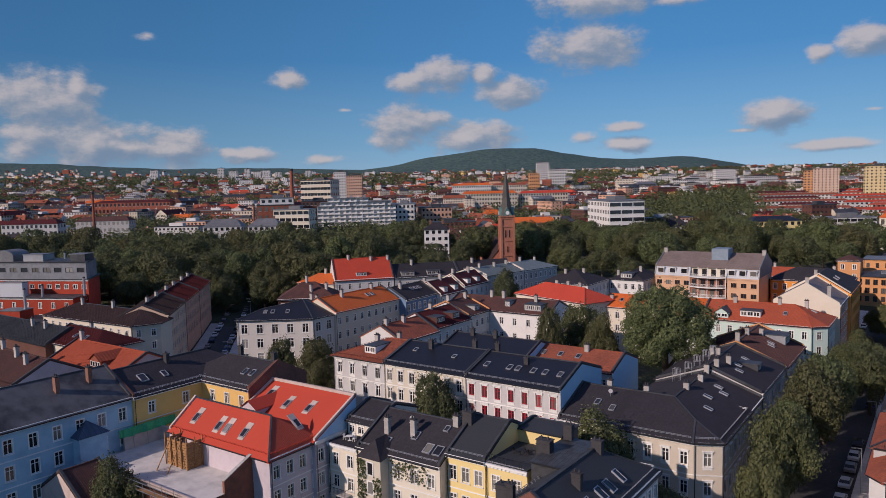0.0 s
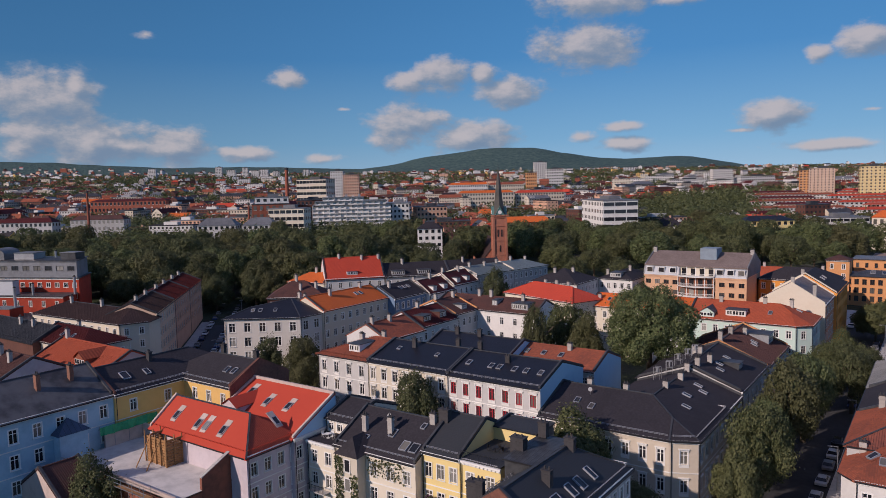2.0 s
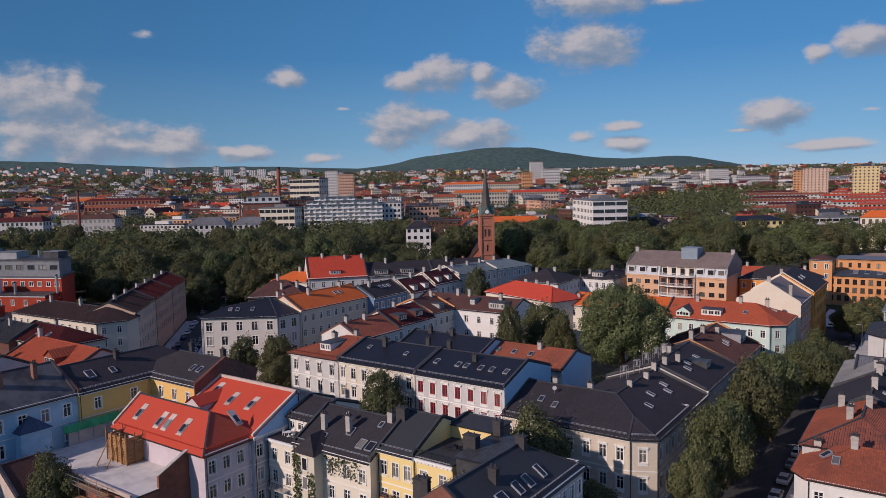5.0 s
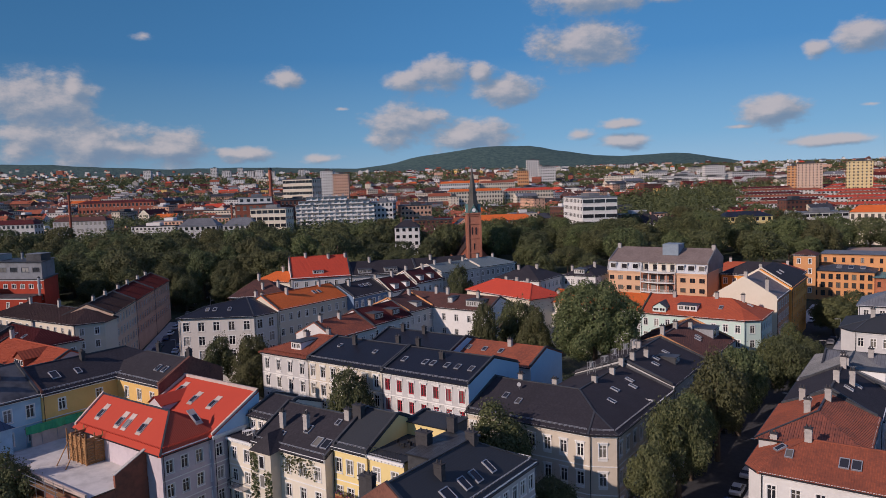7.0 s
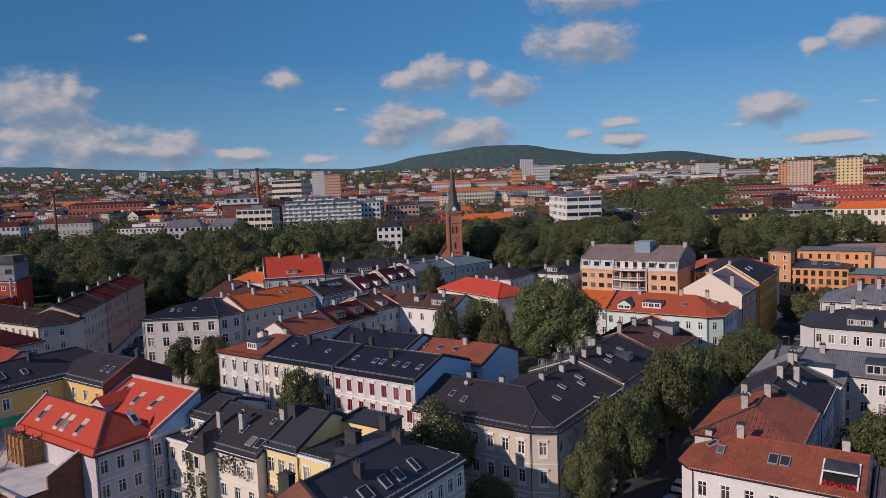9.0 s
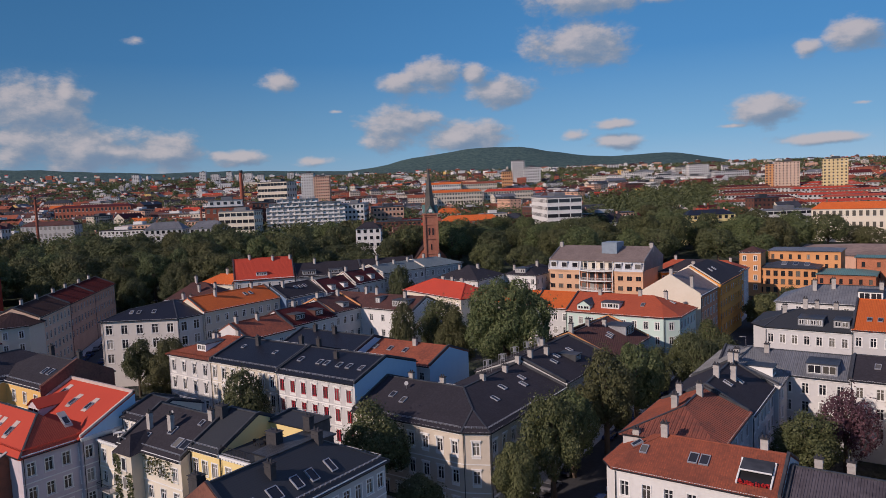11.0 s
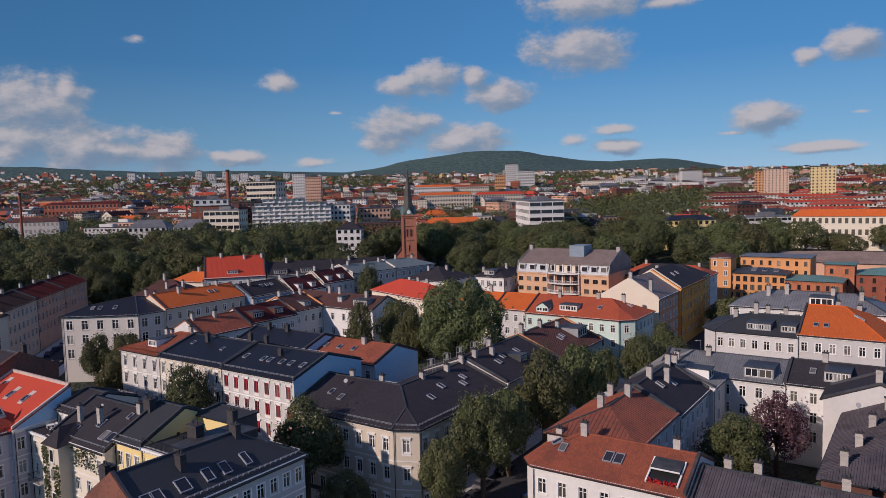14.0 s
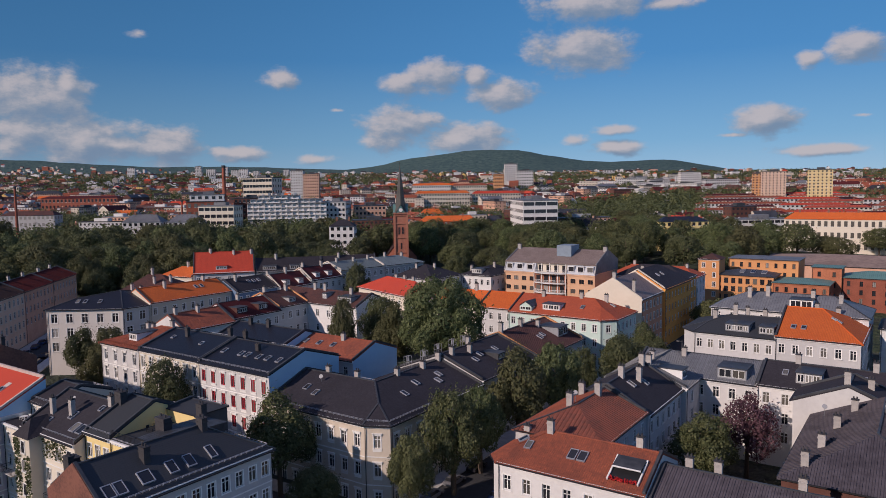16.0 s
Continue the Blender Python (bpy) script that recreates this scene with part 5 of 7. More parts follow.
# dark roofs inside the east block
house("house with wide dark roof", [V(rect(30.2, 62, 104.5, 118.4), [0.44, 0.44, 0.44, None], 11.4, {0: (9, 3, -1)})], -1, P_WHITE, R_PLUM, 3, chimneys=[(33, 113, 1.6), (36.5, 113, 1.8), (46, 112, 1.8)])
house("courtyard house with tall white gable", [V(rect(39.5, 55, 148.2, 157), [None, 0.42, None, 0.42], 14.8, {})], -1, P_WHITE, R_DARK, gables=R_LEAD, chimneys=[(47, 149.5, 2.2), (50, 153, 1.6)])
house("courtyard wing with wide dark roof", [V(rect(42.6, 62, 119, 148.1), [0.44, 0.44, None, 0.44], 13.0, {})], -1, P_BROWNWALL, R_PLUM, fire=False, chimneys=[(44.9, 121.5, 1.9), (46, 128, 1.9), (47, 136, 1.9), (48.5, 144, 1.7), (54, 131, 1.8), (53, 140, 1.6)], lights=[(0, 1, 8, 3, 1.0, 2.4), (0, 1, 10, 3, 1.0, 2.4)])
house("house with dark roof along the next street", [V(rect(60, 74, 120, 185), [0.45, 0.45, 0.45, 0.45], 15, {})], -1, P_WHITE, R_DARK, chimneys=[(67, 150, 2), (67, 165, 2)])
# modern buildings by the park
P_RBRICK = mat("warm_red_brick", (0.44, 0.16, 0.085), 0.9, 0.2, 2.5)
house("ochre brick office building with metal roof", [V(rect(-13, 8, 314, 328), [0.25, 0.25, 0.25, 0.25], 14.6, {0: (8, 4, 1), 1: (5, 4, 1)})], 1, P_ORANGE, R_LEAD, 4, trim=P_ORANGE, sash=T_DARK, style="plain", guard=False, win=(1.5, 2.2), lights=[(0, 0, k, 3, 1.6, 3.0) for k in (9, 13, 17)])
house("ochre brick building with flat metal roof", [V(rect(-12, 14, 331, 347), [0.1, 0.1, 0.1, 0.1], 19.5, {0: (8, 5, 1)})], 1, P_ORANGE, R_GREY, 5, trim=P_ORANGE, sash=T_DARK, style="plain", guard=False)
house("ochre brick stair tower with hipped roof", [V(rect(-19.5, -11.5, 313, 322), [0.45, 0.45, 0.45, 0.45], 20.6, {0: (2, 5, 1)})], 1, P_ORANGE, R_BROWN, 5, style="plain", guard=False)
house("orange brick building with copper-green roof", [V(rect(8.2, 27, 311, 330), [0.12, 0.12, 0.12, 0.12], 13.0, {0: (6, 3, 1), 1: (6, 3, 1)})], 1, P_RBRICK, R_TEAL, 3, trim=P_RBRICK, sash=T_DARK, style="plain", guard=False)
house("orange brick stair tower with copper-green roof", [V(rect(19.5, 29.5, 325, 335), [0.1, 0.1, 0.1, 0.1], 18.0, {0: (2, 4, 1), 1: (2, 4, 1)})], 1, P_RBRICK, R_TEAL, 4, trim=P_RBRICK, sash=T_DARK, style="plain", guard=False)
house("low brick building with copper-green roof", [V(rect(29.7, 95, 326, 342), [0.25, 0.25, 0.25, 0.25], 14.5, {0: (16, 4, 1)})], 1, P_BRICK, R_TEAL, 4, trim=P_BRICK, sash=T_DARK, style="plain", guard=False)
house("low hall with wide brown roof", [V(rect(-10, 90, 370, 420), [0.12, 0.12, 0.12, 0.12], 14, {})], 0, P_PINK, mat("tan_felt", (0.30, 0.215, 0.175), 0.9, 0.25, 0.6, 0.1), guard=False)
# red institutional buildings on the other side
mat("cladding_grey", (0.20, 0.21, 0.23), 0.6, 0.2, 0.8, kind="sheet")
house("dark red rendered office building", [V([(-284.3, 105.5), (-232.2, 128.6), (-246.6, 140.6), (-294, 119)], [0.02, 0.02, 0.02, 0.02], 23.2, {0: (16, 5, 3)})], 2, P_REDWALL, R_LEAD, 5, style="plain", guard=False, win=(1.6, 1.5))
house("grey-clad set-back storey with barrel roof", [V([(-284.3, 106.2), (-233.4, 128.8), (-246.4, 139.6), (-293, 118.6)], [0.05, 0.05, 0.05, 0.05], 29.4, {0: (12, 1, 24.2)})], 23.1, MATS["cladding_grey"], R_LEAD, 1, trim=MATS["cladding_grey"], sash=T_DARK, style="plain", guard=False, win=(3.0, 1.6))
house("dark red block with flat grey roof", [V([(-266, 103.5), (-227.5, 120.5), (-233, 127.9), (-268, 112)], [0.02, 0.02, 0.02, 0.02], 18.0, {0: (8, 3, 5)})], 2, P_REDWALL, R_LEAD, 3, style="plain", guard=False)
house("low dark red block with flat roof", [V([(-240, 92), (-218, 102), (-224, 116), (-246, 106)], [0.02, 0.02, 0.02, 0.02], 13, {})], 2, P_REDWALL, R_LEAD, 3, style="plain", guard=False)

# ---- trees of the streets and yards ----
def row_tree(kind, seed, x, y, r, h, label="full green deciduous street tree beside the houses"):
    tree(kind, seed, x, y, 0.0, r, h, label)


for kind, seed, x, y, r, h in [
    ("near", 1, -61.8, 102.2, 5.0, 18.5), ("near", 2, -28.5, 100.5, 6.2, 16.5), ("near", 3, -17, 97, 4.2, 9), ("near", 6, -4.0, 114.5, 4.9, 18.5), ("neard", 1, -5.4, 105.0, 3.8, 13.5), ("neard", 3, -4.9, 124.0, 4.2, 17), ("near", 5, -3.2, 134.5, 5.8, 21),
    ("neard", 6, -3.0, 149, 5.4, 20), ("near", 1, -4.5, 166, 3.6, 15), ("near", 3, -3, 184, 4.8, 15), ("near", 2, -1, 196, 4.8, 15), ("neard", 4, 2, 250, 7, 15),
    ("near", 6, 3, 172, 5.6, 17), ("near", 3, 4.5, 187, 4.6, 14), ("near", 5, 6, 268, 6, 14), ("near", 6, -121.5, 118.0, 4.6, 15.5), ("near", 1, -109.5, 119.5, 5.4, 17), ("near", 4, -101, 111.5, 4.6, 14), ("near", 2, -108, 139, 4, 12), ("near", 3, -109, 150, 4, 12),
    ("near", 4, -110, 162, 4, 12), ("near", 5, -109.9, 211.4, 5.4, 24), ("near", 6, -61.2, 167.2, 6.4, 22), ("near", 2, -53, 160, 5.5, 20), ("near", 1, 28.5, 138, 5.6, 13.5), ("near", 2, -81.0, 51.0, 4.4, 14.6),
    ("near", 4, -64.4, 154.5, 3.6, 24), ("near", 4, 32, 255, 5, 12), ("near", 5, -215, 150, 8, 16), ("near", 2, -228, 152, 7, 14), ("near", 1, -214, 192, 7, 18), ("near", 3, -224, 180, 7, 19), ("near", 6, -20, 189, 3.5, 10), ("near", 3, -30, 189.5, 3.5, 9),
]:
    row_tree(kind, seed, x, y, r, h)
tree("big", 11, -36.4, 158.1, 0, 12.0, 31, "huge spreading green tree in the courtyard", name="courtyard_tree")
tree("red", 12, 32.6, 149, 0, 4.8, 14.4, "copper-leaved tree in the white courtyard", name="courtyard_tree")

# park belt behind the houses
g = random.Random(5)
planted = []
tries = 0
while len(planted) < 250 and tries < 9000:
    tries += 1
    s = g.uniform(-340, 330)
    d = g.uniform(300 if s < -40 else 335, 440 if s < 60 else 520)
    x, y = at(d, s)
    if 10 < s < 56 and d < 372:
        continue
    if x > -75 and y < 302 or (x > -20 and y < 440 and not g.random() < 0.2) or (x > -110 and y < 262):
        continue
    if s > 245 and d > 345 and g.random() < 0.85:
        continue
    if -20 < s < 14 and 380 < d < 420:
        continue
    if any(math.hypot(x - a, y - b) < 11.0 for a, b in planted):
        continue
    planted.append((x, y))
    tree("far" if g.random() < 0.6 else "fard", 20 + len(planted) % 6, x, y, relief(d, s) - 1, g.uniform(7.2, 10.6), g.uniform(16.5, 26.0) + (1.5 if s < -60 else -1.5 if s > 60 else 0), "full green park tree", name="park_tree", group="park trees")
for x, y, r, h in ((-203, 214, 8, 24), (-212, 223, 8, 25), (-224, 214, 8, 24), (-236, 208, 8, 22), (-246, 197, 7, 20), (-258, 205, 9, 25), (-195, 232, 8, 25), (-182, 240, 8, 22), (-171, 249, 7, 21), (-232, 235, 9, 26), (-262, 228, 9, 26), (-284, 222, 9, 27), (-305, 215, 9, 27), (-328, 212, 9, 27), (-290, 190, 8, 22), (-315, 185, 8, 22), (-340, 195, 9, 26), (-166, 262, 7, 20), (-108, 272, 7, 20), (-92, 284, 8, 20), (-75, 290, 8, 20), (-60, 305, 7, 19), (-226, 160, 8, 19), (-240, 166, 8, 21), (-252, 158, 8, 20), (-236, 182, 8, 22), (-262, 178, 9, 23), (-222, 200, 8, 22), (-276, 170, 8, 21), (-208, 196, 7, 18)):
    tree("near" if (x + y) % 2 < 1 else "neard", 1 + int(-x) % 6, x, y, 2, r, h, "full green park tree", name="park_tree", group="park trees")


# ---- church ----
def church(x, y, turn):
    root = thing("church", (x, y, 0), "red brick church with slender dark spire on a square tower", "church")
    R = Matrix.Rotation(radians(turn), 4, "Z")
    W = 3.15
    stone = mat("church_brick", (0.40, 0.165, 0.105), 0.9, 0.2, 1.2, 0.12, col2=(0.27, 0.10, 0.07))
    b = MB()
    b.box(-W, W, -W, W, 0, 38.0, R)
    for k in (-1, 1):
        for j in (-1, 1):
            b.box(k * W - 0.5, k * W + 0.5, j * W - 0.5, j * W + 0.5, 0, 36.2, R)
    for z in (17.5, 25.0, 32.2, 36.2):
        b.box(-W - 0.32, W + 0.32, -W - 0.32, W + 0.32, z, z + 0.45, R)
    b.box(-W - 0.55, W + 0.55, -W - 0.55, W + 0.55, 37.2, 38.0, R)
    part("tower", b.mesh("tower", stone), root)
    for turn_2 in (0, 90, 270):
        Q = R @ Matrix.Rotation(radians(turn_2), 4, "Z")
        # paired round-headed openings under the eaves, a single lancet below them, and the dial over both
        for u, z0, z1, hw in ((-0.95, 27.0, 30.3, 0.55), (0.95, 27.0, 30.3, 0.55), (0.0, 19.5, 22.3, 0.5)):
            b = MB()
            arc = [(u - hw, z0), (u + hw, z0)] + [(u + hw * math.cos(math.pi * k / 8), z1 + hw * math.sin(math.pi * k / 8)) for k in range(9)]
            b.poly([Q @ Vector((a, -W - 0.04, z)) for a, z in arc])
            part("belfry_opening", b.mesh("belfry_opening", T_DARK), root)
            b = MB()
            for (a0, c0), (a1, c1) in zip(arc[1:], arc[2:] + arc[:1]):
                v = Vector((a1 - a0, 0, c1 - c0))
                b.box(0, v.length, -0.14, 0.1, -0.02, 0.16, Q @ Matrix.Translation((a0, -W, c0)) @ Matrix.Rotation(-math.atan2(v.z, v.x), 4, "Y"))
            part("arch_trim", b.mesh("arch_trim", stone), root)
        b = MB()
        b.poly([Q @ Vector(p) for p in ((-2.3, -W - 0.5, 37.8), (2.3, -W - 0.5, 37.8), (0, -W - 0.5, 41.9))])
        for k in (-1, 1):
            b.poly([Q @ Vector(p) for p in ((k * 2.6, -W - 0.7, 37.6), (0, -W - 0.7, 42.2), (0, 0, 42.2), (k * 2.6, 0, 37.6))])
        part("clock_gable", b.mesh("clock_gable", R_TEAL), root, None, "green copper gable over the clock")
        b = MB()
        b.cyl(0, 0, 0, 0.14, 0.95, 0.95, 16, Q @ Matrix.Translation((0, -W - 0.52, 39.3)) @ Matrix.Rotation(radians(90), 4, "X"))
        part("clock_face", b.mesh("clock_face", T_WHITE), root)
    b = MB()
    prof = [(W + 0.9, 38.0), (2.75, 40.6), (2.2, 44.0), (1.4, 51.5), (0.10, 61.6)]
    for (r0, z0), (r1, z1) in zip(prof, prof[1:]):
        b.cyl(0, 0, z0, z1, r0, r1, 8, R)
    part("spire", b.weld().mesh("spire", mat("spire_slate", (0.095, 0.088, 0.078), 0.65, 0.25, 1.5, col2=(0.055, 0.055, 0.05))), root, None, "dark weathered spire")
    b = MB()
    b.cyl(0, 0, 61.4, 63.6, 0.10, 0.05, 5, R)
    b.box(-0.6, 0.6, -0.05, 0.05, 62.7, 62.9, R)
    part("cross", b.mesh("cross", T_DARK), root)
    b = MB()
    b.box(-8, 8, 3, 44, 0, 15, R)
    b.poly([R @ Vector(p) for p in ((-8, 3, 15), (8, 3, 15), (0, 3, 24.5))])
    part("nave", b.mesh("nave", stone), root)
    for k in (-1, 1):
        b = MB()
        b.poly([R @ Vector(p) for p in ((k * 8.6, 2.6, 14.4), (0, 2.6, 25.0), (0, 45, 25.0), (k * 8.6, 45, 14.4))], [(0, 0), (0, 13), (41, 13), (41, 0)])
        b.poly([R @ Vector(p) for p in ((k * 8.6, 2.6, 14.0), (0, 2.6, 24.6), (0, 45, 24.6), (k * 8.6, 45, 14.0))])
        part("nave_roof", b.mesh("nave_roof", R_DBROWN), root)
    for k in range(6):
        b = MB()
        for sd in (-1, 1):
            b.box(sd * 8.0 - 0.06, sd * 8.0 + 0.06, 8.2 + 6 * k, 9.8 + 6 * k, 5, 11, R)
        part("nave_window", b.mesh("nave_window", GLASS), root)
    for sd in (-1, 1):
        b = MB()
        b.poly([R @ Vector(p) for p in ((sd * 8, 2.5, 0), (sd * 3.2, 2.5, 0), (sd * 3.2, 2.5, 20), (sd * 8, 2.5, 14.5))])
        b.poly([R @ Vector(p) for p in ((sd * 8, 2.5, 14.5), (sd * 3.2, 2.5, 20), (sd * 3.2, 3.2, 20), (sd * 8, 3.2, 14.5))])
        part("west_front", b.mesh("west_front", stone), root)


church(-165.9, 308.2, 40)


# ---- landmarks of the farther town ----
def block(label, d, s, w, deep, top, walls, roof, rows, cols, turn=0.0, pitch=0.0, name="apartment_building", glass=None, wide=0.5, low=None):
    """A far building seen over the trees: body, roof and rows of windows on the sides in view."""
    x, y = at(d, s)
    base = relief(d, s) - 2 if low is None else low
    root = thing(name, (x, y, base), label, "building")
    m = Matrix.Rotation(math.atan2(SIDE.y, SIDE.x) + radians(turn), 4, "Z")
    h = top - base - (w * 0 + deep / 2 * pitch)
    b = MB()
    b.box(-w / 2, w / 2, 0, deep, 0, h, m)
    part("wall", b.mesh("wall", walls), root)
    b = MB()
    if pitch:
        P = [m @ Vector(q) for q in ((-w / 2 - 0.4, -0.5, h - 0.2), (w / 2 + 0.4, -0.5, h - 0.2), (w / 2 + 0.4, deep + 0.5, h - 0.2), (-w / 2 - 0.4, deep + 0.5, h - 0.2), (-w / 2 + deep * 0.35, deep / 2, h + deep / 2 * pitch), (w / 2 - deep * 0.35, deep / 2, h + deep / 2 * pitch))]
        b.poly([P[0], P[1], P[5], P[4]], [(0, 0), (w, 0), (w, deep / 2), (0, deep / 2)])
        b.poly([P[2], P[3], P[4], P[5]], [(0, 0), (w, 0), (w, deep / 2), (0, deep / 2)])
        b.poly([P[1], P[2], P[5]], [(0, 0), (deep, 0), (deep / 2, deep / 2)])
        b.poly([P[3], P[0], P[4]], [(0, 0), (deep, 0), (deep / 2, deep / 2)])
        b.poly([P[3], P[2], P[1], P[0]])
    else:
        b.box(-w / 2 - 0.3, w / 2 + 0.3, -0.3, deep + 0.3, h, h + 0.7, m)
        b.box(-w / 8, w / 5, deep * 0.3, deep * 0.7, h + 0.7, h + 3.0, m)
    part("roof", b.weld().mesh("roof", roof), root)
    if pitch:
        b = MB()
        n = max(2, int(w / 14))
        for k in range(n):
            u = -w / 2 + (k + 0.5) * w / n
            b.box(u - 0.6, u + 0.6, deep / 2 - 0.4, deep / 2 + 0.4, h + deep / 2 * pitch - 1, h + deep / 2 * pitch + 1.6, m)
        tagged(part("chimney_line", b.mesh("chimney_line", C_BRICK), root), kind="stuff")
    b, c = MB(), MB()
    fh = h / rows
    for j in range(rows):
        for k in range(cols):
            u = -w / 2 + (k + 0.5) * w / cols
            hw = w / cols * wide * 0.5
            z0, z1 = j * fh + fh * 0.34, j * fh + fh * 0.82
            b.box(u - hw, u + hw, -0.12, 0.05, z0, z1, m)
            c.box(u - hw - 0.12, u + hw + 0.12, -0.2, 0.02, z0 - 0.16, z0, m)
        n = max(2, int(deep / 4))
        for k in range(n):
            v = (k + 0.5) * deep / n
            for sd in (-1, 1):
                x0 = sd * w / 2
                b.box(min(x0, x0 + sd * 0.12), max(x0, x0 + sd * 0.12), v - 0.7, v + 0.7, j * fh + fh * 0.34, j * fh + fh * 0.82, m)
    tagged(part("glazing", b.mesh("glazing", glass or GLASS), root), kind="stuff")
    tagged(part("sill_band", c.mesh("sill_band", T_WHITE), root), kind="stuff")
    return root


def stack(label, d, s, r, top, material):
    x, y = at(d, s)
    z = relief(d, s)
    root = thing("factory_chimney", (x, y, z), label, "chimney")
    b = MB()
    b.cyl(0, 0, -2, top - z, r, r * 0.7, 12)
    part("shaft", b.mesh("shaft", material), root)
    b = MB()
    b.cyl(0, 0, top - z - 1.6, top - z + 0.2, r * 0.85, r * 0.85, 12)
    part("rim", b.mesh("rim", C_DARK), root)


block("white and grey apartment block", 575, -32.9, 19.7, 40, 40.1, P_WHITE, R_GREY, 7, 6, 0)
block("pale purple-grey apartment block", 600, -5, 26, 30, 36, P_PINK, R_LEAD, 6, 8, 10)
block("brown office block with ribbon windows", 700, -124.7, 33.3, 18, 62.8, P_SAND, R_LEAD, 9, 9, -20, wide=0.9)
block("pale grey tower block of flats", 1000, -143.5, 17.4, 17, 78.3, P_LGREY, R_LEAD, 14, 5)
block("pale pink slab block of flats", 1000, -123.9, 22.2, 14, 73.0, P_PINK, R_LEAD, 12, 7)
block("red brick block with white top", 560, -131.7, 28.9, 20, 42.0, P_BRICK, R_LEAD, 5, 6, 12)
block("white plant storey on a brick block", 564, -131.7, 26, 14, 47.3, P_WHITE, R_GREY, 8, 5, 12)
block("dark brown office block among houses", 590, -104, 26, 20, 44.0, P_BROWNWALL, R_LEAD, 7, 8, 12)
block("cream low block with rounded corner", 520, -111.3, 27.3, 16, 39.1, P_CREAM, R_GREY, 6, 6, -8, wide=0.85)
block("white glass-fronted office building", 452, 117.5, 22.5, 58, 41.2, P_WHITE, R_GREY, 7, 3, 2, wide=0.92)
block("white high-rise tower block among houses", 1500, 212.9, 26.1, 18, 100.9, P_WHITE, R_LEAD, 14, 7)
block("orange-red apartment block among trees", 1300, 168.9, 18.6, 18, 75.3, P_ORANGE, R_LEAD, 7, 5)
block("long white slab block on the rise", 1450, 235.5, 34.5, 16, 84.8, P_WHITE, R_LEAD, 8, 10)
block("tall pink-beige tower block", 852, 459.7, 27.7, 18, 65.0, mat("pink_beige_panels", (0.56, 0.40, 0.31), 0.9, 0.1, 0.6), R_LEAD, 13, 7, -25, wide=0.34)
block("orange stair wing of a tower block", 862, 444.3, 11.6, 12, 62.9, P_ORANGE, R_LEAD, 12, 3, -25)
block("tall yellow tower block with balconies", 770, 472.0, 24.4, 18, 64.8, mat("pale_yellow_panels", (0.66, 0.52, 0.27), 0.9, 0.1, 0.6), R_LEAD, 13, 6, -25, wide=0.36)
block("white house with dark hipped roof beside trees", 400, -3.8, 14, 14, 32.8, P_WHITE, R_DARK, 6, 4, 0, 0.5)
block("long low building with orange roof", 480, 58.8, 40, 14, 31.2, P_BRICK, R_ORANGE, 5, 12, 0, 0.5)
block("long apartment house with orange roof", 900, 60, 70, 12, 47.5, P_CREAM, R_ORANGE, 5, 20, 3, 0.5)
block("long apartment house with red roof", 910, 130, 62, 12, 46.5, P_SAND, R_RED, 5, 18, 3, 0.5)
block("long white apartment house with orange roof", 1100, 45, 60, 12, 58.9, P_WHITE, R_ORANGE, 5, 18, 0, 0.5)
block("long apartment house with red-brown roof", 1110, 105, 55, 12, 58.0, P_CREAM, R_BRED, 5, 16, 0, 0.5)
block("house with pale grey roof", 480, -150, 26, 14, 35.0, P_LGREY, R_GREY, 5, 7, 0, 0.7)
block("house with pale grey gabled roof", 482, -122, 22, 14, 34.6, P_LGREY, R_GREY, 5, 6, 0, 0.7)
block("white row houses with red roof", 520, -304.0, 41.4, 12, 36.5, P_GREY, R_WINE, 5, 12, 0, 0.5)
block("white row houses with brown roof", 530, -255, 40, 12, 37.3, P_GREY, R_BROWN, 5, 12, 0, 0.5)
block("long red-roofed factory hall", 800, -349.9, 85.8, 16, 47.5, P_BRICK, R_WINE, 4, 20, 0, 0.3)
block("yellow house with blue-black roof", 430, 203, 30, 14, 30.5, P_YELLOW, R_NAVY, 5, 8, 0, 0.4)
block("white modern office block", 455, 262, 34, 14, 27.0, P_WHITE, R_GREY, 5, 8, 0, wide=0.85)
block("long white housing block", 1300, 456.6, 72.2, 16, 57.0, P_WHITE, R_LEAD, 6, 20)
block("white high-rise housing block", 1400, 558.2, 40, 16, 76.2, P_WHITE, R_LEAD, 10, 10)
block("long pale office block", 1250, 560, 60, 16, 60, P_LGREY, R_LEAD, 6, 16)
g = random.Random(31)
for k in range(16):
    d, s = 1080 + 48 * k, 190 + 130 * (k % 4) + g.uniform(-40, 40) + 0.12 * 48 * k
    block("pale apartment block on the rise", d, s, g.uniform(26, 62), 14, relief(d, s) + g.uniform(15, 27), g.choice((P_WHITE, P_WHITE, P_LGREY, P_CREAM)), g.choice((R_LEAD, R_GREY)), 6, 12, g.uniform(-20, 20), wide=0.4)
# cream institution with orange roofs beyond the office buildings
block("long cream building with orange tiled roof", 408, 288, 62, 14, 32.5, P_CREAM, R_ORANGE, 4, 18, -33, 0.55, low=2)
block("white villa with black mansard roof", 395, 345, 26, 16, 27.0, P_WHITE, R_DARK, 4, 7, -20, 0.7, low=2)
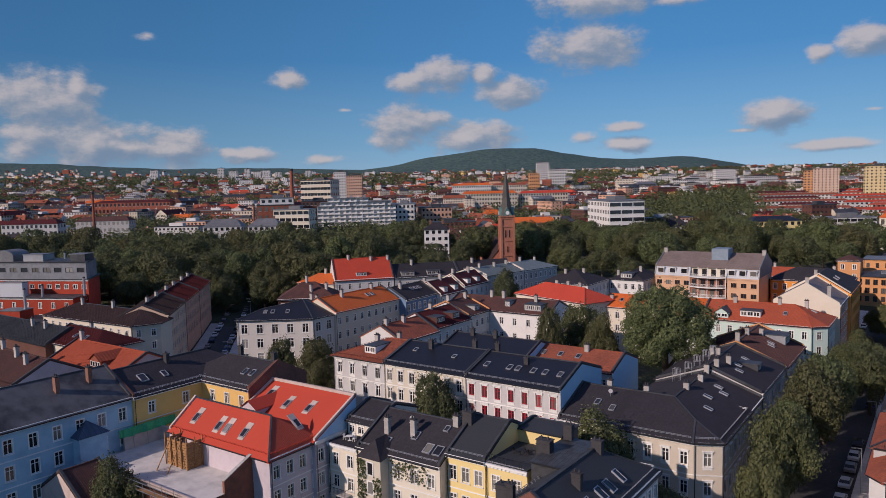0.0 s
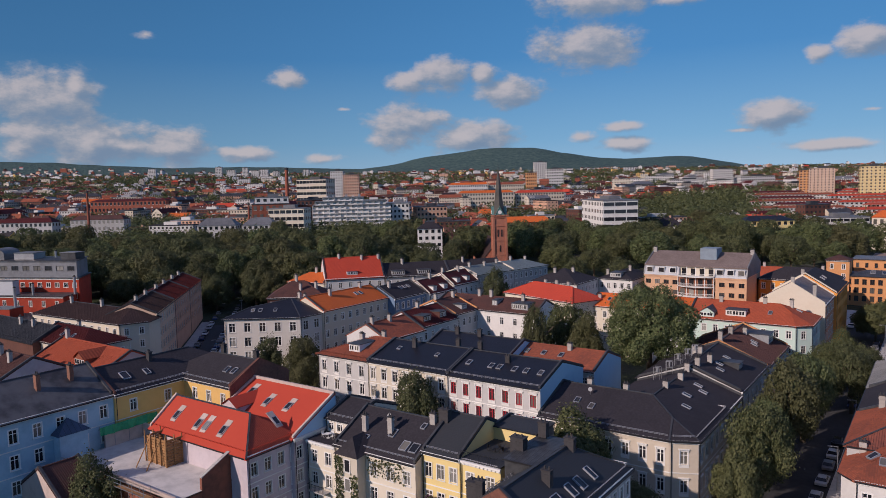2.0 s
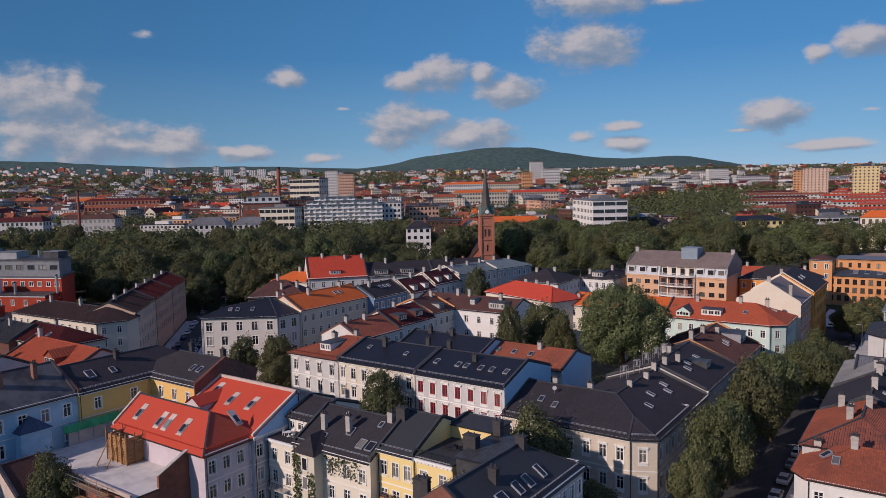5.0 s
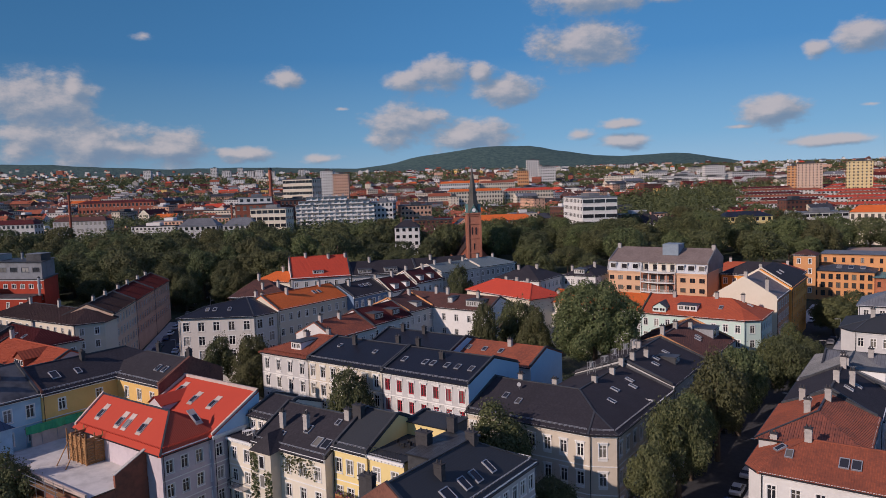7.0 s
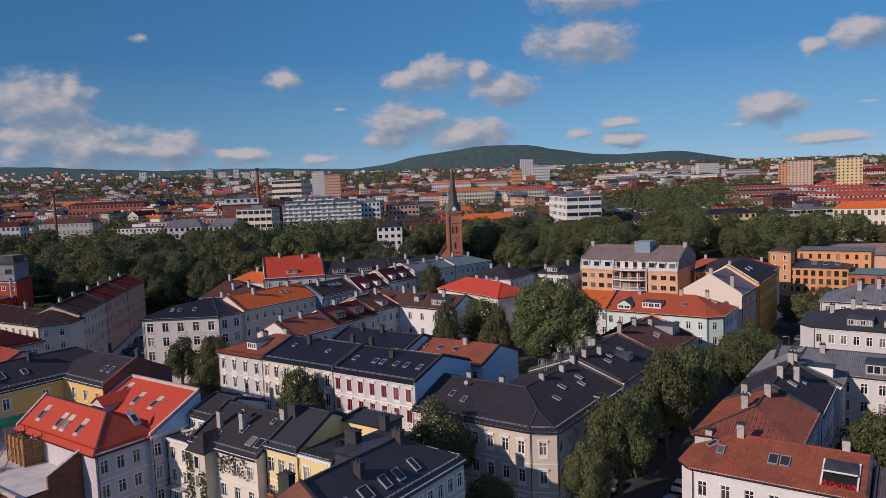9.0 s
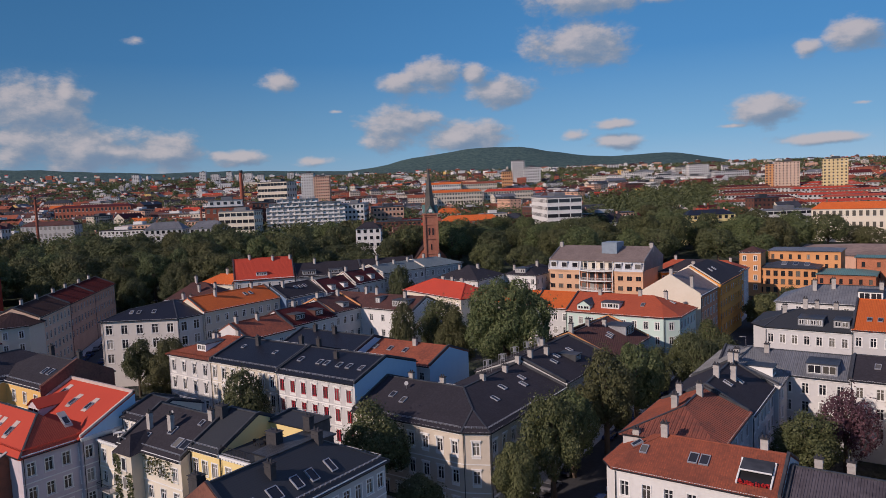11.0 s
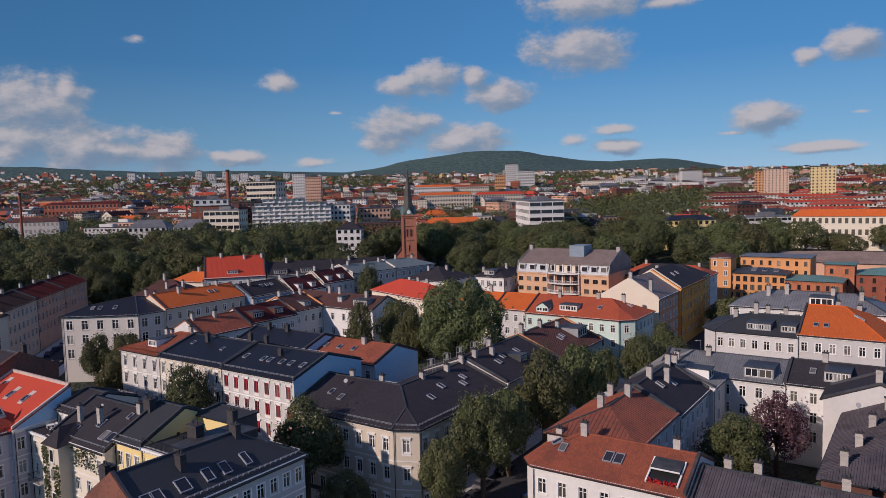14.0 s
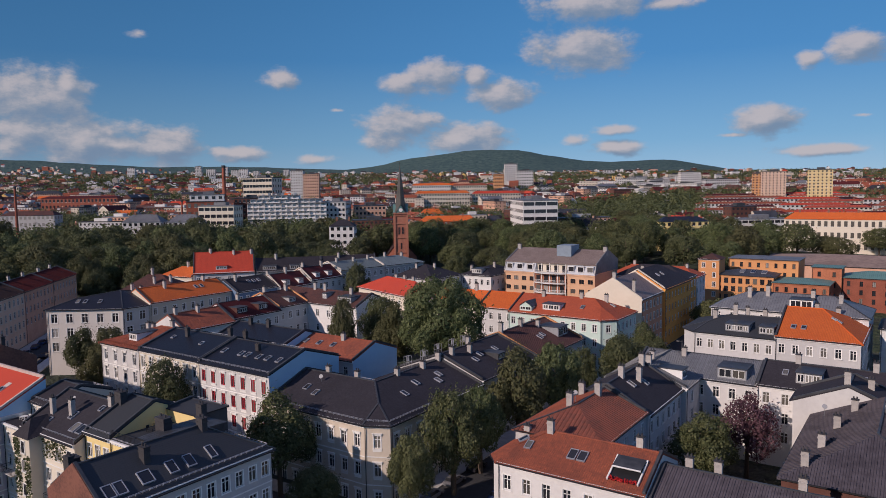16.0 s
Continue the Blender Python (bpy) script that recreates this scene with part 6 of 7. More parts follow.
# terraces of red-roofed apartment houses
for k in range(11):
    d = 540 + 31 * k
    for q in range(3):
        s = 292 + 13 * k + q * (66 + 3 * k)
        block("red-roofed terraced apartment house", d + 7 * ((k + 2 * q) % 3), s + 17 * math.sin(k * 2.3 + q), 44 + 2 * k + 7 * ((k * 3 + q) % 3), 11, relief(d, s) + 11.5 + 1.2 * ((k + q) % 3), (P_WHITE, P_CREAM, P_LGREY)[(k + q) % 3], (R_BRED, R_RUST, R_WINE, R_RCORR, R_BRED, R_RED)[(k * 2 + q * 3) % 6], 4, 15, -12 + 5 * math.sin(k), 0.34)
stack("tall red-brown brick factory chimney", 585, -123.7, 1.9, 71.2, P_BRICK)
stack("slim brown brick chimney", 509, -250.7, 1.1, 55.6, P_BRICK)
stack("slim brown chimney beside a brick block", 548, -146, 1.0, 44, P_BRICK)


# ---- distant town ----
SKYLINE = [(-1050, 27, 142), (-807, 23, 144), (-762, 31, 133), (-710, 20, 140), (-674, 27, 129), (-642, 31, 132), (-597, 23, 125), (-488, 23, 128), (692, 39, 110)]


def balcony_block(label, d, s, w, deep, low, tiers, bay=4.4, turn=0.0):
    """A white terraced block: tiers of (floors, setback, trim at each end), every floor with slab, parapet, dividers and glazing."""
    x, y = at(d, s)
    root = thing("apartment_building", (x, y, low), label, "building")
    m = Matrix.Rotation(math.atan2(SIDE.y, SIDE.x) + radians(turn), 4, "Z")
    z = 0.0
    for floors, back, ends in tiers:
        a, e = -w / 2 + ends[0], w / 2 - ends[1]
        b = MB()
        b.box(a, e, back + 1.5, deep, z, z + floors * 3.1, m)
        part("wall", b.mesh("wall", P_WHITE), root)
        for j in range(floors):
            zz = z + j * 3.1
            b = MB()
            b.box(a - 0.2, e + 0.2, back, back + 1.7, zz - 0.16, zz + 0.14, m)
            part("balcony_slab", b.mesh("balcony_slab", P_WHITE), root)
            b, c, f = MB(), MB(), MB()
            n = max(2, int((e - a) / bay))
            for k in range(n):
                u0, u1 = a + (e - a) * k / n, a + (e - a) * (k + 1) / n
                b.box(u0 - 0.14, u0 + 0.14, back + 0.1, back + 1.5, zz + 0.14, zz + 2.94, m)
                if (k + j) % 3 != 2:
                    c.box(u0 + 0.3, u1 - 0.3, back + 0.02, back + 0.12, zz + 0.14, zz + 1.05, m)
                f.box(u0 + 0.5, u1 - 0.7, back + 1.6, back + 1.52, zz + 0.3, zz + 2.6, m)
            tagged(part("balcony_dividers", b.mesh("balcony_dividers", P_WHITE), root), kind="stuff")
            tagged(part("balcony_parapet", c.mesh("balcony_parapet", T_WHITE), root), kind="stuff")
            tagged(part("glazing", f.mesh("glazing", GLASS), root), kind="stuff")
        z += floors * 3.1
        b = MB()
        b.box(a - 0.3, e + 0.3, back - 0.1, deep, z, z + 0.4, m)
        part("roof", b.mesh("roof", R_GREY), root)
    for k in range(6):
        u = -w / 2 + tiers[-1][2][0] + 3 + k * (w - sum(tiers[-1][2]) - 6) / 5
        b = MB()
        b.box(u - 0.9, u + 0.9, deep * 0.5, deep * 0.5 + 2, z + 0.4, z + 1.5 + 0.8 * (k % 2), m)
        part("roof_box", b.mesh("roof_box", (P_LGREY, T_ZINC)[k % 2]), root)


def far_town():
    """Thousands of far houses and tree clumps, thinning towards the hills."""
    g = random.Random(9)
    walls = [P_WHITE, P_CREAM, P_SAND, P_LGREY, P_PINK, P_BRICK, P_OCHRE, P_BROWNWALL]
    roofs = [R_BRED, R_RED, R_ORANGE, R_BROWN, R_LEAD, R_WINE, R_GREY, R_DARK]
    mats = walls + roofs + [T_DARK]
    dark = len(mats) - 1
    chunk = MB()
    taken = [(565, -70, 45), (590, -20, 40), (560, -128, 30), (700, -125, 25), (478, 115, 36), (480, 58, 30), (480, -136, 32), (520, -300, 30), (530, -255, 30), (430, 203, 25), (408, 249, 40), (395, 300, 30), (900, 95, 60), (1105, 75, 60), (850, 455, 30), (770, 472, 25), (1000, -134, 25)]
    taken += [(720, 300, 110), (720, 420, 110), (600, 340, 70), (850, 380, 60)]

    def wooded(d, s):
        """Where parks and gardens lie between the streets."""
        return (0.5 if 480 < d < 760 and 165 < s < 268 else 0.0) + noise.noise((d * 0.0042 + 3.0, s * 0.0034, 2.0)) + 0.45 * noise.noise((d * 0.013, s * 0.010, 7.0))

    spots = {}
    for k in range(8200):
        d = 470 + 3450 * g.random() ** 1.25
        s = g.uniform(-1, 1) * (0.70 * d + 60)
        if any(abs(d - a) < r and abs(s - b) < r for a, b, r in taken):
            continue
        if d < 640 and (s > 190 and d > 520 or s > 300 or abs(s + 70) < 60 or d < 520 and s < 0):
            continue
        if d > 3460 and s > -900 or d > 3750:
            continue
        wood = wooded(d, s)
        if wood > 0.05 and g.random() < 0.88:
            continue
        keep = 10.5 if d < 1500 else 8.5
        cell = (int(d // 24), int(s // 24))
        if any(abs(d - a) < keep and abs(s - b) < keep for i in (-1, 0, 1) for j in (-1, 0, 1) for a, b in spots.get((cell[0] + i, cell[1] + j), ())):
            continue
        spots.setdefault(cell, []).append((d, s))
        x, y = at(d, s)
        z = relief(d, s)
        big = g.random() < (0.13 if d < 2200 else 0.07)
        L = g.uniform(16, 40) * (1 if d < 1400 else 0.9)
        B = g.uniform(9.5, 12.5)
        H = g.uniform(8, 14) if not big else g.uniform(14, 21)
        if d > 1700 and not big:
            L, H, B = g.uniform(9, 20), g.uniform(6, 9), g.uniform(8, 11)
        if s < -60 and d < 900:
            H += 2
        # blocks keep to the lie of their streets
        lie = 40 * noise.noise((d * 0.0022, s * 0.0022, 11.0))
        turn = g.choice((0, 0, 90)) + lie + g.uniform(-6, 6) + 35
        m = Matrix.Translation((x, y, z)) @ Matrix.Rotation(radians(turn), 4, "Z")
        wi = g.choices(range(8), (2.6, 2.4, 2.6, 2.6, 2.6, 2.6, 0.5, 2.6) if d < 2300 else (6, 3, 2, 4, 1.5, 1.5, 0.4, 1.5))[0]
        ri = 8 + g.choices(range(8), (7, 1.2, 1.4, 5, 3, 4, 2, 3.5))[0]
        chunk.box(-L / 2, L / 2, -B / 2, B / 2, -6, H, m, wi)
        flat = g.random() < (0.75 if big else 0.12)
        if flat:
            chunk.box(-L / 2 - 0.2, L / 2 + 0.2, -B / 2 - 0.2, B / 2 + 0.2, H, H + 0.6, m, 8 + g.choice((4, 6, 7)))
            chunk.box(-L / 5, L / 9, -B / 4, B / 4, H + 0.6, H + 2.8, m, g.choice((0, 3, 12)))
        else:
            t = B * g.uniform(0.30, 0.42)
            hip = B * 0.4 if g.random() < 0.4 else -0.4
            P = [m @ Vector(q) for q in ((-L / 2 - 0.4, -B / 2 - 0.5, H - 0.3), (L / 2 + 0.4, -B / 2 - 0.5, H - 0.3), (L / 2 + 0.4, B / 2 + 0.5, H - 0.3), (-L / 2 - 0.4, B / 2 + 0.5, H - 0.3))]
            r0, r1 = m @ Vector((-L / 2 + hip, 0, H + t)), m @ Vector((L / 2 - hip, 0, H + t))
            chunk.poly([P[0], P[1], r1, r0], [(0, 0), (L, 0), (L, 6), (0, 6)], ri)
            chunk.poly([P[2], P[3], r0, r1], [(0, 0), (L, 0), (L, 6), (0, 6)], ri)
            end = ri if hip > 0 else wi
            chunk.poly([P[1], P[2], r1], [(0, 0), (B, 0), (B / 2, 6)], end)
            chunk.poly([P[3], P[0], r0], [(0, 0), (B, 0), (B / 2, 6)], end)
            for q in range(g.randint(1, 4) if d < 1800 else 1):
                u = g.uniform(-L / 2.4, L / 2.4)
                chunk.box(u - 0.5, u + 0.5, -0.4, 0.4, H + t - 1.4, H + t + 1.3, m, g.choice((0, 4, 5, 12)))
            if d < 1300 and L > 18:
                for q in range(g.randint(0, 3)):
                    u, sd = g.uniform(-L / 2.6, L / 2.6), g.choice((-1, 1))
                    chunk.box(u - 1.3, u + 1.3, min(0, sd * B * 0.42), max(0, sd * B * 0.42), H + 0.2, H + t * 0.62, m, g.choice((0, 3, 12, ri)))
        rows = max(2, int(H / 3.1))
        cols = max(3, int(L / (3.0 if d < 1300 else 4.5)))
        if d < 2300:
            for j in range(rows):
                for q in range(cols):
                    u, zz = -L / 2 + (q + 0.5) * L / cols, (j + 0.55) * H / rows
                    hw = min(0.8, L / cols * 0.26)
                    for sd in (-1, 1):
                        yy = sd * (B / 2 + 0.05)
                        chunk.poly([m @ Vector(v) for v in ((u - hw, yy, zz - 0.75), (u + hw, yy, zz - 0.75), (u + hw, yy, zz + 0.75), (u - hw, yy, zz + 0.75))], mi=dark)
                for q in range(3):
                    v0 = -B / 2 + (q + 0.5) * B / 3
                    zz = (j + 0.55) * H / rows
                    for sd in (-1, 1):
                        xx = sd * (L / 2 + 0.05)
                        chunk.poly([m @ Vector(v) for v in ((xx, v0 - 0.5, zz - 0.75), (xx, v0 + 0.5, zz - 0.75), (xx, v0 + 0.5, zz + 0.75), (xx, v0 - 0.5, zz + 0.75))], mi=dark)
    ob = new("distant_town_houses", chunk.mesh("distant_town_houses", mats))
    tagged(ob, "distant town houses with red, brown and grey roofs", "houses", kind="stuff")
    # tree clumps: thick where the parks lie, singly between the houses, and up the slopes
    gen = np.random.default_rng(3)
    n = 30000
    d = 455 + 3600 * gen.random(n) ** 1.35
    s = gen.uniform(-1, 1, n) * (0.70 * d + 60)
    luck = gen.random(n)
    pts, nor, sizes = [], [], []
    for dd, ss, lk in zip(d, s, luck):
        if 545 < dd < 900 and 258 + (dd - 540) * 0.4 < ss < 560 or dd > 3250 and ss > -900 or dd > 3330:
            continue
        if lk > (1.0 if wooded(dd, ss) > 0.02 else 0.42 if dd < 2400 else 0.75):
            continue
        if spots.get((int(dd // 24), int(ss // 24))) and lk > 0.30:
            continue
        x, y = at(dd, ss)
        z = relief(dd, ss)
        r = gen.uniform(4.5, 8)
        h = gen.uniform(11, 17) + (3.0 if wooded(dd, ss) > 0.05 else 0.0)
        m = 100 if dd < 800 else 50 if dd < 1300 else 22
        if dd > 1300:
            r = r * 1.2
        v = gen.normal(size=(m, 3))
        v[:, 2] = np.abs(v[:, 2]) * 1.1
        v /= np.linalg.norm(v, axis=1)[:, None]
        nor.append(v + gen.normal(scale=0.35, size=(m, 3)))
        ripple = 0.86 + 0.16 * np.sin(v[:, :1] * 5 + ss) * np.sin(v[:, 1:2] * 5 + dd) + gen.uniform(-0.06, 0.08, size=(m, 1))
        pts.append(v * ripple * [r, r, h] + [x, y, z])
        sizes.append(np.full(m, 0.75 if dd < 800 else 1.1 if dd < 1300 else 1.9))
    pos, nor = np.concatenate(pts), np.concatenate(nor)
    sz = (np.concatenate(sizes) * gen.uniform(0.6, 1.3, size=len(pos)))[:, None]
    m = len(pos)
    nor /= np.linalg.norm(nor, axis=1)[:, None]
    a = np.cross(nor, gen.normal(size=(m, 3)))
    a /= np.linalg.norm(a, axis=1)[:, None] + 1e-9
    b = np.cross(nor, a)
    quad = np.stack([pos - a * sz, pos - b * sz, pos + a * sz, pos + b * sz], 1).reshape(-1, 3)
    me = bpy.data.meshes.new("distant_trees")
    me.from_pydata(quad.tolist(), [], np.arange(m * 4).reshape(-1, 4).tolist())
    me.materials.append(LEAF_DARK)
    tagged(new("distant_trees", me), "distant green trees between the houses", "trees", kind="stuff")


balcony_block("white terraced apartment block with balconies and set-back penthouses", 565, -68.5, 62, 16, 12.0, [(9, 0.0, (0, 0)), (1, 2.0, (2, 4)), (1, 4.0, (8, 22))], turn=4)
far_town()
# slim blocks of flats on the skyline
for s, w, top in SKYLINE:
    block("pale tower block of flats on the skyline", 2600, s, w, 16, top, P_LGREY, R_LEAD, 9, 4)


# ---- streets ----
def street(name, a, b, width, z0, z1, label):
    """A carriageway with raised kerbs and pavements on both sides, from a to b."""
    a, b = Vector(a), Vector(b)
    e = (b - a).normalized()
    n = Vector((-e.y, e.x))
    ln = (b - a).length

    def strip(nm, u0, u1, lift, material, lab):
        g = MB()
        k = max(1, int(ln / 20))
        for i in range(k):
            f0, f1 = i / k, (i + 1) / k
            p, q = a + e * ln * f0, a + e * ln * f1
            za, zb = z0 + (z1 - z0) * f0 + lift, z0 + (z1 - z0) * f1 + lift
            g.poly([(*(p + n * u0), za), (*(q + n * u0), zb), (*(q + n * u1), zb), (*(p + n * u1), za)])
            for u in (u0, u1):
                g.poly([(*(p + n * u), za - 0.6), (*(q + n * u), zb - 0.6), (*(q + n * u), zb), (*(p + n * u), za)])
        ob = new(nm, g.weld().mesh(nm, material))
        tagged(ob, lab, nm, kind="structure")

    strip("road", -width / 2, width / 2, 0.30, ASPHALT, label)
    strip("pavement", -width / 2 - 3.2, -width / 2, 0.44, CONCRETE, "grey paved pavement along the street")
    strip("pavement", width / 2, width / 2 + 3.2, 0.44, CONCRETE, "grey paved pavement along the street")


street("road", (-1.7, 60), (-1.7, 300), 11.5, 0, 3.0, "dark asphalt street between tall houses")
street("road", (-150, 97.2), (-12, 97.2), 8.0, 0, -0.2, "dark asphalt cross street")
street("road", (-110, 105), (-110, 240), 8.0, 0.5, 3.0, "dark asphalt side street with small trees")
street("road", (-148, 112), (-236, 198), 9.0, 0.6, 3.4, "dark asphalt street with parked cars")
street("road", (-260, 178), (-90, 300), 8.0, 3.0, 7.0, "asphalt road along the park")


def car(x, y, z, turn, paint, label):
    root = thing("parked_car", (x, y, z), label, "car", "parked cars")
    m = Matrix.Rotation(radians(turn), 4, "Z")
    root.matrix_basis = Matrix.Translation((x, y, z)) @ m
    key = ("car", paint.name)
    if key not in CACHE:
        b = MB()
        prof = [(-2.15, 0.35), (-2.15, 0.80), (-1.95, 0.92), (-1.45, 0.98), (1.0, 0.95), (2.0, 0.80), (2.15, 0.60), (2.15, 0.35)]
        for k in (-1, 1):
            pts = [(u, k * 0.88, v) for u, v in prof]
            b.poly(pts if k < 0 else pts[::-1])
        for (u0, v0), (u1, v1) in zip(prof, prof[1:] + prof[:1]):
            b.poly([(u0, -0.88, v0), (u0, 0.88, v0), (u1, 0.88, v1), (u1, -0.88, v1)])
        cab = MB()
        lo = [(-1.6, 0.97), (1.05, 0.95)]
        hi = [(-1.25, 1.44), (0.35, 1.44)]
        for k in (-1, 1):
            q = [(lo[0][0], k * 0.82, lo[0][1]), (lo[1][0], k * 0.82, lo[1][1]), (hi[1][0], k * 0.66, hi[1][1]), (hi[0][0], k * 0.66, hi[0][1])]
            cab.poly(q if k < 0 else q[::-1])
        for i, j in ((0, 0), (1, 1)):
            cab.poly([(lo[i][0], -0.82, lo[i][1]), (lo[i][0], 0.82, lo[i][1]), (hi[j][0], 0.66, hi[j][1]), (hi[j][0], -0.66, hi[j][1])])
        top = MB()
        top.box(-1.27, 0.37, -0.67, 0.67, 1.42, 1.48)
        wh = MB()
        wh.cyl(0, 0, -0.1, 0.1, 0.32, 0.32, 12, Matrix.Rotation(radians(90), 4, "X"))
        CACHE[key] = (b.weld().mesh("body", paint), cab.mesh("cabin", GLASS), top.mesh("roof", paint), wh.mesh("wheel", T_DARK))
    b, c, t, w = CACHE[key]
    part("body", b, root)
    part("cabin", c, root)
    part("roof", t, root)
    for u in (-1.35, 1.35):
        for v in (-0.82, 0.82):
            part("wheel", w, root, Matrix.Translation((u, v, 0.33)))


PAINTS = [("silver", mat("silver_car_paint", (0.45, 0.46, 0.48), 0.3, 0.03, 3, spec=0.6)), ("black", mat("black_car_paint", (0.02, 0.02, 0.024), 0.25, 0.03, 3, spec=0.6)), ("white", mat("white_car_paint", (0.7, 0.7, 0.7), 0.3, 0.03, 3, spec=0.6)), ("dark blue", mat("blue_car_paint", (0.03, 0.05, 0.12), 0.25, 0.03, 3, spec=0.6)), ("grey", mat("grey_car_paint", (0.16, 0.16, 0.17), 0.3, 0.03, 3, spec=0.6))]
g = random.Random(21)
for side, off in ((1, 3.6), (-1, 3.6)):
    u = 60.0
    while u < 285:
        u += g.uniform(5.2, 7.5)
        if g.random() < 0.5:
            c, m = g.choice(PAINTS)
            car(-1.7 + side * 4.5, u, 0.30 + 3.0 * (u - 60) / 240, 90 + g.uniform(-2, 2), m, c + " car parked along the street")
e = Vector((-0.715, 0.699))
n = Vector((-0.699, -0.715))
for side in (1, -1):
    u = 4.0
    while u < 118:
        u += g.uniform(6.0, 11)
        p = Vector((-148, 112)) + e * u + n * side * 3.3
        c, m = g.choice(PAINTS)
        car(p.x, p.y, 0.9 + 2.8 * u / 123, 135.6 + g.uniform(-2, 2), m, c + " car parked along the kerb")


# ---- roof terrace being rebuilt ----
def work_site():
    root = thing("roof_deck_parapet", (-92, 60, 11.05), "pale concrete parapet round a roof deck being rebuilt", "parapet")
    for nm, q in (("parapet_wall", (-93.0, -92.6, 59.5, 66, 11.0, 13.2)), ("parapet_wall", (-93.0, -86, 66, 66.4, 11.0, 13.4)), ("parapet_wall", (-92.6, -64.9, 53.5, 53.8, 11.0, 11.6))):
        b = MB()
        b.box(*q)
        part(nm, b.mesh(nm, P_PINKY, (-92, 60, 11.05)), root)
    site = thing("timber_formwork", (-79.0, 62.6, 11.05), "square timber formwork box on a concrete deck", "formwork")
    for k in range(10):
        b = MB()
        z = k * 0.42
        for q in ((-2.6, 2.6, -2.6, -2.45), (-2.6, 2.6, 2.45, 2.6), (-2.6, -2.45, -2.6, 2.6), (2.45, 2.6, -2.6, 2.6)):
            b.box(q[0], q[1], q[2], q[3], z + 0.02, z + 0.36)
        part("board_ring", b.mesh("board_ring", TIMBER), site)
    for x in (-2.7, -1.3, 0.0, 1.3, 2.7):
        for y in (-2.75, 2.75):
            b = MB()
            b.box(x - 0.07, x + 0.07, y - 0.07, y + 0.07, 0, 4.4 + 0.6 * abs(math.sin(x * 3 + y)))
            part("post", b.mesh("post", TIMBER), site)
            b = MB()
            b.box(y - 0.07, y + 0.07, x - 0.07, x + 0.07, 0, 4.5 + 0.6 * abs(math.sin(x * 5 + y)))
            part("post", b.mesh("post", TIMBER), site)
    for k in (-1.5, 1.2):
        b = MB()
        b.box(-0.06, 0.06, -0.06, 0.06, 0, 5.2, Matrix.Translation((k, -5.2, 0)) @ Matrix.Rotation(radians(-32), 4, "X"))
        part("prop", b.mesh("prop", TIMBER), site)
    site = thing("green_safety_net", (-92.4, 64, 13.4), "green safety net on a scaffold above the deck", "safety net")
    b = MB()
    n = 24

    def f(v):
        return 0.22 * math.sin(v * 2.1) + 0.12 * math.sin(v * 5.3)

    for k in range(n):
        y0, y1 = 58.6 + 10.2 * k / n, 58.6 + 10.2 * (k + 1) / n
        b.poly([(-92.3 + f(y0), y0, 13.3), (-92.3 + f(y1), y1, 13.3), (-92.4 + 0.4 * f(y1), y1, 14.7 + 0.25 * f(y1)), (-92.4 + 0.4 * f(y0), y0, 14.7 + 0.25 * f(y0))])
        b.poly([(-92.4 + 0.4 * f(y0), y0, 14.7 + 0.25 * f(y0)), (-92.4 + 0.4 * f(y1), y1, 14.7 + 0.25 * f(y1)), (-93.0, y1, 14.2), (-93.0, y0, 14.2)])
    part("net", b.weld().mesh("net", NET, (-92.4, 64, 13.4)), site)
    for k in range(5):
        b = MB()
        b.cyl(-92.5, 58.6 + 2.5 * k, 11.1, 14.9, 0.04, 0.04, 6)
        part("pole", b.mesh("pole", T_ZINC, (-92.4, 64, 13.4)), site)
    site = thing("scaffold", (-76, 53, 0), "galvanised tube scaffold beside the deck", "scaffold")
    for k in range(9):
        for y in (51.9, 53.0):
            b = MB()
            b.cyl(-92 + 2.8 * k, y, -1, 12.4, 0.04, 0.04, 6)
            part("standard", b.mesh("standard", T_ZINC, (-76, 53, 0)), site)
    for z in (3.0, 5.0, 7.0, 9.0, 11.0, 11.6, 12.2):
        b = MB()
        b.box(-92.3, -69, 51.86, 51.94, z, z + 0.06)
        part("ledger", b.mesh("ledger", T_ZINC, (-76, 53, 0)), site)
    for z in (5.0, 7.0, 9.0, 10.9):
        b = MB()
        b.box(-92.3, -69, 52.0, 52.95, z, z + 0.06)
        part("platform", b.mesh("platform", TIMBER, (-76, 53, 0)), site)


work_site()


# ---- small things on the roofs ----
def rack(x, y, z, turn=0.0):
    """A galvanised antenna frame on a roof ridge."""
    root = thing("antenna_frame", (x, y, z), "grey steel frame for antennas on the roof", "antenna frame", "antenna frames")
    root.matrix_basis = Matrix.Translation((x, y, z)) @ Matrix.Rotation(radians(turn), 4, "Z") @ Matrix.Diagonal((0.75, 0.75, 0.7, 1))
    for k in (-0.8, 0.8):
        for j in (-0.6, 0.6):
            b = MB()
            b.box(k - 0.04, k + 0.04, j - 0.04, j + 0.04, -1.0, 2.6)
            part("upright", b.mesh("upright", T_ZINC), root)
    for z0 in (0.9, 2.5):
        for j in (-0.6, 0.6):
            b = MB()
            b.box(-0.85, 0.85, j - 0.04, j + 0.04, z0, z0 + 0.1)
            part("rail", b.mesh("rail", T_ZINC), root)
    for j in (-0.3, 0.4):
        b = MB()
        b.box(-0.16, 0.16, j - 0.08, j + 0.08, 1.1, 2.4)
        part("antenna", b.mesh("antenna", T_ZINC), root)


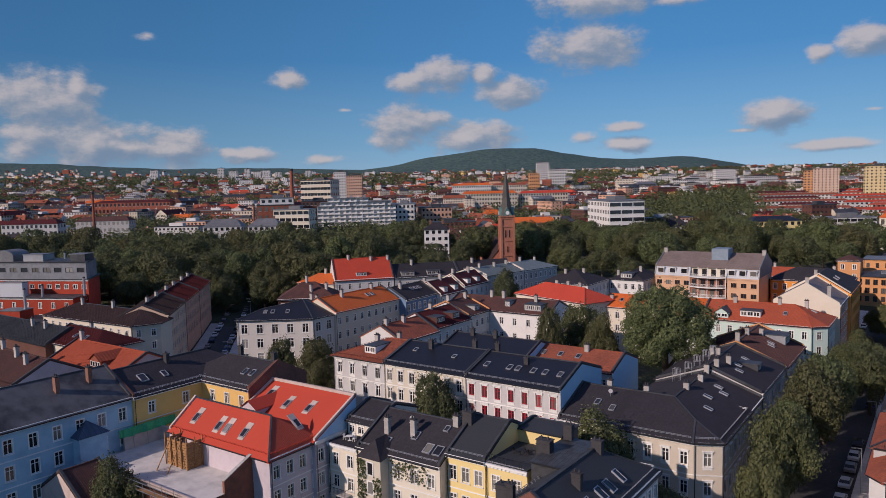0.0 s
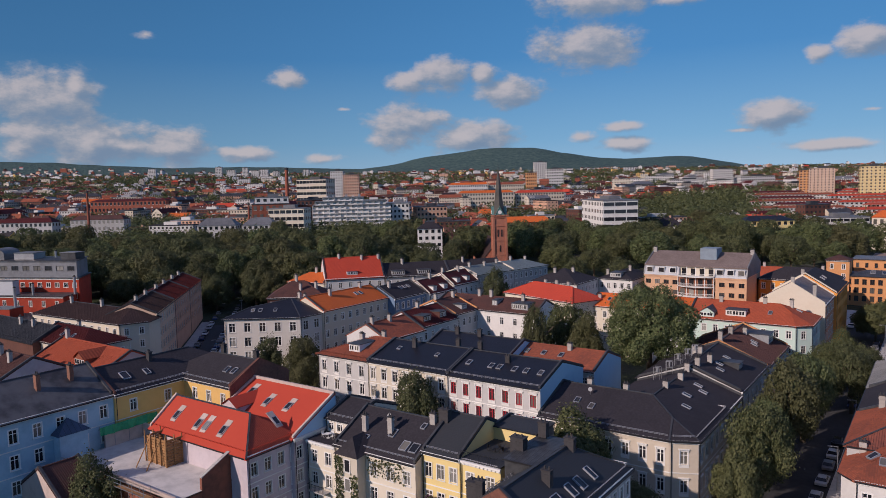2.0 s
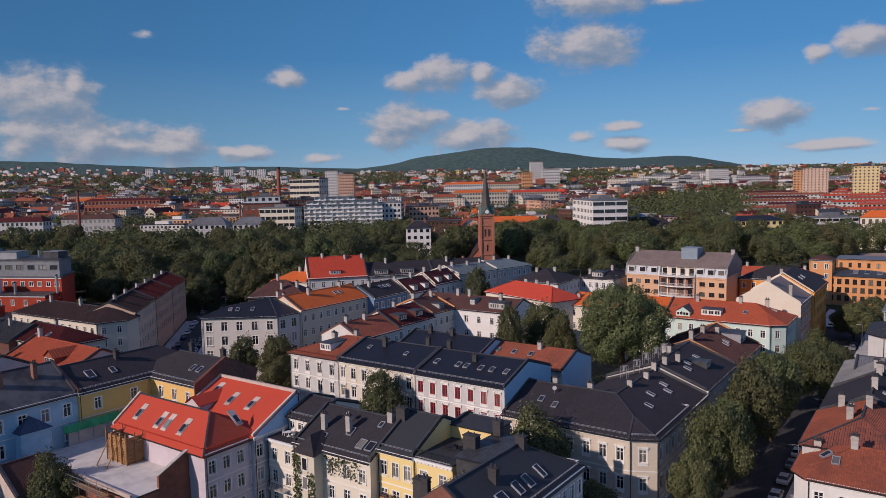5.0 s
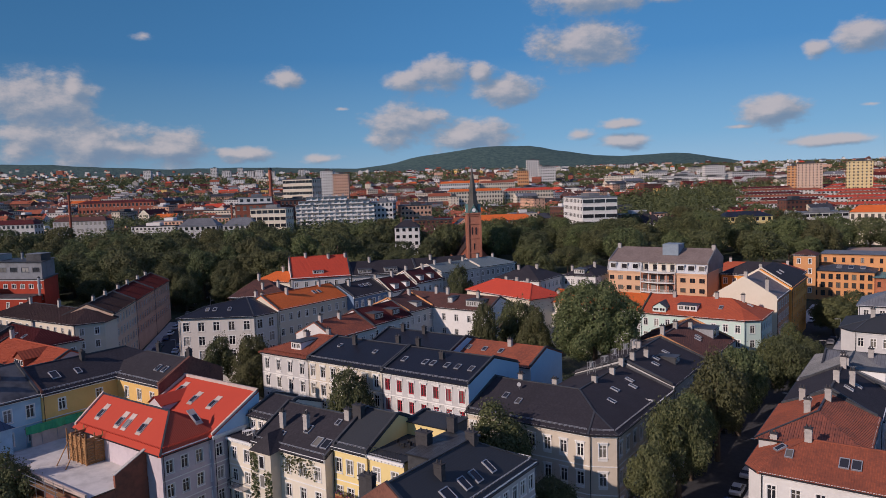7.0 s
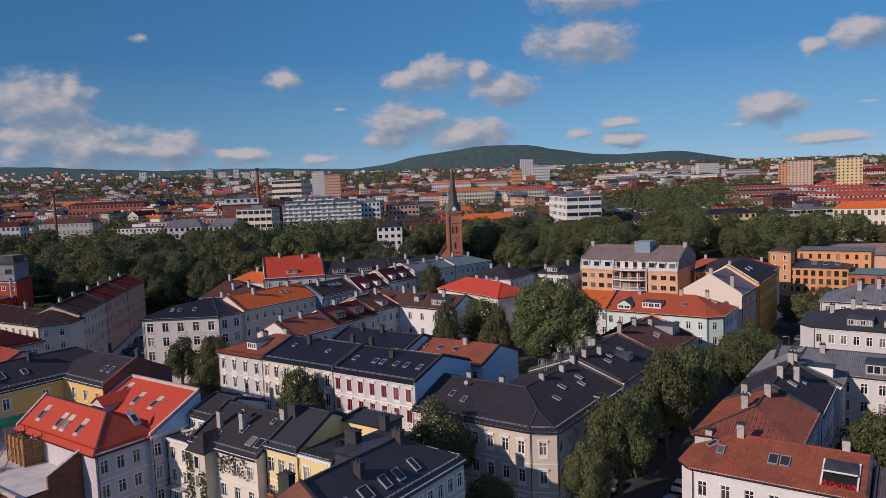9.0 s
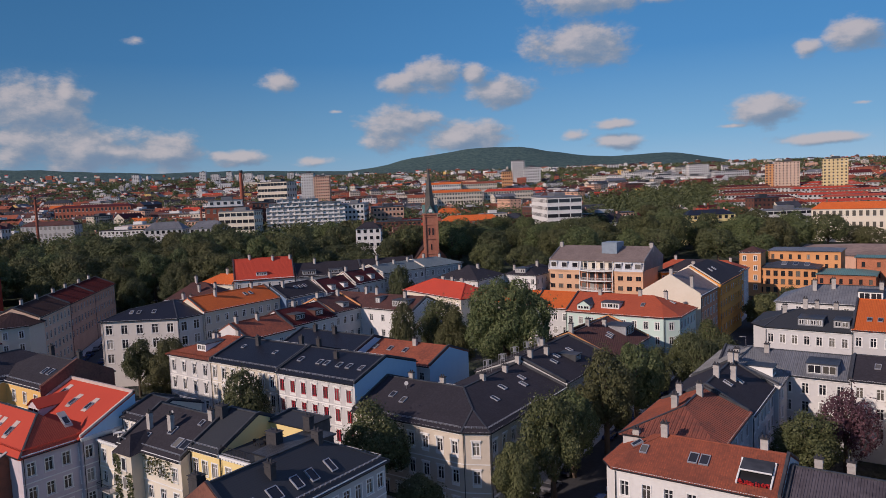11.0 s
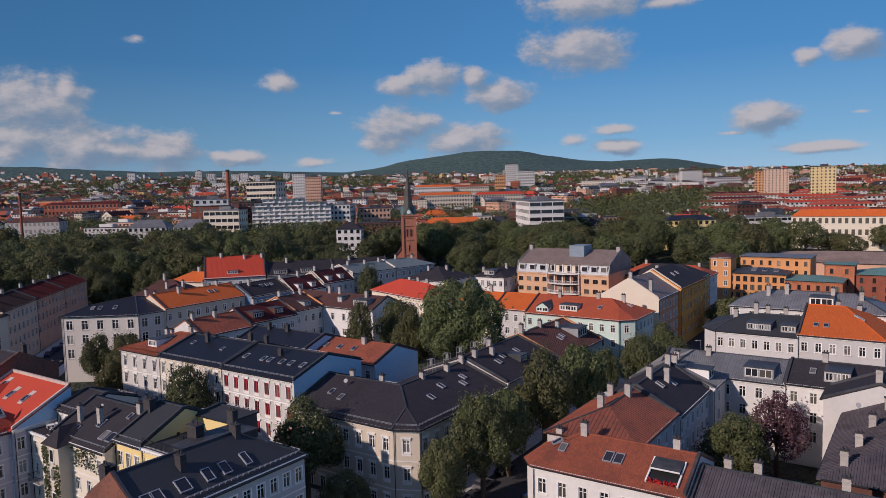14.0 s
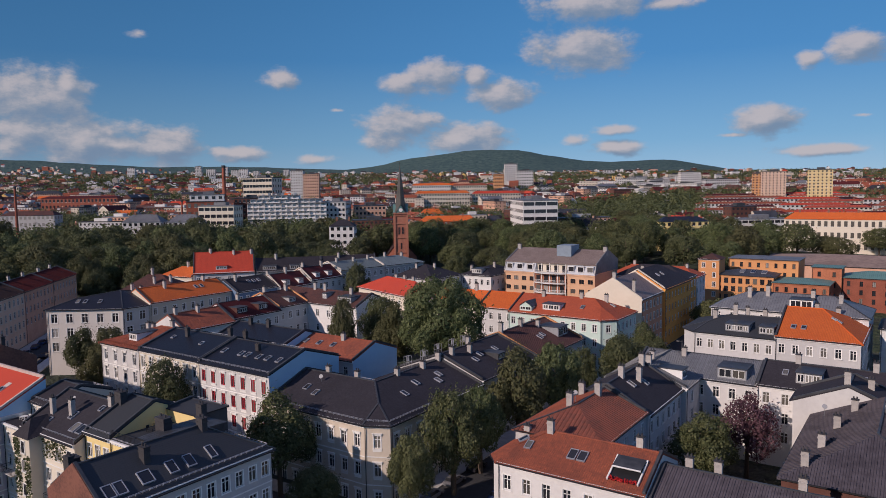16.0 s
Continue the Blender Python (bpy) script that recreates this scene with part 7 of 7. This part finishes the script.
for x, y, z, t in ((-25.5, 131, 15.6, 0), (-24.5, 135, 16.0, 10), (-24, 139, 16.6, 0), (-23.5, 143.5, 16.8, 0), (-23, 147, 17.0, 5)):
    rack(x, y, z, t)


def dish(x, y, z, turn):
    root = thing("satellite_dish", (x, y, z), "pale grey satellite dish on a roof", "satellite dish", "satellite dishes")
    b = MB()
    b.cyl(0, 0, -0.8, 0.5, 0.04, 0.04, 6)
    part("mast", b.mesh("mast", T_ZINC), root)
    b = MB()
    m = Matrix.Translation((0, 0, 0.6)) @ Matrix.Rotation(radians(turn), 4, "Z") @ Matrix.Rotation(radians(60), 4, "X")
    b.cyl(0, 0, 0, 0.12, 0.12, 0.38, 14, m)
    part("dish", b.mesh("dish", T_GREY), root)


for q in ((-31.5, 113.5, 15.9, 20), (-40, 113, 15.9, 40), (13, 123, 17.5, 10), (45, 139, 16.4, 30), (-47.5, 78, 18.4, 0)):
    dish(*q)


# ---- flues and deck walls ----
def flue(x, y, z, h, r):
    root = thing("steel_flue", (x, y, z), "tall galvanised steel flue on a flat roof", "flue", "steel flues")
    b = MB()
    b.cyl(0, 0, 0, h, r, r, 12)
    part("pipe", b.mesh("pipe", T_ZINC), root)
    b = MB()
    b.cyl(0, 0, h + 0.05, h + 0.5, r * 1.25, r * 0.5, 12)
    part("cowl", b.mesh("cowl", T_DARK), root)


for x, y, z, h in ((-229.5, 106, 13.2, 9.5), (-229.3, 125.6, 18.0, 6.2), (-241, 117, 18.0, 4.0), (-250, 130, 29.4, 2.6), (-262, 124, 29.4, 2.2)):
    flue(x, y, z, h, 0.45)


def brick_parapet(x0, x1, y0, y1, z0, za, zb):
    root = thing("brick_parapet", ((x0 + x1) / 2, (y0 + y1) / 2, z0), "sloping red brick wall beside the roof deck", "wall")
    b = MB()
    side = [(y0, z0), (y1, z0), (y1, zb), ((y0 + y1) / 2, (za + zb) / 2 + 0.15), (y0, za)]
    b.poly([(x1, y, z) for y, z in side])
    b.poly([(x0, y, z) for y, z in side][::-1])
    for (ya, a), (yb, c) in zip(side, side[1:] + side[:1]):
        b.poly([(x0, ya, a), (x0, yb, c), (x1, yb, c), (x1, ya, a)])
    part("brickwork", b.weld().mesh("brickwork", MATS["site_brick"], tuple(root.location)), root)
    b = MB()
    m = Matrix.Translation(((x0 + x1) / 2, y0, za)) @ Matrix.Rotation(math.atan2(zb - za, y1 - y0), 4, "X")
    b.box(-0.28, 0.28, 0, math.hypot(y1 - y0, zb - za), 0.12, 0.22, m)
    part("coping", b.mesh("coping", C_GREY, tuple(root.location)), root)


brick_parapet(-65.3, -64.86, 57.8, 62.7, 2.0, 12.7, 14.9)


def roof_plant(x, y, z, w, d, h, turn, material, label, barrel=False):
    root = thing("roof_plant", (x, y, z), label, "plant room", "roof plant rooms")
    root.matrix_basis = Matrix.Translation((x, y, z)) @ Matrix.Rotation(radians(turn), 4, "Z")
    b = MB()
    b.box(-w / 2, w / 2, -d / 2, d / 2, 0, h)
    part("housing", b.mesh("housing", material), root)
    b = MB()
    if barrel:
        n = 10
        for k in range(n):
            a0, a1 = math.pi * k / n, math.pi * (k + 1) / n
            p = [(-w / 2 * math.cos(a), h + w * 0.22 * math.sin(a)) for a in (a0, a1)]
            b.poly([(p[0][0], -d / 2, p[0][1]), (p[1][0], -d / 2, p[1][1]), (p[1][0], d / 2, p[1][1]), (p[0][0], d / 2, p[0][1])])
            b.poly([(p[1][0], -d / 2, p[1][1]), (p[0][0], -d / 2, p[0][1]), (0, -d / 2, h)])
    else:
        b.box(-w / 2 - 0.2, w / 2 + 0.2, -d / 2 - 0.2, d / 2 + 0.2, h, h + 0.2)
    part("cover", b.weld().mesh("cover", R_GREY), root)


roof_plant(-268, 119, 29.4, 9, 8, 2.2, 26, R_GREY, "grey sheet plant room with barrel roof", True)
roof_plant(-257, 124, 29.4, 8, 6, 2.4, 26, T_ZINC, "zinc-clad plant room on a flat roof")
roof_plant(-241, 131.5, 29.4, 6, 5, 2.4, 26, R_LEAD, "dark louvred plant room on a flat roof")
roof_plant(-252, 112.6, 18.0, 9, 3, 5.0, 26, MANSARD, "pale panelled stair head beside red walls")
roof_plant(-232, 104, 13.0, 8, 6, 3.2, 26, P_REDWALL, "low red rendered roof house")


# ---- bays, balconies and creeper on the near facades ----
def creeper(x0, x1, y, z0, z1, seed, n=900, name="wall_creeper"):
    """Leaves of a climbing plant on a facade that faces -y."""
    g = np.random.default_rng(seed)
    u = g.random(n)
    v = g.random(n) ** 0.8
    keep = g.random(n) < 0.35 + 0.65 * np.sin(u * 9 + v * 4) ** 2
    u, v = u[keep], v[keep]
    n = len(u)
    c = np.stack([x0 + (x1 - x0) * u, np.full(n, y) - g.uniform(0.05, 0.3, n), z0 + (z1 - z0) * v], 1)
    a = g.normal(size=(n, 3)) * [1, 0.5, 1]
    a /= np.linalg.norm(a, axis=1)[:, None]
    b = np.cross(a, g.normal(size=(n, 3)))
    b /= np.linalg.norm(b, axis=1)[:, None]
    s = g.uniform(0.10, 0.24, size=(n, 1))
    q = np.stack([c - a * s, c - b * s, c + a * s, c + b * s], 1).reshape(-1, 3)
    me = bpy.data.meshes.new(name)
    o = ((x0 + x1) / 2, y, z0)
    me.from_pydata((q - np.array(o)).tolist(), [], np.arange(n * 4).reshape(-1, 4).tolist())
    me.materials.append(LEAF)
    ob = new(name, me)
    ob.location = o
    tagged(ob, "green and rusty creeper climbing a cream facade", "climbing plant")


def front_bay():
    o = (-50.3, 72.6, 0)
    root = thing("bay_window", o, "cream stair bay with dark hipped roof and creeper", "bay")
    b = MB()
    b.box(-52.2, -48.4, 71.6, 73.39, -1, 14.6)
    part("wall", b.mesh("wall", P_CREAM, o), root)
    b = MB()
    P = [(-52.6, 71.2, 14.5), (-48.0, 71.2, 14.5), (-48.0, 74.6, 14.9), (-52.6, 74.6, 14.9), (-50.3, 72.9, 16.9), (-50.3, 75.4, 16.9)]
    b.poly([P[0], P[1], P[4]], [(0, 0), (4.6, 0), (2.3, 2.5)])
    b.poly([P[1], P[2], P[5], P[4]], [(0, 0), (3, 0), (3, 2.5), (1, 2.5)])
    b.poly([P[3], P[0], P[4], P[5]], [(0, 0), (3, 0), (2, 2.5), (0, 2.5)])
    b.poly([P[0], P[3], P[2], P[1]])
    part("roof", b.weld().mesh("roof", R_DARK, o), root)
    wm = window_meshes(0.9, 1.7, "cased", T_WHITE, T_WHITE)
    for z in (3, 6.6, 10.2, 13.0):
        w = part("window", wm[3], root, Matrix.Translation(Vector((-50.3, 71.6 - 0.03, z)) - Vector(o)))
        part("pane", wm[2], w, Matrix.Translation((0, -0.16, 0)))


front_bay()
creeper(-52.6, -51.0, 71.55, 5, 14.2, 1, 420)
creeper(-49.6, -48.2, 71.55, 2, 12.0, 2, 420)
creeper(-47.8, -41.0, 73.3, 11.6, 14.4, 3, 220)


def balcony(x, y, z, w, d, label, rail=None, boards=None, face="y"):
    root = thing("balcony", (x, y, z), label, "balcony", "balconies")
    if face == "x":
        root.matrix_basis = Matrix.Translation((x, y, z)) @ Matrix.Rotation(radians(90), 4, "Z")
    b = MB()
    b.box(-w / 2, w / 2, -d, 0, -0.15, 0)
    part("floor_slab", b.mesh("floor_slab", CONCRETE), root)
    rail = rail or T_DARK
    b = MB()
    for q in ((-w / 2, w / 2, -d, -d + 0.05), (-w / 2, -w / 2 + 0.05, -d, 0), (w / 2 - 0.05, w / 2, -d, 0)):
        b.box(q[0], q[1], q[2], q[3], 1.0, 1.06)
    part("handrail", b.mesh("handrail", rail), root)
    if boards:
        for k in range(int(w / 0.22)):
            b = MB()
            u = -w / 2 + 0.22 * k
            b.box(u + 0.01, u + 0.20, -d - 0.02, -d + 0.02, 0.0, 1.0)
            part("board", b.mesh("board", boards), root)
    else:
        k = 0.0
        while k < w:
            b = MB()
            b.box(-w / 2 + k, -w / 2 + k + 0.03, -d, -d + 0.03, 0, 1.0)
            part("baluster", b.mesh("baluster", rail), root)
            k += 0.28


balcony(-36.6, 75.38, 9.0, 3.6, 1.3, "red-brown boarded balcony with flower boxes", T_DARK, mat("red_brown_boards", (0.24, 0.07, 0.035), 0.8, 0.15, 3))
balcony(-57.4, 73.38, 7.2, 3.4, 1.3, "small iron balcony on a cream facade")
balcony(-44.2, 73.38, 5.8, 4.2, 1.3, "small iron balcony on a cream facade")
balcony(-30.4, 75.60, 16.46, 5.6, 0.3, "iron railing along a roof terrace")


def flower_box(x, y, z, w):
    root = thing("flower_box", (x, y, z), "flower box with purple and red flowers", "flower box", "flower boxes")
    b = MB()
    b.box(-w / 2, w / 2, -0.15, 0.15, 0, 0.25)
    part("box", b.mesh("box", TIMBER), root)
    g = random.Random(int(x * 10))
    b = MB()
    for k in range(60):
        u, v, h = g.uniform(-w / 2, w / 2), g.uniform(-0.25, 0.25), g.uniform(0.2, 0.7)
        m = Matrix.Translation((u, v, h)) @ Euler((g.random() * 3, g.random() * 3, g.random() * 3)).to_matrix().to_4x4()
        b.box(-0.09, 0.09, -0.06, 0.06, -0.01, 0.01, m, g.choice((0, 0, 1)))
    part("flowers", b.mesh("flowers", [LEAF, mat("purple_petals", (0.18, 0.04, 0.16), 0.7, 0.1, 5)]), root)


flower_box(-37.6, 74.0, 10.06, 1.2)
flower_box(-35.6, 74.0, 10.06, 1.2)


def terrace_set(x, y, z, paint=None):
    paint = paint or T_DARK
    tone = "white" if paint is T_WHITE else "dark"
    root = thing("terrace_table", (x, y, z), tone + " round table on a roof terrace", "table")
    b = MB()
    b.cyl(0, 0, 0.70, 0.74, 0.55, 0.55, 14)
    part("tabletop", b.mesh("tabletop", paint), root)
    b = MB()
    b.cyl(0, 0, 0, 0.70, 0.05, 0.05, 8)
    b.cyl(0, 0, 0, 0.03, 0.3, 0.3, 10)
    part("pedestal", b.mesh("pedestal", paint), root)
    chair = thing("terrace_chair", (x - 0.9, y, z), tone + " metal chair on a roof terrace", "chair", "terrace chairs")
    b = MB()
    b.box(-0.24, 0.24, -0.24, 0.24, 0.42, 0.46)
    part("seat", b.mesh("seat", paint), chair)
    b = MB()
    b.box(-0.24, -0.20, -0.24, 0.24, 0.46, 0.92)
    part("backrest", b.mesh("backrest", paint), chair)
    for k in (-0.2, 0.2):
        for j in (-0.2, 0.2):
            b = MB()
            b.box(k - 0.02, k + 0.02, j - 0.02, j + 0.02, 0, 0.42)
            part("leg", b.mesh("leg", paint), chair)
    for k, (dx, dy) in enumerate(((0.9, 0.1), (0.1, 0.95))):
        copy_thing(chair, Matrix.Translation((x + dx, y + dy, z)) @ Matrix.Rotation(radians(180 - 70 * k), 4, "Z"))


terrace_set(-30.4, 79.6, 16.46)
terrace_set(-57.6, 75.3, 14.56, T_WHITE)


def side_bay():
    o = (-92.6, 54, 0)
    root = thing("bay_window", o, "light blue bay with dark blue hipped roof", "bay")
    b = MB()
    b.box(-93.59, -91.6, 51.8, 56.2, 6, 15.6)
    part("wall", b.mesh("wall", P_BLUE, o), root)
    b = MB()
    P = [(-91.2, 51.4, 15.5), (-91.2, 56.6, 15.5), (-93.6, 56.6, 15.5), (-93.6, 51.4, 15.5), (-93.5, 54, 17.6)]
    for i, j in ((0, 1), (1, 2), (3, 0)):
        b.poly([P[i], P[j], P[4]], [(0, 0), (4, 0), (2, 2)])
    b.poly([P[3], P[2], P[1], P[0]])
    part("roof", b.weld().mesh("roof", mat("dark_blue_sheet", (0.05, 0.08, 0.13), 0.5, 0.15, 2, kind="sheet"), o), root)


side_bay()


def street_lamp(x, y, z, turn):
    root = thing("street_lamp", (x, y, z), "grey steel street lamp by the kerb", "street lamp", "street lamps")
    b = MB()
    b.cyl(0, 0, 0, 7.5, 0.09, 0.05, 8)
    part("pole", b.mesh("pole", T_ZINC), root)
    b = MB()
    b.box(-0.05, 1.2, -0.04, 0.04, 7.45, 7.53, Matrix.Rotation(radians(turn), 4, "Z"))
    part("arm", b.mesh("arm", T_ZINC), root)
    b = MB()
    b.box(0.8, 1.5, -0.12, 0.12, 7.36, 7.46, Matrix.Rotation(radians(turn), 4, "Z"))
    part("lamp_head", b.mesh("lamp_head", T_GREY), root)


for y in (128, 156, 206, 236):
    street_lamp(5.2, y, 0.45 + 3.0 * (y - 60) / 240, 180)
for u in (20, 55, 95):
    p = Vector((-148, 112)) + Vector((-0.715, 0.699)) * u + Vector((0.699, 0.715)) * 6.0
    street_lamp(p.x, p.y, 0.6 + 2.8 * u / 123, -135)


# ---- roof terrace on the red hip roof, its shaded recess a black slab ----
def roof_terrace():
    m = vE.spot(0, 17.2, 0.9)
    root = thing("roof_terrace", tuple(m.translation), "roof terrace with black slab as shaded recess, dark awning and red flowers", "terrace")
    k = Matrix.Translation(-m.translation) @ m
    # the black slab lies on the uncut roof and stands for the recess's shade
    for nm, q, mt in (("opening", (-1.9, 1.9, 0.2, 4.0, -0.1, 0.10), T_DARK), ("jamb", (-2.05, -1.85, 0.1, 4.2, -0.1, 0.35), T_WHITE), ("jamb", (1.85, 2.05, 0.1, 4.2, -0.1, 0.35), T_WHITE), ("head", (-2.05, 2.05, 4.0, 4.25, -0.1, 0.45), T_WHITE)):
        b = MB()
        b.box(*q, k)
        part(nm, b.mesh(nm, mt), root)
    b = MB()
    b.box(-1.85, 1.85, 0, 2.4, -0.03, 0.03, k @ Matrix.Translation((0, 1.9, 0.75)) @ Matrix.Rotation(radians(-8), 4, "X"))
    part("awning", b.mesh("awning", R_LEAD), root, None, "dark grey fabric awning")
    b = MB()
    b.box(-1.85, 1.85, -0.12, 0.05, -0.04, 0.08, k @ Matrix.Translation((0, 1.9, 0.75)))
    part("awning_bar", b.mesh("awning_bar", T_WHITE), root)
    g = random.Random(4)
    b = MB()
    for i in range(90):
        b.box(-0.12, 0.12, -0.08, 0.08, -0.02, 0.02, k @ Matrix.Translation((g.uniform(-1.8, 1.8), g.uniform(0.1, 0.5), g.uniform(0.15, 0.5))) @ Euler((g.random() * 3, g.random() * 3, g.random() * 3)).to_matrix().to_4x4())
    tagged(part("flower_bed", b.mesh("flower_bed", mat("red_petals", (0.42, 0.02, 0.02), 0.7, 0.1, 5)), root), kind="stuff")


roof_terrace()


# ---- brick firewall of the ochre house ----
b = MB()
fw = [(74.9, -1.0), (88.1, -1.0), (88.1, 19.5), (81.5, 23.0), (74.9, 19.5)]
b.poly([(-80.05, y, z) for y, z in fw])
b.poly([(-80.28, y, z) for y, z in fw][::-1])
for (y0, z0), (y1, z1) in zip(fw, fw[1:] + fw[:1]):
    b.poly([(-80.28, y0, z0), (-80.28, y1, z1), (-80.05, y1, z1), (-80.05, y0, z0)])
wall_ob = new("firewall", b.weld().mesh("firewall", mat("old_brick", (0.20, 0.085, 0.06), 0.95, 0.25, 2.5, col2=(0.11, 0.05, 0.04))))
tagged(wall_ob, "bare dark brick firewall of the ochre house", "wall")


def gable_slab(y, x0, x1, base, eave, slope, material, label):
    """A rendered end wall that closes a gable, facing -y."""
    mid = (x0 + x1) / 2
    pts = [(x0, base), (x1, base), (x1, eave), (mid, eave + slope * (x1 - x0) / 2 + 0.3), (x0, eave)]
    g = MB()
    g.poly([(x, y - 0.12, z) for x, z in pts])
    for (xa, za), (xb, zb) in zip(pts, pts[1:] + pts[:1]):
        g.poly([(xa, y - 0.12, za), (xa, y + 0.1, za), (xb, y + 0.1, zb), (xb, y - 0.12, zb)])
    ob = new("gable_wall", g.weld().mesh("gable_wall", material))
    tagged(ob, label, "wall")


gable_slab(210.98, -23.55, -7.1, -1, 19.0, 0.62, P_CREAM, "smooth cream rendered gable wall")
gable_slab(63.3, -25.9, -14.2, -1, 15.6, 0.68, mat("old_brick", (0.20, 0.085, 0.06), 0.95, 0.25, 2.5), "dark brick gable wall of the grey house")

# added dark slab that hides the yellow end wall, olive-toned in shade
b = MB()
b.box(-26.58, -26.42, 84.1, 89.1, 14.0, 18.42)
tagged(new("wall_cladding", b.mesh("wall_cladding", R_LEAD)), "dark sheet added to cover a party wall", "cladding")
